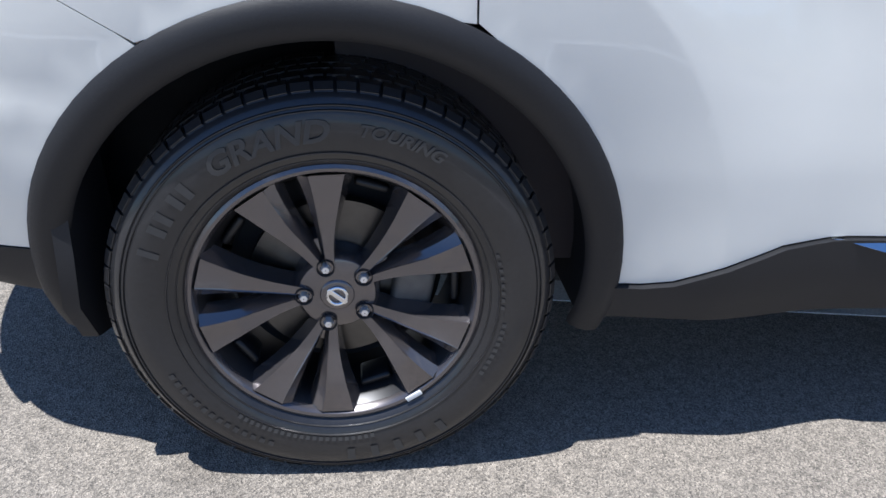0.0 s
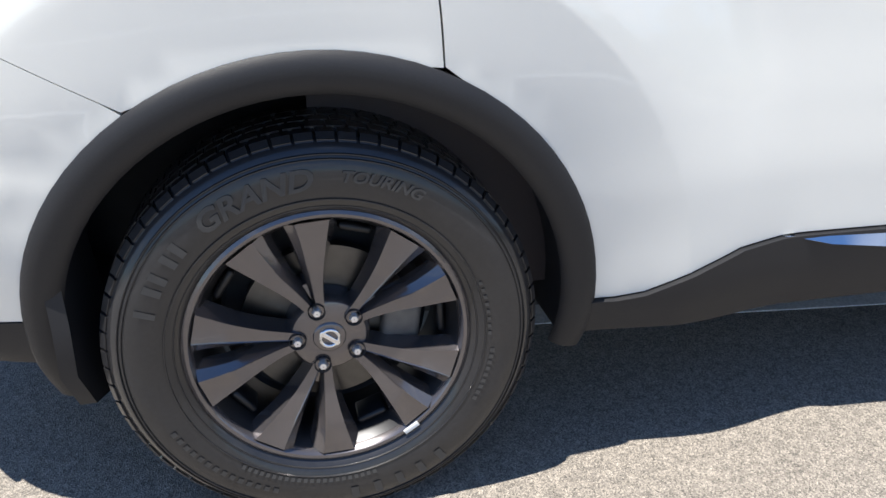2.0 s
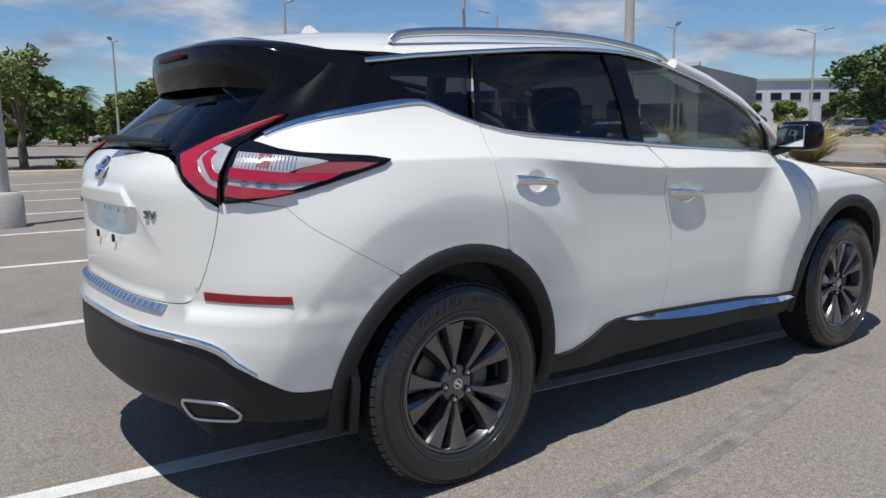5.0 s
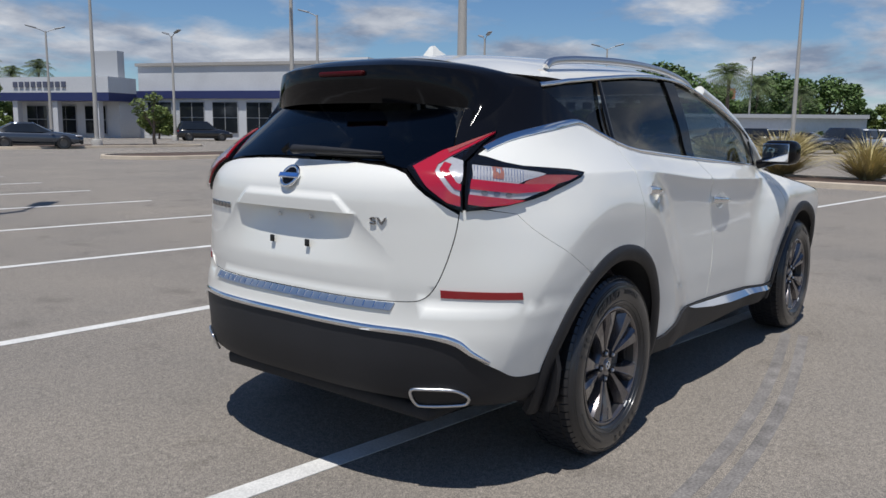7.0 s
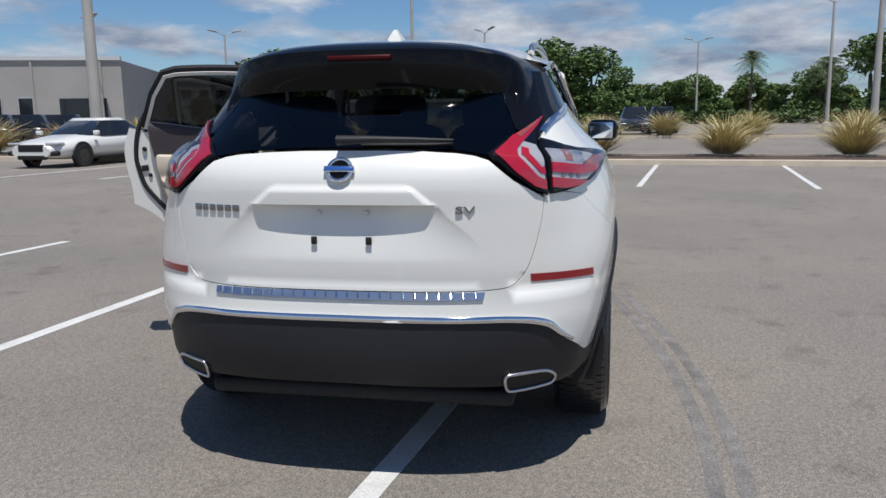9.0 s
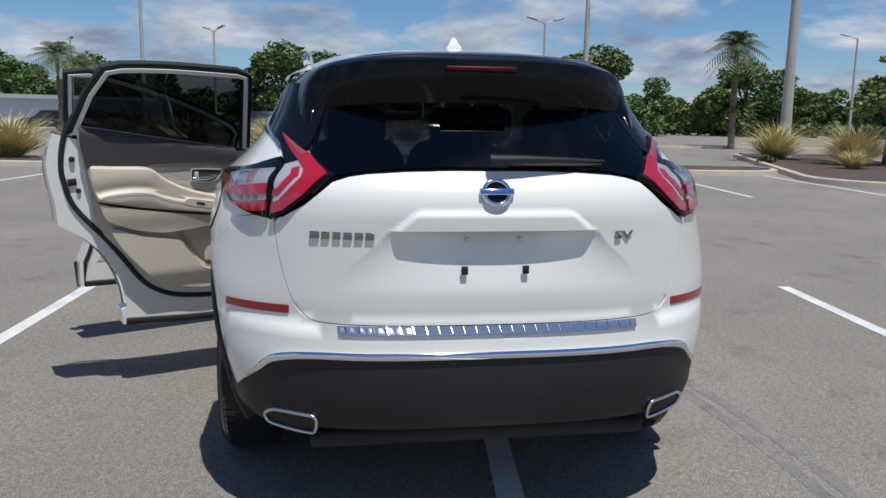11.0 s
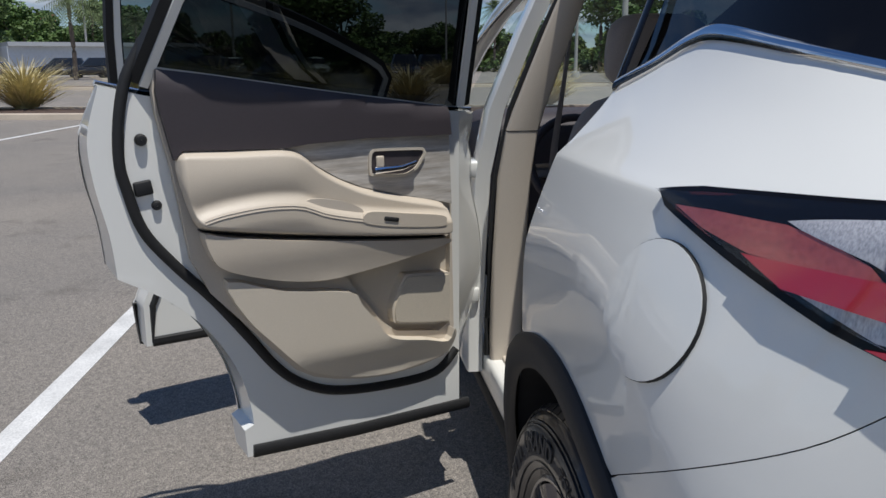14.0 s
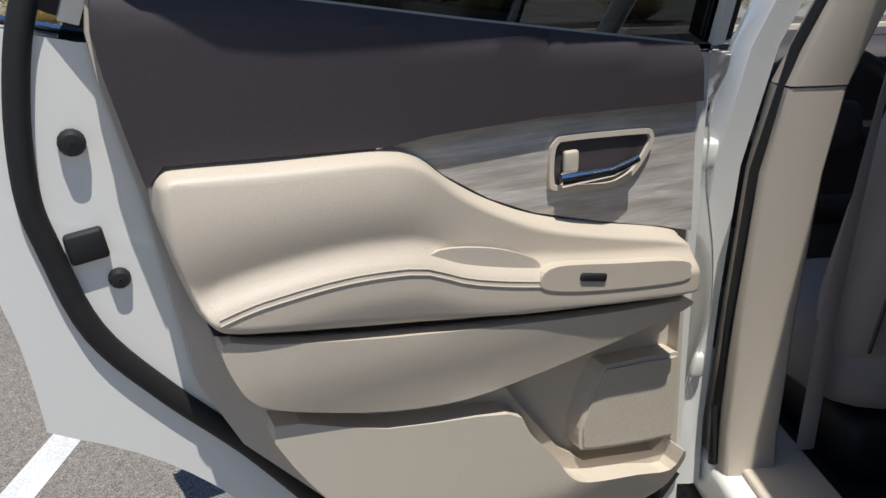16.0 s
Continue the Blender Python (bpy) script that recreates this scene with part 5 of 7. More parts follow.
part("armrest", arm_mesh(), M_BEIGE, left_rear, "padded cream armrest with stitching")
for d in (-.013, -.020):
    part("stitching", tube([(x, .742 - arm_lift(x, CREST(x) + d) - .0006, CREST(x) + d) for x in [.396 + .0128 * k for k in range(18)] + [.64 + .022 * k for k in range(19)]], .0011, 5), M_GREYTRIM, left_rear)
# dark strip laid along the joint, standing for the shade under the armrest
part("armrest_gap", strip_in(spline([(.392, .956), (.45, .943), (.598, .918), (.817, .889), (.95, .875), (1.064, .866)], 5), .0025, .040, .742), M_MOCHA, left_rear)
part("pull_cup", layer(spline([(.635, .988), (.70, .972), (.785, .955), (.80, .972), (.74, 1.000), (.66, 1.012)], 4, True), .742, .056, .02, .006), M_GREYTRIM, left_rear, "recessed door pull")
part("switch_panel", layer(spline([(.795, .952), (.82, .966), (.92, .952), (1.03, .935), (1.045, .918), (1.03, .905), (.90, .918), (.81, .935)], 4, True), .742, .071, .02, .02), M_BEIGE, left_rear)
sw = bevel_box(-.022, .022, -.006, .004, -.006, .006, .004, 3)
sw.transform(Matrix.Translation((.876, .6735, .941)) @ pose(0, 0, 0, 0, 12, 0))
part("window_switch", sw, M_SEAL, left_rear, "black window switch")
P_POCK = [(.397, .952), (.45, .940), (.598, .915), (.817, .887), (.95, .873), (1.062, .864), (1.055, .848), (.938, .824), (.814, .806), (.698, .796), (.59, .809), (.491, .838), (.43, .866), (.405, .905)]
part("map_pocket", layer(spline(P_POCK, 3, True), .742, lambda x, z: .046 + .014 * smooth(.80, .90, z), .025, .058), M_BEIGE, left_rear, "cream padded map pocket front")
P_LOW = [(.446, .826), (.588, .781), (.765, .751), (.80, .71), (.847, .650), (.870, .615), (.905, .593), (1.0, .572), (1.075, .552), (1.090, .59), (1.098, .57), (1.088, .525), (1.06, .507), (.98, .494), (.896, .488), (.81, .495), (.735, .512), (.675, .535), (.63, .562), (.55, .65), (.485, .73)]
part("lower_trim", layer(spline(P_LOW, 3, True), .742, lambda x, z: .014 + .026 * smooth(.50, .60, z), .025, .045), M_BEIGE2, left_rear, "cream lower door trim with a storage bin")
part("bin_back", layer(P_CAV, .742, -.024, .04, .0), M_BEIGE2, left_rear)
P_SPK = [(.945, .752), (.97, .757), (1.07, .748), (1.088, .735), (1.088, .625), (1.075, .610), (.93, .632), (.913, .648), (.915, .685)]
part("speaker_surround", layer(shrink(spline(P_SPK, 3, True), -.007), .742, .010, .03, .034), M_BEIGE2, left_rear)
spk = part("speaker_grille", layer(spline(P_SPK, 3, True), .742, .014, .03, .006), M_GRILLE, left_rear, "cream speaker grille")
P_BEZ = [(.842, 1.100), (.850, 1.117), (.87, 1.121), (.99, 1.117), (1.008, 1.112), (1.010, 1.095), (.985, 1.060), (.960, 1.046), (.93, 1.042), (.855, 1.049), (.842, 1.060)]
P_BEZ = spline(P_BEZ, 3, True)
bez = part("handle_bezel", layer(P_BEZ, .742, .017, .02, .02, holes=[shrink(P_BEZ, .007)]), M_BEIGE2, left_rear, "pale handle surround")
part("handle_cup", layer(shrink(P_BEZ, .006), .742, .0115, .02, .0), M_MOCHA, bez)
part("door_lever", tube([(.855, .722, 1.064), (.880, .716, 1.066), (.93, .712, 1.068), (.975, .714, 1.080)], lambda t: .012 - .006 * t, 8), M_CHROME, bez, "chrome door lever")
lk = bevel_box(-.011, .011, -.004, .006, -.014, .014, .004, 3)
lk.transform(Matrix.Translation((.872, .722, 1.088)))
part("lock_knob", lk, M_BEIGE, bez, "cream lock knob")
SEAL = [(.300, 1.44), (.315, 1.394), (.268, 1.310), (.245, 1.22), (.237, 1.128), (.246, 1.066), (.275, .961), (.34, .868), (.423, .771), (.504, .660), (.575, .560), (.640, .500), (.74, .455), (.90, .435), (1.06, .440), (1.135, .50)]
part("door_seal", strip_in(spline(SEAL[1:], 5), .026, .014, .772), M_SEAL, left_rear, "black rubber door seal")
for x, y, z, r in ((.287, .762, 1.172, .014), (.310, .768, 1.018, .012)):
    st = lathe([(.001, -.016), (r * .7, -.015), (r, -.008), (r, .0)], 14)
    st.transform(Matrix.Translation((x, y + .008, z)))
    part("door_buffer", st, M_SEAL, left_rear, "rubber buffer")
lt = bevel_box(-.022, .018, -.012, .004, -.017, .017, .004)
lt.transform(Matrix.Translation((.285, .772, 1.061)) @ pose(0, 0, 0, 0, -8, 0))
part("door_latch", lt, M_SEAL, left_rear, "black door latch")


def window_frame(parent, pane_o, ring, tint, lead):
    """Pane, black frame and pale inner edge of an open door."""
    part("window", panel(mirrored(pane_o), step=.06, off=-.018, flange=.003), tint, parent, "dark tinted door window")
    part("window_frame", ribbon(mirrored(ring), .050, .030, profile=((-.5, -.7), (-.5, .5), (0, .75), (.5, .5), (.5, -.7), (.2, -.85), (-.2, -.85))), M_SEAL, parent, "black window frame")
    inn = [(u, z) for u, z in ring]
    part("frame_edge", ribbon(mirrored(inn), .020, .006, profile=((-.9, -3.6), (-.9, -5.6), (.1, -5.6), (.1, -3.6))), M_WHITE, parent, "white inner window edge")
    part("belt_chrome", ribbon(mirrored(lead), .016, .009), M_CHROME, parent)


def fore(p):
    """The open frame's rear corner lies further forward and higher."""
    q = smooth(1.12, .30, p[0])
    return (p[0] + q * (.085 + .14 * max(0, p[1] - 1.31)), p[1] + q * .04)


RING_R = [fore(p) for p in [(.212, 1.27), (.262, 1.45), (.318, 1.560)] + [p for p in WTOP if .36 < p[0] < 1.10]] + [(1.125, 1.598), (1.135, 1.50), (1.150, 1.23)]
RG_OPEN = [(.29, 1.280), (.431, 1.25), (.781, 1.222), (1.145, 1.195), (1.12, 1.595)] + [fore(p) for p in [p for p in reversed(WTOP) if .33 < p[0] < 1.08] + [(.322, 1.562)]]
window_frame(left_rear, RG_OPEN, RING_R, M_GLASS, list(reversed(BELT_R)))
h_l = part("door_handle", tube([surf(-math.pi - x, z) + skin_normal(-math.pi - x, z) * o for x, z, o in ((.255, 1.095, .01), (.32, 1.09, .025), (.44, 1.078, .025), (.505, 1.070, .01))], .011, 8, squash=1.35), M_CHROME, left_rear, "chrome door handle")
for z in (.62, 1.02):
    hb = bevel_box(1.19, 1.30, .86, .895, z - .025, z + .025, .008)
    part("door_hinge", hb, M_WHITE, car, "white painted door hinge")
part("check_strap", tube([(1.14, 1.02, .90), (1.22, .84, .905)], .007, 6), M_SEAL, car, "black door check strap")

# front door
left_front = part("open_front_door", panel(mirrored(shrink(FRONT_DOOR, GAP)), step=.05), M_WHITE, car, "open white front door")
left_front.matrix_basis = Matrix.Translation((-.06, .09, .03)) @ swing(2.37, .955, 63)
for z in (.60, 1.0):
    part("door_hinge", tube([(2.40, .84, z), (2.37, .93, z), (2.33, 1.03, z)], .020, 8), M_WHITE, car, "white painted door hinge")
FULL_F = [(1.215, .459), (1.215, .318), (1.7, .300), (2.25, .300), (2.30, .395)] + SEAM_F[1:] + BELT_F[1:] + list(reversed(SEAM_B))[1:-1]
part("door_shell", door_shell(FULL_F, .775, .03), M_WHITE, left_front)
FT = [(x, max(z, .47)) for x, z in shrink(FULL_F, .10)]
part("trim_base", layer(FT, .772, flange=.03), M_BEIGE2, left_front, "cream front door trim")
part("door_seal", strip_in(shrink(FULL_F, .035) + shrink(FULL_F, .035)[:1], .022, .012, .775), M_SEAL, left_front)
part("door_cladding", panel(mirrored(SILL_F + [(2.26, .305), (1.7, .300), (1.216, .305)]), step=.06, off=.006, flange=.03), M_PLASTIC, left_front)
RING_F = [(1.205, 1.23), (1.195, 1.40), (1.19, 1.590)] + [p for p in WTOP if 1.25 < p[0] < 2.2] + [(2.22, 1.25), (2.20, 1.16)]
window_frame(left_front, [(1.20, 1.19), (1.635, 1.165), (2.2, 1.135), (2.21, 1.24)] + [p for p in reversed(WTOP) if 1.22 < p[0] < 2.2] + [(1.19, 1.59)], RING_F, M_GLASSF, list(reversed(BELT_F)))
part("bottom_seal", strip_in([(1.24, .335), (1.8, .322), (2.2, .325)], .036, .012, .775), M_SEAL, left_front)

# ---- door opening: sill, pillars, cabin ----
part("sill_beam", bevel_box(.46, 2.42, .70, .845, .315, .425, .02, 3), M_WHITE, car, "white door sill")
part("sill_plate", bevel_box(.50, 2.36, .66, .80, .42, .438, .006), M_GREYTRIM, car, "beige sill step plate")
part("sill_rocker", bevel_box(.48, 2.36, .76, .855, .285, .33, .015), M_SEAL, car)


def post(rows, name, material, label=""):
    """A pillar from rows of (x, y, z, half length in x, half depth in y)."""
    v, f = [], []
    for x, y, z, a, b in rows:
        for k in range(12):
            t = radians((-41, 0, 41, 49, 90, 131, 139, 180, 221, 229, 270, 311)[k])
            c, s_ = math.cos(t), math.sin(t)
            q = 1 / max(abs(c), abs(s_)) * (1.0 if k % 3 == 1 else .985)
            v.append((x + a * c * q, y + b * s_ * q, z))
    for i in range(len(rows) - 1):
        for k in range(12):
            f.append((i * 12 + k, i * 12 + (k + 1) % 12, (i + 1) * 12 + (k + 1) % 12, (i + 1) * 12 + k))
    return part(name, mesh(name, v, f, 50), material, car, label)


post([(1.30, .872, .36, .105, .026), (1.28, .870, .50, .072, .026), (1.255, .862, .75, .052, .026), (1.235, .852, 1.0, .047, .026), (1.215, .815, 1.2, .045, .026), (1.17, .735, 1.42, .044, .026), (1.14, .655, 1.61, .045, .026)], "centre_pillar", M_WHITE, "white centre pillar")
post([(1.20, .785, .38, .085, .050), (1.19, .783, .50, .060, .050), (1.175, .778, .75, .045, .050), (1.16, .768, 1.0, .040, .050), (1.148, .750, 1.14, .038, .048)], "pillar_trim", M_GREYTRIM, "beige lower pillar trim")
post([(1.146, .749, 1.143, .038, .048), (1.135, .733, 1.2, .036, .046), (1.10, .660, 1.42, .035, .042), (1.07, .60, 1.60, .035, .035)], "pillar_trim", M_GREYTRIM, "beige upper pillar trim")
part("opening_seal", tube([(1.16, .842, .43), (1.172, .840, .55), (1.165, .832, .75), (1.150, .822, 1.0), (1.130, .785, 1.2), (1.088, .705, 1.42), (1.05, .632, 1.59)], .009, 8), M_SEAL, car, "black rubber opening seal")
# rear edge of the opening, down the quarter panel and round the arch
EDGE = [(x, z) for x, z in SEAM_C] + list(reversed(door_arc))
jv, jf = [], []
for x, z in EDGE:
    y = side(x, z)
    jv += [(x - .004, y - .004, z), (x + .012, y - .05, z + .0), (x + .030, y - .085, z + .006), (x + .03, y - .15, z + .01)]
for i in range(len(EDGE) - 1):
    for j in range(3):
        jf.append((4 * i + j, 4 * i + j + 1, 4 * i + j + 5, 4 * i + j + 4))
part("opening_jamb", mesh("jamb", jv, jf, 50), M_WHITE, car, "white door opening edge")
part("opening_seal", tube([(x + .034, side(x, z) - .10, z + .01) for x, z in EDGE], .012, 8), M_SEAL, car)
part("wheel_house", bevel_box(-.42, .42, .40, .74, .40, .80, .12, 4), M_MOCHA, car)
# cabin surfaces
part("carpet", bevel_box(.35, 2.2, -.72, .72, .34, .365, .01), M_SEAL, car, "black carpet")
part("headliner", bevel_box(-.1, 1.75, -.60, .60, 1.575, 1.595, .008), M_GREYTRIM, car, "beige headliner")
CS = [(0, .36), (2.22, .36), (2.22, 1.135), (1.2, 1.195), (.45, 1.25), (.2, 1.285), (0, 1.30)]
part("cabin_side", mesh("cabin_side", [(x, y, z) for y in (-.765, -.74) for x, z in CS], [tuple(range(7)), tuple(reversed(range(7, 14)))] + [(i, (i + 1) % 7, 7 + (i + 1) % 7, 7 + i) for i in range(7)], 30), M_MOCHA, car, "dark inner door trim")
part("load_floor", bevel_box(-.75, -.15, -.55, .55, .62, .66, .01), M_MOCHA, car)
dash = part("dashboard", bevel_box(1.92, 2.44, -.72, .72, .62, 1.135, .09, 4), M_MOCHA, car, "dark dashboard")
part("dash_trim", bevel_box(1.905, 1.93, -.66, .66, .88, .93, .01), M_BRUSH, dash)
part("centre_console", bevel_box(1.0, 1.95, -.13, .13, .36, .66, .04, 3), M_MOCHA, car)
swv = tube([(0, .185 * math.cos(a * math.pi / 18), .185 * math.sin(a * math.pi / 18)) for a in range(36)], .016, 8, True)
swv.transform(Matrix.Translation((1.72, .38, .96)) @ pose(0, 0, 0, 0, 24, 0))
st_w = part("steering_wheel", swv, M_MOCHA, car, "dark steering wheel")
hb = bevel_box(-.03, .03, -.075, .075, -.06, .06, .03, 3)
hb.transform(Matrix.Translation((1.735, .38, .955)) @ pose(0, 0, 0, 0, 24, 0))
part("wheel_boss", hb, M_MOCHA, st_w)
sp = tube([(1.72, .21, .95), (1.735, .38, .955), (1.72, .55, .95)], .014, 6)
part("wheel_spoke", sp, M_BRUSH, st_w)


def pad(x, y, z, a, b, c, tilt=0, n=.42, taper=0.0):
    """A soft padded block."""
    v, f = [], []
    N, K = 20, 12
    sg = lambda q, e: math.copysign(abs(q)**e, q)
    for i in range(K + 1):
        ph = -math.pi / 2 + math.pi * i / K
        for j in range(N):
            th = 2 * math.pi * j / N
            zz = sg(math.sin(ph), n)
            k = 1 - taper * (zz + 1) / 2
            v.append((a * sg(math.cos(ph), n) * sg(math.cos(th), n), b * k * sg(math.cos(ph), n) * sg(math.sin(th), n), c * zz))
    for i in range(K):
        for j in range(N):
            f.append((i * N + j, i * N + (j + 1) % N, (i + 1) * N + (j + 1) % N, (i + 1) * N + j))
    me = mesh("pad", v, f)
    me.transform(Matrix.Translation((x, y, z)) @ pose(0, 0, 0, 0, tilt, 0))
    return me


for y in (.385, -.385):
    seat = part("front_seat", pad(1.17, y, .90, .085, .265, .345, -12, .5, .22), M_SEAT, car, "mocha cloth front seat")
    part("headrest", pad(1.035, y, 1.365, .055, .145, .105, -10, .55), M_SEAT, seat, "mocha headrest")
    seam = [(1.17 - .0865 - (z - .90) * .2126, y + dy, z) for dy, z in spline([(-.20, .66), (-.195, .85), (-.17, .98), (-.10, 1.06), (0, 1.085), (.10, 1.06), (.17, .98), (.195, .85), (.20, .66)], 4)]
    part("seat_seam", tube(seam, .0035, 6), M_MOCHA, seat, "seam of the seat back pocket")
    part("seat_cushion", pad(1.42, y, .58, .29, .26, .10, 6, .45), M_SEAT, seat)
    part("seat_base", bevel_box(1.15, 1.65, y - .2, y + .2, .36, .50, .03), M_SEAL, seat)
    for dy in (-.07, .07):
        part("headrest_post", tube([(1.065, y + dy, 1.20), (1.05, y + dy, 1.30)], .0065, 8), M_BRUSH, seat)
for y in (.40, -.02, -.42):
    rs = part("rear_seat", pad(.38, y, .66, .29, .215, .095, 5, .42), M_SEAT, car, "mocha cloth rear seat")
    part("seat_back", pad(.06, y, .98, .085, .215, .34, -20, .45), M_SEAT, rs)
    part("headrest", pad(-.08, y, 1.36, .05, .12, .075, -15, .5), M_SEAT, rs)
part("seat_belt", tube([(1.085, .62, 1.42), (1.10, .655, 1.1), (1.14, .665, .75), (1.16, .665, .45)], .018, 6, squash=.2), M_SEAT, car, "beige seat belt")
part("mirror_inside", bevel_box(1.98, 2.0, -.11, .11, 1.38, 1.44, .01), M_SEAL, car)

# ---- the place round the car ----
def leafy(name, dark, light, scale=2.0):
    return mat(name, dark, .65, grain=.35, grain_scale=6, stain=.3, stain_scale=.8, rand=.18, second=(light, scale))


M_LEAF = leafy("tree_leaves", (.055, .105, .022), (.13, .20, .05))
M_LEAF2 = leafy("yellow_green_leaves", (.085, .13, .025), (.20, .25, .065))
M_PALM = leafy("palm_fronds", (.07, .11, .04), (.17, .21, .08))
M_BARK = mat("bark", (.16, .125, .095), .9, grain=.3, grain_scale=12, stain=.2, stain_scale=2, bump=1, bump_scale=30)
M_STRAW = mat("dry_fountain_grass", (.56, .47, .24), .8, grain=.25, grain_scale=9, stain=.3, stain_scale=2, rand=.12, second=((.50, .43, .20), 3.))
M_POLE = mat("concrete_pole", (.46, .44, .40), .8, grain=.1, grain_scale=25, stain=.12, stain_scale=.8)
M_HEAD = mat("grey_lamp_head", (.30, .31, .32), .5, metal=.3, grain=.1)
M_STUCCO = mat("pale_grey_stucco", (.62, .63, .64), .85, grain=.05, grain_scale=8, stain=.07, stain_scale=.4)
M_TAN = mat("taupe_stucco", (.40, .38, .35), .85, grain=.05, grain_scale=8, stain=.08, stain_scale=.3)
M_NAVY = mat("navy_fascia", (.03, .04, .13), .45, grain=.06, grain_scale=8)
M_METALWALL = mat("white_metal_cladding", (.66, .69, .72), .5, grain=.05, grain_scale=4, stain=.06, stain_scale=.5)
M_ROOFT = mat("orange_roof_tiles", (.42, .20, .12), .8, grain=.2, grain_scale=5)
M_PANE = mat("dark_window_pane", (.018, .022, .028), .06, grain=.1, grain_scale=1, stain=.4, stain_scale=.3)
M_FRAMEW = mat("window_frame_grey", (.45, .46, .47), .5, grain=.05)
M_SIGNL = mat("sign_letters", (.10, .11, .16), .5, grain=.1)
M_HEDGE = leafy("hedge_leaves", (.045, .085, .02), (.10, .155, .04), 3.)
M_RUST = leafy("reddish_shrub_leaves", (.075, .05, .035), (.13, .075, .05), 4.)


def cards(rng, centers, radius, count, size, flat=.75):
    """Many small leaf sprays about lumpy centres."""
    v, f = [], []
    for _ in range(count):
        cx, cy, cz, cr = centers[rng.randrange(len(centers))]
        while True:
            p = Vector((rng.uniform(-1, 1), rng.uniform(-1, 1), rng.uniform(-1, 1)))
            if .35 < p.length < 1:
                break
        p = Vector((cx, cy, cz)) + Vector((p.x * cr, p.y * cr, p.z * cr * flat))
        a = Vector((rng.uniform(-1, 1), rng.uniform(-1, 1), rng.uniform(-.5, .5))).normalized()
        b = a.cross(Vector((rng.uniform(-1, 1), rng.uniform(-1, 1), rng.uniform(-1, 1)))).normalized()
        s = size * rng.uniform(.5, 1.3)
        k = len(v)
        v += [p - a * s, p + b * s * .45 - a * s * .2, p + a * s, p - b * s * .45 + a * s * .25]
        f.append((k, k + 1, k + 2, k + 3))
    return v, f


def make_tree(seed, high, spread, leaf, label, name="tree", lift=.06, count=4800, size=.36):
    rng = random.Random(seed)
    t = thing(name, label, "tree", "trees round the lot")
    bend = rng.uniform(-.3, .3)
    trunk = [(0, 0, 0), (bend * .3, .05, high * .18), (bend * .6, -.05, high * .36), (bend, 0, high * .62)]
    parts = [(tube(spline(trunk, 4), lambda q: high * .030 * (1 - .7 * q) + .02, 8), Matrix.Identity(4))]
    centers = []
    for k in range(9):
        a = 2.4 * k + rng.uniform(-.4, .4)
        r = spread * rng.uniform(.25, .72)
        z = high * (lift + (1 - lift) * rng.uniform(.10, .82))
        centers.append((bend + r * math.cos(a), r * math.sin(a), z, spread * rng.uniform(.28, .48)))
        parts.append((tube([(bend * .5, 0, high * .30), (bend + r * .45 * math.cos(a), r * .45 * math.sin(a), (z + high * .35) / 2), (bend + r * math.cos(a), r * math.sin(a), z)], lambda q: high * .012 * (1 - .8 * q) + .01, 5), Matrix.Identity(4)))
    centers.append((bend, 0, high * .80, spread * .45))
    part("trunk", joined("trunk", parts), M_BARK, t)
    v, f = cards(rng, centers, 1, count, size)
    part("crown", mesh("crown", v, f), leaf, t)
    return t


def make_palm(seed, high, frond, label, droop=1.0):
    rng = random.Random(seed)
    t = thing("palm_tree", label, "palm tree", "palm trees round the lot")
    part("trunk", tube(spline([(0, 0, 0), (.08, .03, high * .35), (.02, 0, high * .7), (.05, 0, high)], 5), lambda q: .19 - .05 * q, 9), M_BARK, t)
    v, f = [], []
    for k in range(34):
        az = 2.4 * k
        el = radians(78 - 3.4 * k + rng.uniform(-6, 6))
        pts = []
        for i in range(8):
            q = i / 7
            r = frond * q
            pts.append(Vector((r * math.cos(az) * math.cos(el) , r * math.sin(az) * math.cos(el), high + r * math.sin(el) - droop * frond * .55 * q * q)))
        for i in range(1, 8):
            d = (pts[i] - pts[i - 1]).normalized()
            s = d.cross(Vector((0, 0, 1))).normalized()
            for sg_ in (-1, 1):
                for h in (0, .5):
                    p = pts[i - 1].lerp(pts[i], h)
                    k0 = len(v)
                    ln = frond * .30 * math.sin(math.pi * min(1, (i + h) / 7.6)) + .05
                    tip = p + s * sg_ * ln + d * ln * .6 - Vector((0, 0, ln * .45))
                    v += [p - d * .03, p + d * .06, tip]
                    f.append((k0, k0 + 1, k0 + 2))
    part("crown", mesh("fronds", v, f), M_PALM, t)
    return t


def make_grass(seed):
    rng = random.Random(seed)
    v, f = [], []
    for _ in range(620):
        az = rng.uniform(0, 2 * math.pi)
        r0 = rng.uniform(0, .16)
        ln = rng.uniform(.75, 1.35)
        el = radians(rng.uniform(24, 88))
        b = Vector((r0 * math.cos(az), r0 * math.sin(az), 0))
        d = Vector((math.cos(az) * math.cos(el), math.sin(az) * math.cos(el), math.sin(el)))
        s = Vector((-math.sin(az), math.cos(az), 0)) * .009
        p1 = b + d * ln * .55
        p2 = b + d * ln + Vector((math.cos(az), math.sin(az), -.9)) * (.18 * ln)
        k = len(v)
        v += [b - s, b + s, p1 + s, p1 - s, p2]
        f += [(k, k + 1, k + 2, k + 3), (k + 3, k + 2, k + 4)]
    ob = solo("ornamental_grass", mesh("grass", v, f), M_STRAW, "dry straw-coloured fountain grass clump in mulch", "grass clump", "ornamental grasses")
    return ob


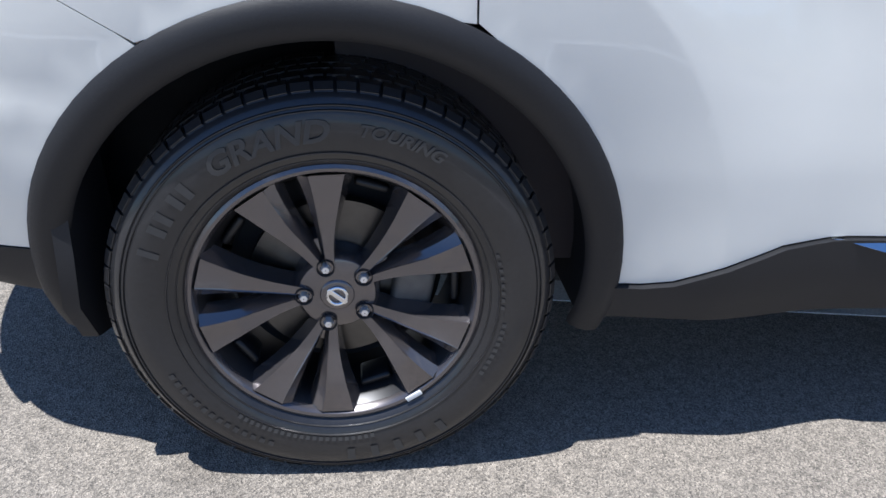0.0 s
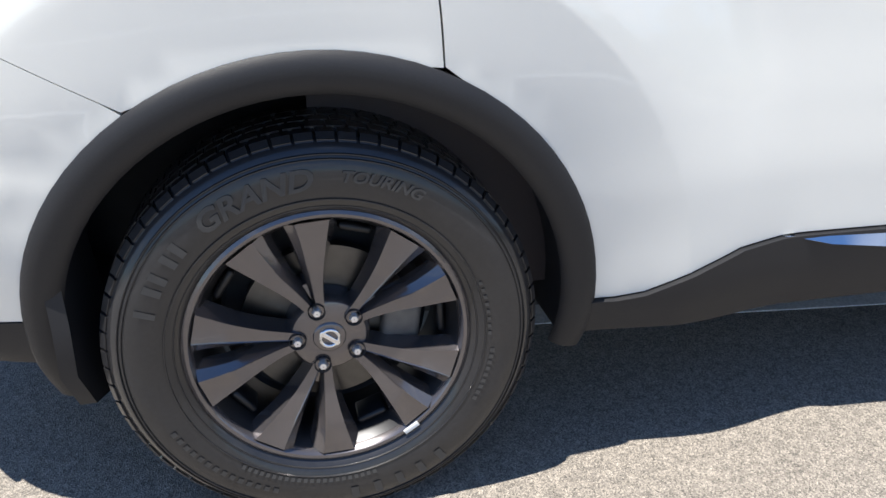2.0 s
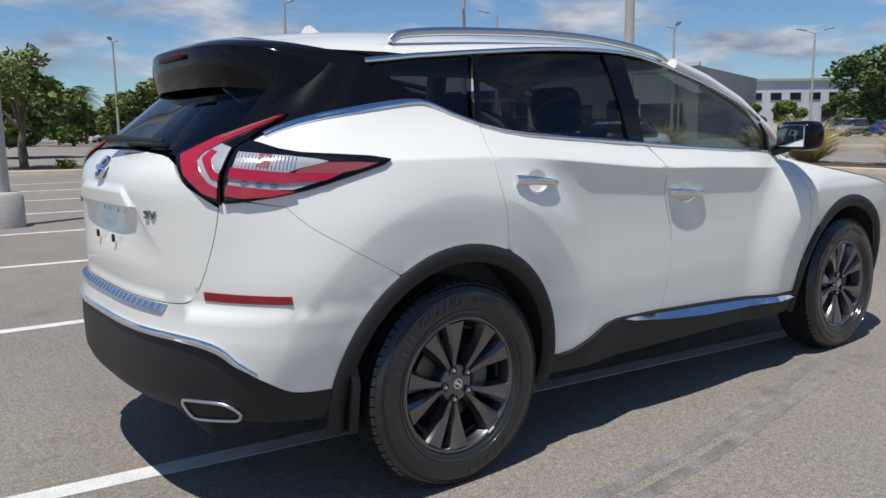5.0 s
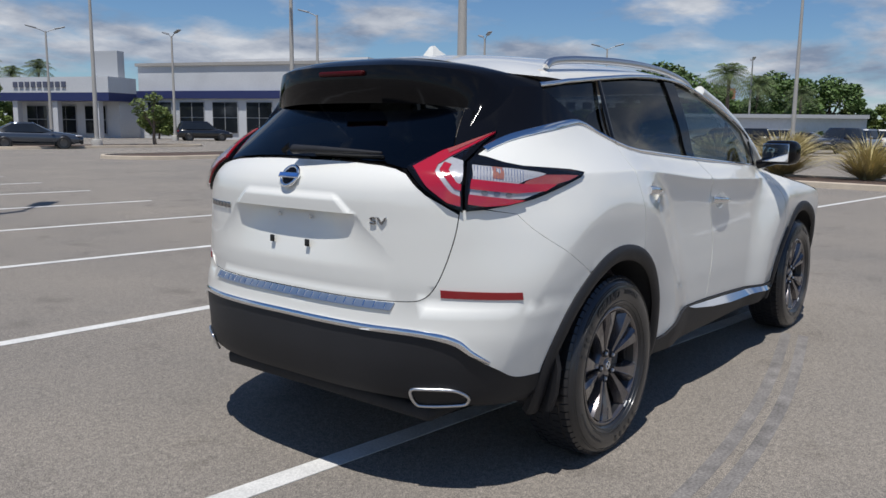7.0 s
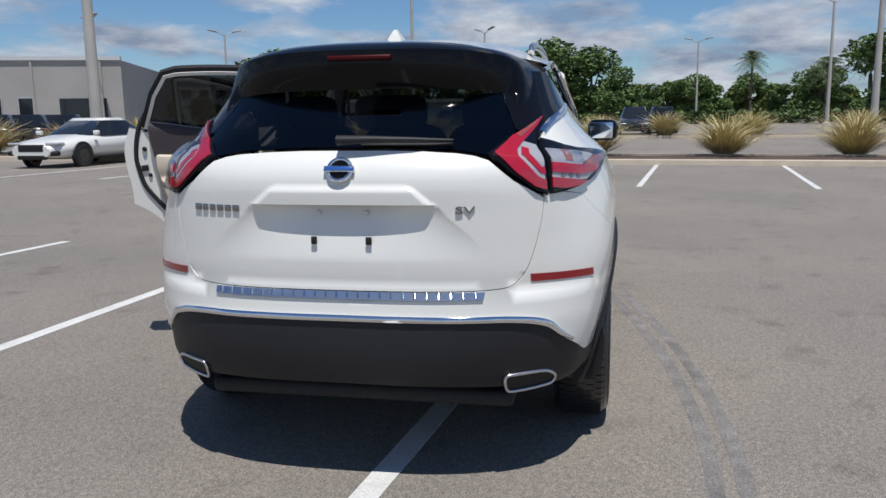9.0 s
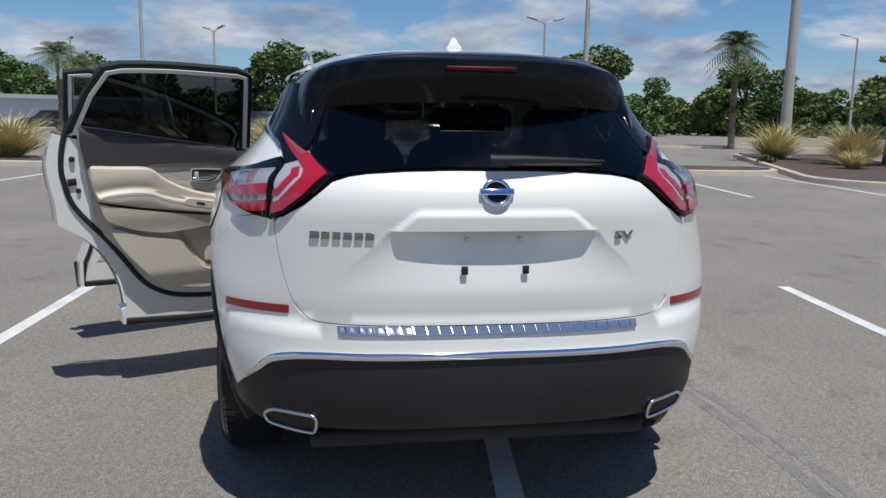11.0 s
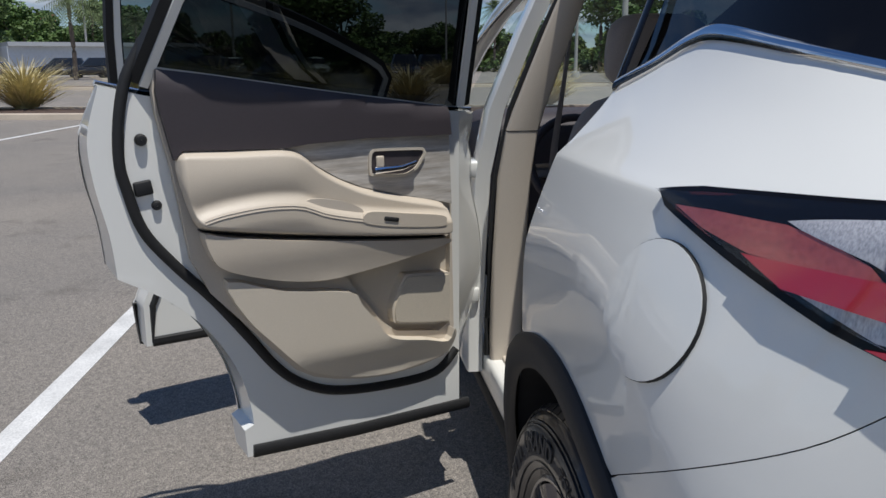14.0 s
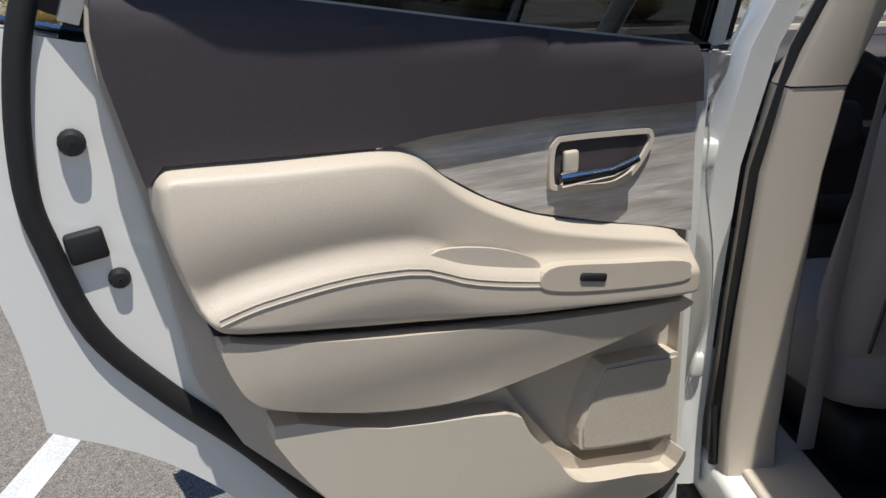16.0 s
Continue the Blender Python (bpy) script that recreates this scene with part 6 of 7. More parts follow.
def make_lamp(high, heads, label, thick=.14):
    t = thing("street_lamp", label, "street lamp", "parking lot lamps")
    part("pole", tube([(0, 0, 0), (0, 0, high)], lambda q: thick - .45 * thick * q, 8), M_POLE, t)
    part("base", lathe([(.001, .5), (.26, .48), (.30, .42), (.30, 0)], 16, "z"), M_POLE, t, "concrete lamp base")
    for k in range(heads):
        a = math.pi * k + .4
        d = Vector((math.cos(a), math.sin(a), 0))
        part("arm", tube([Vector((0, 0, high - .1)), d * .45 + Vector((0, 0, high + .12)), d * .75 + Vector((0, 0, high + .22))], .035, 6), M_HEAD, t)
        hd = bevel_box(-.42, .42, -.17, .17, -.05, .06, .04)
        hd.transform(Matrix.Translation(d * 1.1 + Vector((0, 0, high + .32))) @ pose(0, 0, 0, 0, 0, math.degrees(a)) @ pose(0, 0, 0, 0, -14, 0))
        part("lamp_head", hd, M_HEAD, t, "flat grey lamp head")
    return t


def spot(eye, bearing, dist):
    """A place on the ground so many metres from a standpoint."""
    return eye[0] + dist * math.cos(radians(bearing)), eye[1] + dist * math.sin(radians(bearing))


def put(ob, x, y, rz=0, s=1.0, z=0.0):
    c = copy_thing(ob, pose(x, y, z, 0, 0, rz))
    c.scale = (s, s, s)
    return c


def scaled_put(ob, x, y, rz, s):
    return copy_thing(ob, pose(x, y, 0, 0, 0, rz) @ Matrix.Diagonal((s, s, s, 1)))


def drop(ob):
    for o in list(ob.children_recursive) + [ob]:
        bpy.data.objects.remove(o)


# lamps
lamp2_ = make_lamp(9.0, 2, "tall pale concrete lamp post with twin heads")
lamp1_ = make_lamp(9.0, 1, "tall pale concrete lamp post with one head")
for k, (x, y, rz) in enumerate(((21.5, 42.9, 20), (38, 60, 60), (24.3, 28.8, 10), (36, 39.5, 80), (54, 38, 30), (67, 33, 100), (46.5, 10.5, 55), (73, 9.5, 20), (59, -17.5, 70),
                                (62, -47, 10), (19, 71, 40), (30, 66, 130), (0.1, 9.35, 30), (88, 26, 0), (90, -12, 60))):
    put(lamp2_ if k % 3 else lamp1_, x, y, rz)
drop(lamp1_), drop(lamp2_)
big = make_lamp(10.5, 2, "thick square-looking concrete lamp post", .24)
put(big, 22.4, 16.7, 15)
put(big, 26, -18, 40)
put(big, 49, -17.5, 10)
drop(big)


# planted islands with kerbs
def island(name, outline, label):
    """A kerbed bed of mulch: the kerb is a real step."""
    t = thing(name, label, "planting bed", "planting beds", "structure")
    o = [tuple(p) for p in outline]
    inn = shrink(o, .17)
    n = len(o)
    v = [(x, y, 0) for x, y in o] + [(x, y, .125) for x, y in shrink(o, .02)] + [(x, y, .145) for x, y in shrink(o, .045)] + [(x, y, .145) for x, y in inn] + [(x, y, .05) for x, y in inn]
    f = [(q * n + i, q * n + (i + 1) % n, (q + 1) * n + (i + 1) % n, (q + 1) * n + i) for q in range(4) for i in range(n)]
    part("kerb", mesh("kerb", v, f, 30), M_KERB, t, "pale concrete kerb")
    vv, ff, _ = fill(inn, 1.0)
    part("mulch", mesh("mulch", [(x, y, .10 + .03 * noise.noise((x * .8, y * .8, 0))) for x, y in vv], [t_ if ((vv[t_[1]][0] - vv[t_[0]][0]) * (vv[t_[2]][1] - vv[t_[0]][1]) - (vv[t_[1]][1] - vv[t_[0]][1]) * (vv[t_[2]][0] - vv[t_[0]][0])) > 0 else tuple(reversed(t_)) for t_ in ff]), M_MULCH, t, "dark bark mulch")
    return t


def bar_island(a, b, wide, label="kerbed planting bed with bark mulch"):
    a, b = Vector(a), Vector(b)
    d = (b - a).normalized()
    s = Vector((-d.y, d.x)) * wide / 2
    o = []
    for c, sg_ in ((b, 1), (a, -1)):
        for k in range(9):
            ang = -math.pi / 2 + math.pi * k / 8
            o.append(tuple(c + d * (sg_ * wide / 2 * math.cos(ang)) + s * (sg_ * math.sin(ang))))
    island("planting_bed", o, label)


bar_island((17.9, -11), (23.4, 26), 3.0)
bar_island((14.0, -13.6), (27.0, -19.0), 4.6)
bar_island((15.5, 27.5), (28, 28.6), 4.0)
bar_island((16.5, 42.6), (27, 43.3), 3.4)
bar_island((-3, 29.5), (5.0, 26.0), 4.5)
bar_island((38.5, -30), (43.0, 24), 2.2)
grasses = [make_grass(k) for k in range(3)]
for k, (x, y, s) in enumerate(((20.6, -4.6, 1.0), (20.3, -8.0, 1.05), (21.0, -.9, .95), (21.3, 1.9, 1.0), (21.7, 4.3, 1.1), (22.0, 6.3, 1.05), (22.4, 9.6, 1.15), (22.7, 11.3, 1.05), (23.2, 15.6, 1.1), (24.0, 19.0, 1.0),
                               (24.5, -16.7, 1.15), (20.6, -17.2, 1.15), (22.4, -18.4, .9), (18.4, -15.5, .5), (40.5, -4.6, 1.1), (40.2, -9, 1.1), (41.3, 3, 1.1), (40.8, -1.2, 1), (39.7, -14, 1.1), (41.8, 9, 1.1), (24.0, 22.6, 1.2), (22, 28.4, .8))):
    c = copy_thing(grasses[k % 3], pose(x, y, .09, 0, 0, 47 * k))
    c.scale = (s * 1.5, s * 1.5, s * 1.2)
for g in grasses:
    drop(g)

# trees
kinds = [make_tree(11, 9.0, 4.6, M_LEAF, "broad green oak at the edge of the lot"), make_tree(12, 7.0, 3.6, M_LEAF2, "yellow-green leafy tree at the edge of the lot"),
         make_tree(13, 10.5, 5.4, M_LEAF, "tall dark green spreading oak"), make_tree(14, 6.0, 3.4, M_LEAF2, "low bushy green tree", lift=.12),
         make_tree(15, 8.0, 3.2, M_LEAF, "slender dark green tree")]
rng = random.Random(5)
belt = []
for k in range(64):
    b = 84 - k * 2.05
    d = 104 + rng.uniform(-9, 16)
    if 26 < b < 64:
        d = 140 + rng.uniform(-6, 20)
    belt.append((b + rng.uniform(-.8, .8), d, rng.uniform(.50, .78), (k * 7 + k // 3) % 5))
for k in range(58):
    b = 83 - k * 2.2
    belt.append((b, (118 if not 26 < b < 64 else 150) + rng.uniform(-4, 6), rng.uniform(.75, 1.0), 3))
for b, d, s, kk in belt + [(3.2, 96, 1.0, 2), (0.4, 98, .92, 2), (5.6, 99, .8, 0), (-1.6, 92, .75, 0), (22.5, 100, .95, 2), (20, 104, .8, 4), (70.5, 70, .95, 3), (68.5, 76, 1.0, 1), (72.5, 78, .85, 3), (78, 46, .85, 3), (-19.0, 88, .95, 2), (-23, 86, .7, 0), (-27, 92, .9, 3), (-31, 88, .8, 0), (-29, 94, .85, 2), (76, 84, .8, 1), (80, 88, 1, 0), (57.2, 82, .55, 3), (30, 92, .6, 3), (27.6, 90, .62, 3), (20.4, 114, .9, 2), (18.6, 112, .85, 0), (15.2, 114, .92, 2), (13.6, 112, .95, 0), (11.8, 114, .85, 2), (16.8, 118, .8, 4)]:
    x, y = spot((-3, -1), b, d)
    scaled_put(kinds[kk], x, y, rng.uniform(0, 360), s)
sap = make_tree(21, 4.6, 1.5, M_LEAF2, "young green tree in a planting bed", lift=.25, count=900, size=.16)
put(sap, 20.9, -18.6, 30)
put(sap, 3.6, 27.4, 80)
put(sap, 25.5, 43.2, 10, .8)
drop(sap)
for t in kinds:
    drop(t)
palms = [make_palm(1, 5.6, 2.0, "cabbage palm with a shaggy round crown", 1.1), make_palm(2, 8.5, 2.8, "tall feathery palm by the lot", 1.0), make_palm(3, 6.2, 2.8, "spreading date palm by the lot", 1.1)]
for k, b, d, s in ((0, -27.5, 46, 1.0), (2, 16.1, 96, 1.05), (2, 17.7, 71, .97), (1, -10.2, 100, .85), (2, -14.8, 88, .9), (1, 67.6, 112, 1.05), (2, 75.4, 98, .9), (2, 77, 96, .85), (2, 72.5, 99, .75), (1, 64.5, 118, 1.0), (1, 66, 118, .9), (0, -17.2, 90, 1.2), (2, 13.5, 104, .95), (0, -20.0, 60, .55)):
    x, y = spot((-3, -1), b, d)
    scaled_put(palms[k], x, y, 70 * k + b * 9, s)
for t in palms:
    drop(t)


def shrub(x, y, r, h, leaf, label, count=700, seed=0):
    rg = random.Random(seed)
    cs_ = [(rg.uniform(-.5, .5) * r, rg.uniform(-.5, .5) * r, h * rg.uniform(.3, .7), r * .55) for _ in range(6)]
    v, f = cards(rg, cs_, 1, count, .14, h / r * .6)
    ob = solo("shrub", mesh("shrub", [(a.x, a.y, max(.02, a.z)) for a in v], f), leaf, label, "shrub", "shrubs in the beds")
    ob.location = (x, y, .06)


shrub(26.2, 28.6, 1.1, 1.5, M_RUST, "reddish brown leafy shrub in mulch", seed=3)
shrub(22.8, 28.2, .5, .5, M_HEDGE, "small dark green shrub in mulch", 260, 4)
shrub(2.0, 27.6, .45, .4, M_LEAF2, "small yellow-green shrub in mulch", 200, 5)
shrub(4.6, 26.2, .4, .35, M_LEAF2, "small yellow-green shrub in mulch", 200, 6)
shrub(21.6, -14.6, .35, .35, M_HEDGE, "small green shrub in mulch", 160, 8)
# long clipped hedge behind the far lane
hv_, hf_ = [], []
rg = random.Random(8)
cs_ = [(*spot((-3, -1), -42 + .35 * k, 93 + rg.uniform(-1, 1)), .7, .9) for k in range(160)]
hv_, hf_ = cards(rg, cs_, 1, 5200, .42, .8)
solo("hedge", mesh("hedge", [(p.x, p.y, max(.02, p.z)) for p in hv_], hf_), M_HEDGE, "long dark green hedge along the far road", "hedge", kind="stuff")

# buildings
def wall_box(name, a, b, deep, z0, z1, material, parent, label=""):
    """A wall block whose front runs from a to b on the ground; it reaches deep metres back (to the left of a to b)."""
    a, b = Vector(a), Vector(b)
    d = (b - a)
    s = Vector((-d.y, d.x)).normalized() * deep
    p = [a, b, b + s, a + s]
    v = [(q.x, q.y, z0) for q in p] + [(q.x, q.y, z1) for q in p]
    f = [(0, 1, 5, 4), (1, 2, 6, 5), (2, 3, 7, 6), (3, 0, 4, 7), (4, 5, 6, 7), (3, 2, 1, 0)]
    return part(name, mesh(name, v, f, 30), material, parent, label)


def pane_row(parent, a, b, z0, z1, count, wide, bars=2, cross=1, proud=.06):
    """Framed windows along a front from a to b."""
    a, b = Vector(a), Vector(b)
    d = (b - a).normalized()
    out = Vector((d.y, -d.x)) * proud
    L = (b - a).length
    for k in range(count):
        c = a + d * (L * (k + .5) / count)
        w0, w1 = c - d * wide / 2 + out, c + d * wide / 2 + out
        win = wall_box("window", w0, w1, .12, z0, z1, M_FRAMEW, parent, "dark window in a pale frame")
        for i in range(bars):
            for j in range(cross + 1):
                g = .07
                pw = (wide - g * (bars + 1)) / bars
                ph = (z1 - z0 - g * (cross + 2)) / (cross + 1)
                s0 = w0 + d * (g + i * (pw + g)) + out.normalized() * .03
                wall_box("pane", s0, s0 + d * pw, .05, z0 + g + j * (ph + g), z0 + g + j * (ph + g) + ph, M_PANE, win)


P1, P2, P3 = Vector((42.5, 73)), Vector((51, 50)), Vector((55.9, 36.8))
FD = (P2 - P1).normalized()
FN = Vector((FD.y, -FD.x))
if FN.dot(Vector((-1, -1))) < 0:
    FN = -FN
deal = thing("showroom_building", "pale grey single-storey showroom with a navy fascia", "building")
wall_box("wall", P1, P2, 22, 0, 7.2, M_STUCCO, deal, "pale grey stucco wall")
wall_box("fascia", P1 + FN * .35 - FD * .4, P2 + FN * .35, .4, 4.0, 4.75, M_NAVY, deal, "navy blue fascia band")
wall_box("parapet", P1 + FN * .2 - FD * .2, P2 + FN * .2, 21, 7.2, 7.5, M_TAN, deal)
wall_box("upper_block", P1 - FN * 9 + FD * 4, P2 - FN * 9 - FD * 3, 10, 7.2, 8.6, M_STUCCO, deal)
pane_row(deal, P1 + FD * .6, P2 - FD * 1, .6, 3.7, 6, 2.9, 2, 1, .1)
W1 = P1 - FD * 13 + FN * 3
wall_box("wing", W1, P1 + FN * 3, 18, 0, 4.6, M_STUCCO, deal)
wall_box("canopy", W1 + FN * 2 - FD * 1, P1 + FN * 3 + FD * .5 + FN * 2, 4, 3.6, 4.4, M_NAVY, deal, "navy blue canopy edge")
wall_box("canopy_top", W1 + FN * 2 - FD * 1, P1 + FN * 5 + FD * .5, 4, 4.4, 5.9, M_STUCCO, deal)
for k in range(3):
    c = W1 + FN * 1.8 + FD * (1.5 + 5 * k)
    wall_box("column", c, c + FD * .6, .6, 0, 3.6, M_STUCCO, deal)
pane_row(deal, W1 + FD * 1, P1 + FN * 3 - FD * 1, .4, 3.2, 3, 2.6, 2, 1, .1)
for k in range(9):
    c = W1 + FN * 2.1 + FD * (2.0 + .75 * k)
    wall_box("sign_bar", c, c + FD * .5, .1, 4.9, 5.45, M_SIGNL, deal, "plain dark bar standing for a sign letter")
tw = W1 + FD * 9 - FN * 1
wall_box("sign_tower", tw, tw + FD * 3.2, 1.0, 5.9, 8.6, M_FRAMEW, deal, "grey sign tower with a round blue emblem")
annex = thing("service_building", "taupe flat-roofed service building with roller doors", "building")
wall_box("wall", P2 - FD * .02, P3, 24, 0, 6.1, M_TAN, annex, "taupe stucco wall")
wall_box("parapet", P2 + FN * .15, P3 + FN * .15, .5, 6.1, 6.4, M_STUCCO, annex)
for k in range(3):
    c = P2 + FD * (2 + 5.2 * k)
    wall_box("downpipe", c + FN * .12, c + FN * .12 + FD * .18, .2, 0, 6, M_TAN, annex)
pane_row(annex, P2 + FD * .5, P2 + FD * 8, 1.0, 3.2, 3, 1.3, 1, 0, .08)
rd = P2 + FD * 9.2
wall_box("roller_door", rd + FN * .06, rd + FN * .06 + FD * 3.6, .1, 0, 3.1, M_PANE, annex, "dark roller door")
ware = thing("warehouse", "white metal-clad warehouse with a low roof", "building")
Q1, Q2 = Vector(spot((-3, -1), 32.5, 108)), Vector(spot((-3, -1), 23.8, 116))
wall_box("wall", Q1, Q2, 22, 0, 6.6, M_METALWALL, ware, "white ribbed metal wall")
wall_box("roof_edge", Q1 - Vector((.2, .2)), Q2 - Vector((.2, .2)), .6, 6.6, 6.9, M_FRAMEW, ware)
pane_row(ware, Q1 + (Q2 - Q1) * .1, Q1 + (Q2 - Q1) * .9, 4.2, 5.2, 6, 1.5, 1, 0)
wall_box("door", Q1 + (Q2 - Q1) * .75 - Vector((.3, .3)), Q1 + (Q2 - Q1) * .85 - Vector((.3, .3)), .3, 0, 3.4, M_PANE, ware)
low = thing("long_shed", "long low white shed behind parked cars", "building")
R1, R2 = Vector(spot((-3, -1), 21, 92)), Vector(spot((-3, -1), 9.5, 96))
wall_box("wall", R1, R2, 12, 0, 2.9, M_METALWALL, low)
wall_box("roof", R1 - Vector((.5, .3)), R2 - Vector((.5, .3)), 13, 2.9, 3.3, M_FRAMEW, low)
house = thing("house", "distant house with an orange tile roof among trees", "house")
h0, h1 = Vector(spot((-3, -1), 21.5, 150)), Vector(spot((-3, -1), 17.8, 152))
wall_box("wall", h0, h1, 9, 0, 7.2, M_STUCCO, house)
wall_box("roof", h0 - Vector((.6, .3)), h1 - Vector((.6, .3)), 10, 7.2, 9.0, M_ROOFT, house)


# parked cars
def make_car(name, paint_m, label, long_=4.85, wide=1.88, high=1.42, kind="sedan"):
    t = thing(name, label, "car", "parked cars")
    L, W = long_, wide / 2
    nose = curve([(0, .64 if kind == "sedan" else .66), (.05, .75 if kind == "sedan" else .84), (.20, .88 if kind == "sedan" else 1.02), (.30, .94 if kind == "sedan" else 1.08), (.78, 1.03 if kind == "sedan" else 1.12), (.93, 1.04 if kind == "sedan" else 1.08), (1, .90)])
    k = 16
    v, f = [], []
    N = 26
    for i in range(N + 1):
        t_ = i / N
        x = L / 2 - L * t_
        zt = nose(t_)
        w = W * (1 - .22 * abs(2 * t_ - 1)**5) * (1 if 0 < i < N else .86)
        zb = .22 + .10 * abs(2 * t_ - 1)**6
        for j in range(k):
            a = 2 * math.pi * j / k
            c, s = math.cos(a), math.sin(a)
            q = (abs(c)**4 + abs(s)**4)**(-.25)
            v.append((x, w * c * q, (zt + zb) / 2 + (zt - zb) / 2 * s * q))
    for i in range(N):
        for j in range(k):
            f.append((i * k + j, (i + 1) * k + j, (i + 1) * k + (j + 1) % k, i * k + (j + 1) % k))
    f += [tuple(range(k)), tuple(reversed(range(N * k, N * k + k)))]
    part("body", mesh("body", v, f, 45), paint_m, t)
    z0 = .90 if kind == "sedan" else 1.02
    x_f, x_r = (.215 * L, -.43 * L) if kind == "sedan" else (.22 * L, -.475 * L)
    top_f, top_r = (.0 * L, -.21 * L) if kind == "sedan" else (.06 * L, -.40 * L)

    def cabin(s0, s1, zlo, zhi):
        vv = []
        for z, q in ((zlo, s0), (zhi, s1)):
            xf, xr, w = x_f + (top_f - x_f) * q, x_r + (top_r - x_r) * q, W * (.93 - .26 * q)
            for m in range(24):
                a = 2 * math.pi * m / 24
                c, s = math.cos(a), math.sin(a)
                e = (abs(c)**5 + abs(s)**5)**(-.2)
                vv.append(((xf + xr) / 2 + (xf - xr) / 2 * c * e, w * s * e, z))
        ff_ = [(m, (m + 1) % 24, 24 + (m + 1) % 24, 24 + m) for m in range(24)] + [tuple(range(24, 48))]
        return mesh("cabin", vv, ff_, 35)
    part("glasshouse", cabin(0, .86, z0, z0 + (high - z0) * .86), M_PANE, t, "dark glasshouse")
    part("roof", cabin(.84, 1.0, z0 + (high - z0) * .84, high), paint_m, t)
    for sx in (1, -1):
        for sy in (1, -1):
            wx, wy = sx * .29 * L, sy * (W - .075)
            ty = lathe([(.20, -.11), (.30, -.115), (.335, -.08), (.335, .08), (.30, .115), (.20, .11)], 24)
            ty.transform(Matrix.Translation((wx, wy, .335)))
            well = lathe([(.001, -.01), (.395, -.01), (.395, .06), (.001, .06)], 28)
            well.transform(Matrix.Translation((wx, sy * (W - .035), .345)))
            part("wheel_well", well, M_SEAL, t)
            wh = part("wheel", ty, M_RUBBER, t)
            hub_ = lathe([(.001, -.10 * sy), (.19, -.085 * sy), (.205, -.10 * sy)] if sy > 0 else [(.205, .10), (.19, .085), (.001, .10)], 20)
            hub_.transform(Matrix.Translation((wx, wy + sy * .198 if sy > 0 else wy - .198, .335)))
            part("rim", hub_, M_DISC, wh)
    for sy in (1, -1):
        hl = bevel_box(L / 2 - .42, L / 2 - .06, sy * W * .68 - .20, sy * W * .68 + .20, .665, .735, .03)
        part("headlight", hl, M_CLEAR, t, "clear headlight")
        tl = bevel_box(-L / 2 + .01, -L / 2 + .16, sy * W * .66 - .15, sy * W * .66 + .15, .80, .92, .03)
        part("tail_light", tl, M_REDDARK, t, "red tail light")
        mr = bevel_box(.18 * L - .06, .18 * L + .06, sy * (W + .08) - .09, sy * (W + .08) + .09, z0 + .02, z0 + .15, .03)
        part("mirror", mr, paint_m, t)
    part("grille", bevel_box(L / 2 - .06, L / 2 + .012, -W * .46, W * .46, .47, .68, .06, 3), M_SEAL, t, "black grille")
    part("lower_intake", bevel_box(L / 2 - .10, L / 2 + .006, -W * .52, W * .52, .25, .40, .04), M_SEAL, t, "black lower air intake")
    for sy in (1, -1):
        part("side_intake", bevel_box(L / 2 - .22, L / 2 - .02, sy * W * .74 - .15, sy * W * .74 + .15, .36, .50, .05), M_SEAL, t)
        part("sill_strip", bevel_box(-.24 * L, .24 * L, sy * (W - .02) - .02, sy * (W - .02) + .02, .22, .30, .01), M_SEAL, t)
    return t


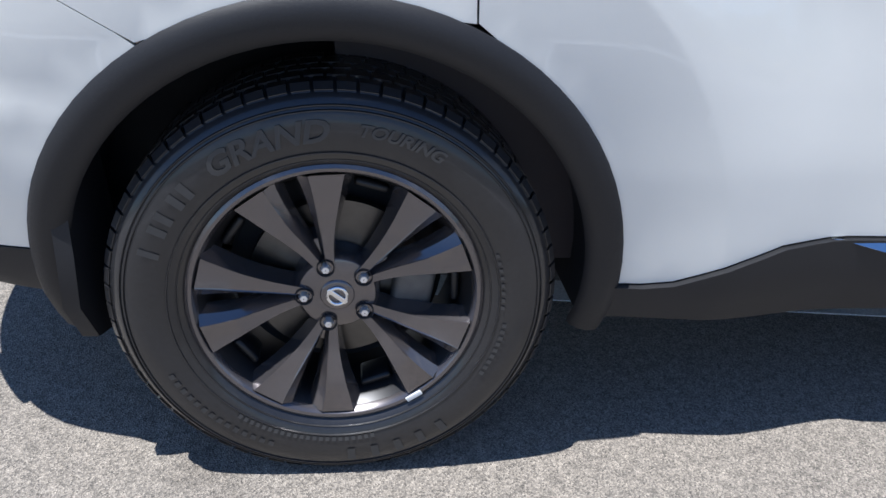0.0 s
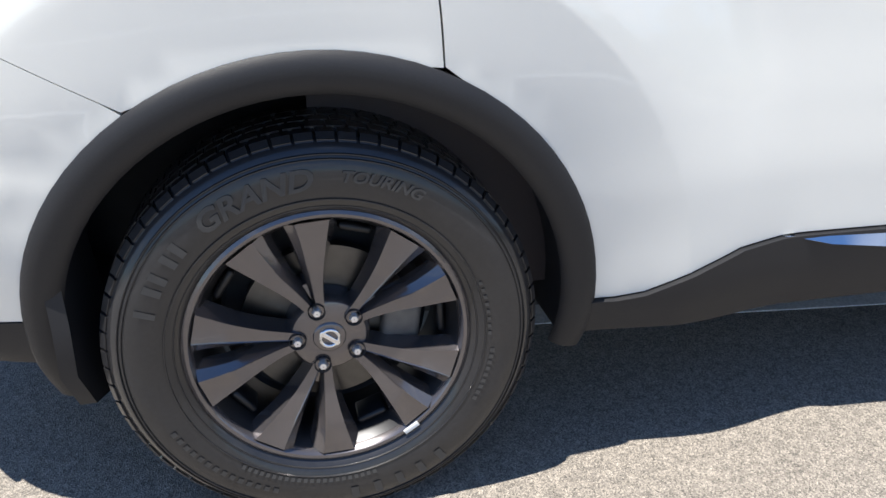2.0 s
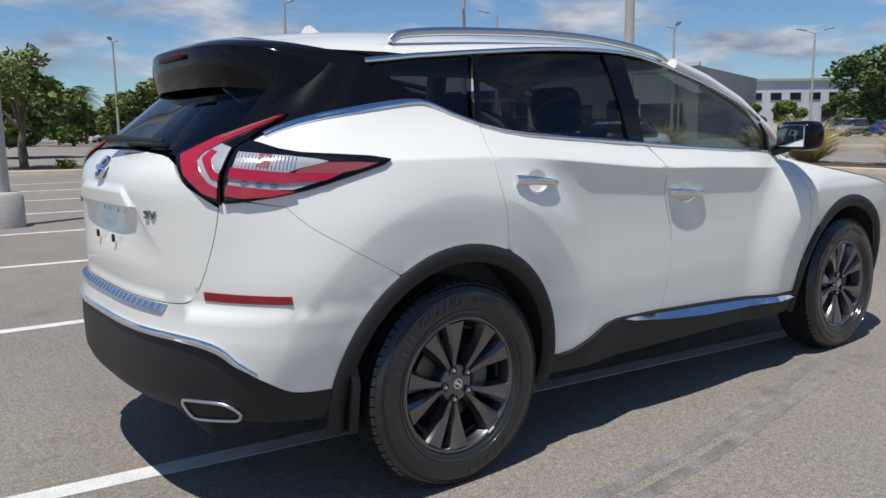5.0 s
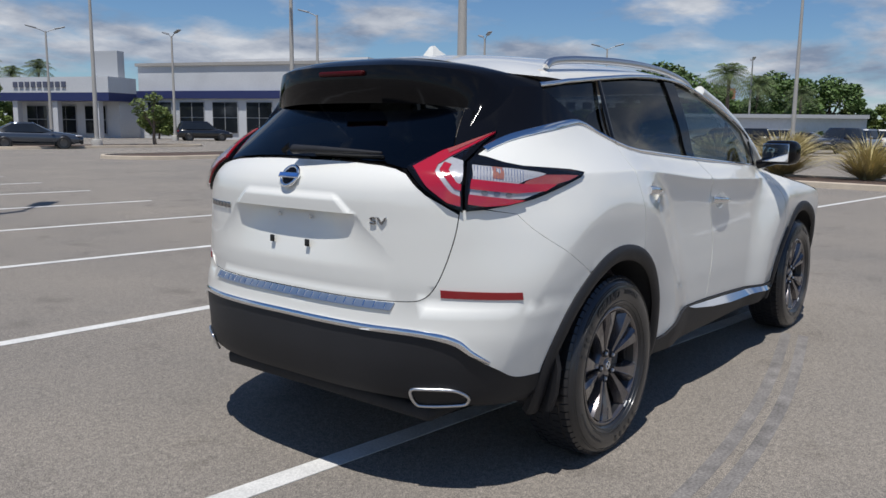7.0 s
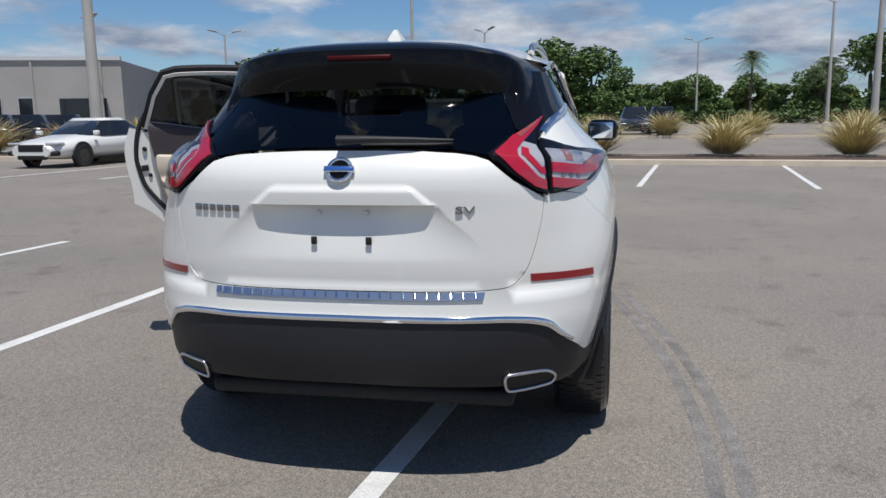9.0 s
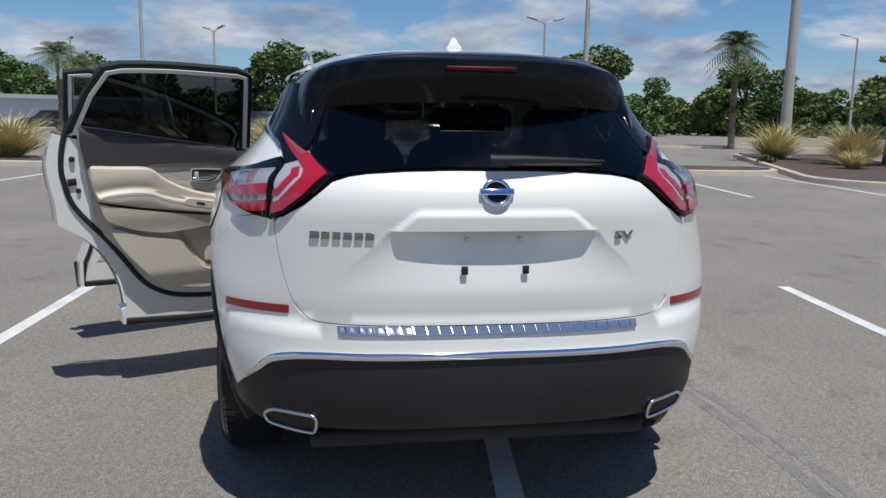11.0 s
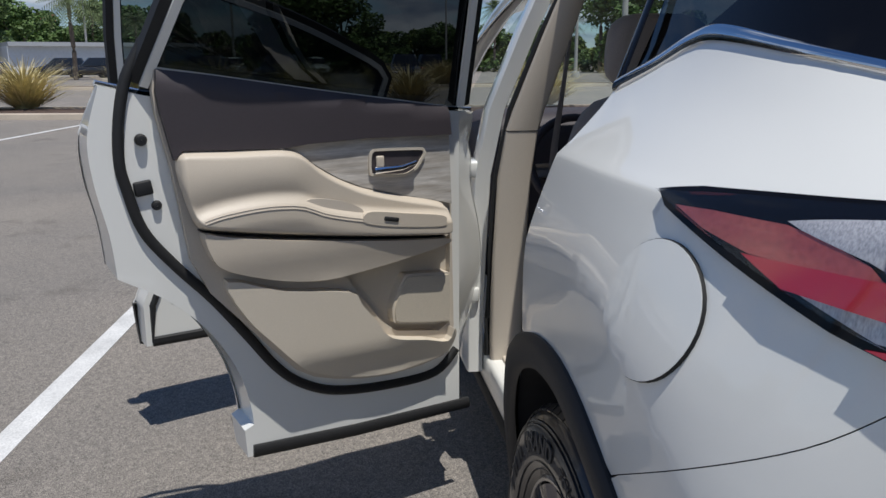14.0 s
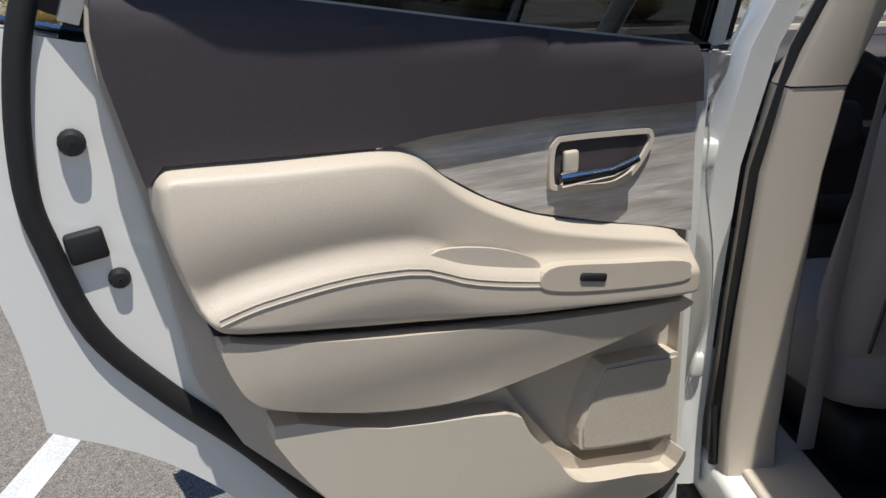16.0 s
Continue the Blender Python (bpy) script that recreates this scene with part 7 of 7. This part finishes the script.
M_CARBLACK = mat("black_car_paint", (.012, .013, .016), .2, coat=1, grain=.05)
M_CARGREY = mat("slate_grey_car_paint", (.07, .085, .11), .25, metal=.5, coat=1, grain=.05)
M_CARSILV = mat("silver_car_paint", (.42, .44, .46), .3, metal=.7, coat=1, grain=.05)
M_CARBLUE = mat("blue_car_paint", (.015, .05, .22), .25, metal=.3, coat=1, grain=.05)
fleet = {"white": make_car("sedan_car", M_WHITE, "white sedan with a black grille, parked"), "grey": make_car("sedan_car", M_CARGREY, "slate grey sedan parked by a bed"),
         "suv": make_car("suv_car", M_CARBLACK, "black SUV parked in the lot", 4.85, 1.95, 1.72, "suv"), "silver": make_car("suv_car", M_CARSILV, "silver SUV parked in the lot", 4.6, 1.85, 1.68, "suv"),
         "whites": make_car("suv_car", M_WHITE, "white SUV parked far off", 4.6, 1.85, 1.68, "suv"), "blue": make_car("sedan_car", M_CARBLUE, "blue sedan parked far off")}
for kind_, b, d, rz in (("grey", 64.6, 47.5, -22), ("suv", 54.2, 74, -25), ("suv", 5.9, 50.5, 165), ("suv", -2.6, 51, 178), ("suv", -4.3, 55, 3), ("whites", 2.4, 78, 190), ("suv", 39.8, 52, 110), ("suv", 37.6, 55, 105), ("suv", 41.8, 50, 112), ("suv", 46.5, 58, 100),
                        ("whites", 74.2, 112, 10), ("white", 72.4, 112, 15), ("suv", 70.6, 108, 5), ("silver", 23.8, 84, 170), ("grey", 25.2, 84, 175), ("blue", 21.7, 84, 5), ("silver", 14.9, 80, 90), ("suv", 16.5, 80, 95), ("grey", 13.1, 76, 80), ("suv", 18.4, 82, 100),
                        ("silver", 9.4, 66, 170), ("suv", 10.6, 60, 160), ("whites", 8.2, 70, 175), ("blue", 29.5, 80, 10)):
    x, y = spot((-3, -1), b, d)
    put(fleet[kind_], x, y, rz)
put(fleet["white"], 18.9, 14.7, 176)
for t in fleet.values():
    drop(t)

# tyre marks on the asphalt
for off_ in (-.055, .055):
    path_ = spline([(2.6, -1.02 + off_), (1.68, -1.20 + off_), (.9, -1.32 + off_), (.09, -1.39 + off_), (-.75, -1.385 + off_), (-1.8, -1.25 + off_), (-3.2, -.9 + off_)], 8)
    v, f = [], []
    for i, (x, y) in enumerate(path_):
        v += [(x, y - .032, .0012), (x, y + .032, .0012)]
    f = [(2 * i, 2 * i + 1, 2 * i + 3, 2 * i + 2) for i in range(len(path_) - 1)]
    f = [tuple(reversed(q)) for q in f]
    solo("tyre_mark", mesh("mark", v, f), M_SKID, "faint curved tyre mark on the asphalt", "road marking", kind="structure")
for o in scene.objects:
    if o.type == "MESH" and o.data.materials and o.data.materials[0] in (M_GLASS, M_GLASSF, M_GLASSC, M_LENS):
        o.visible_shadow = False
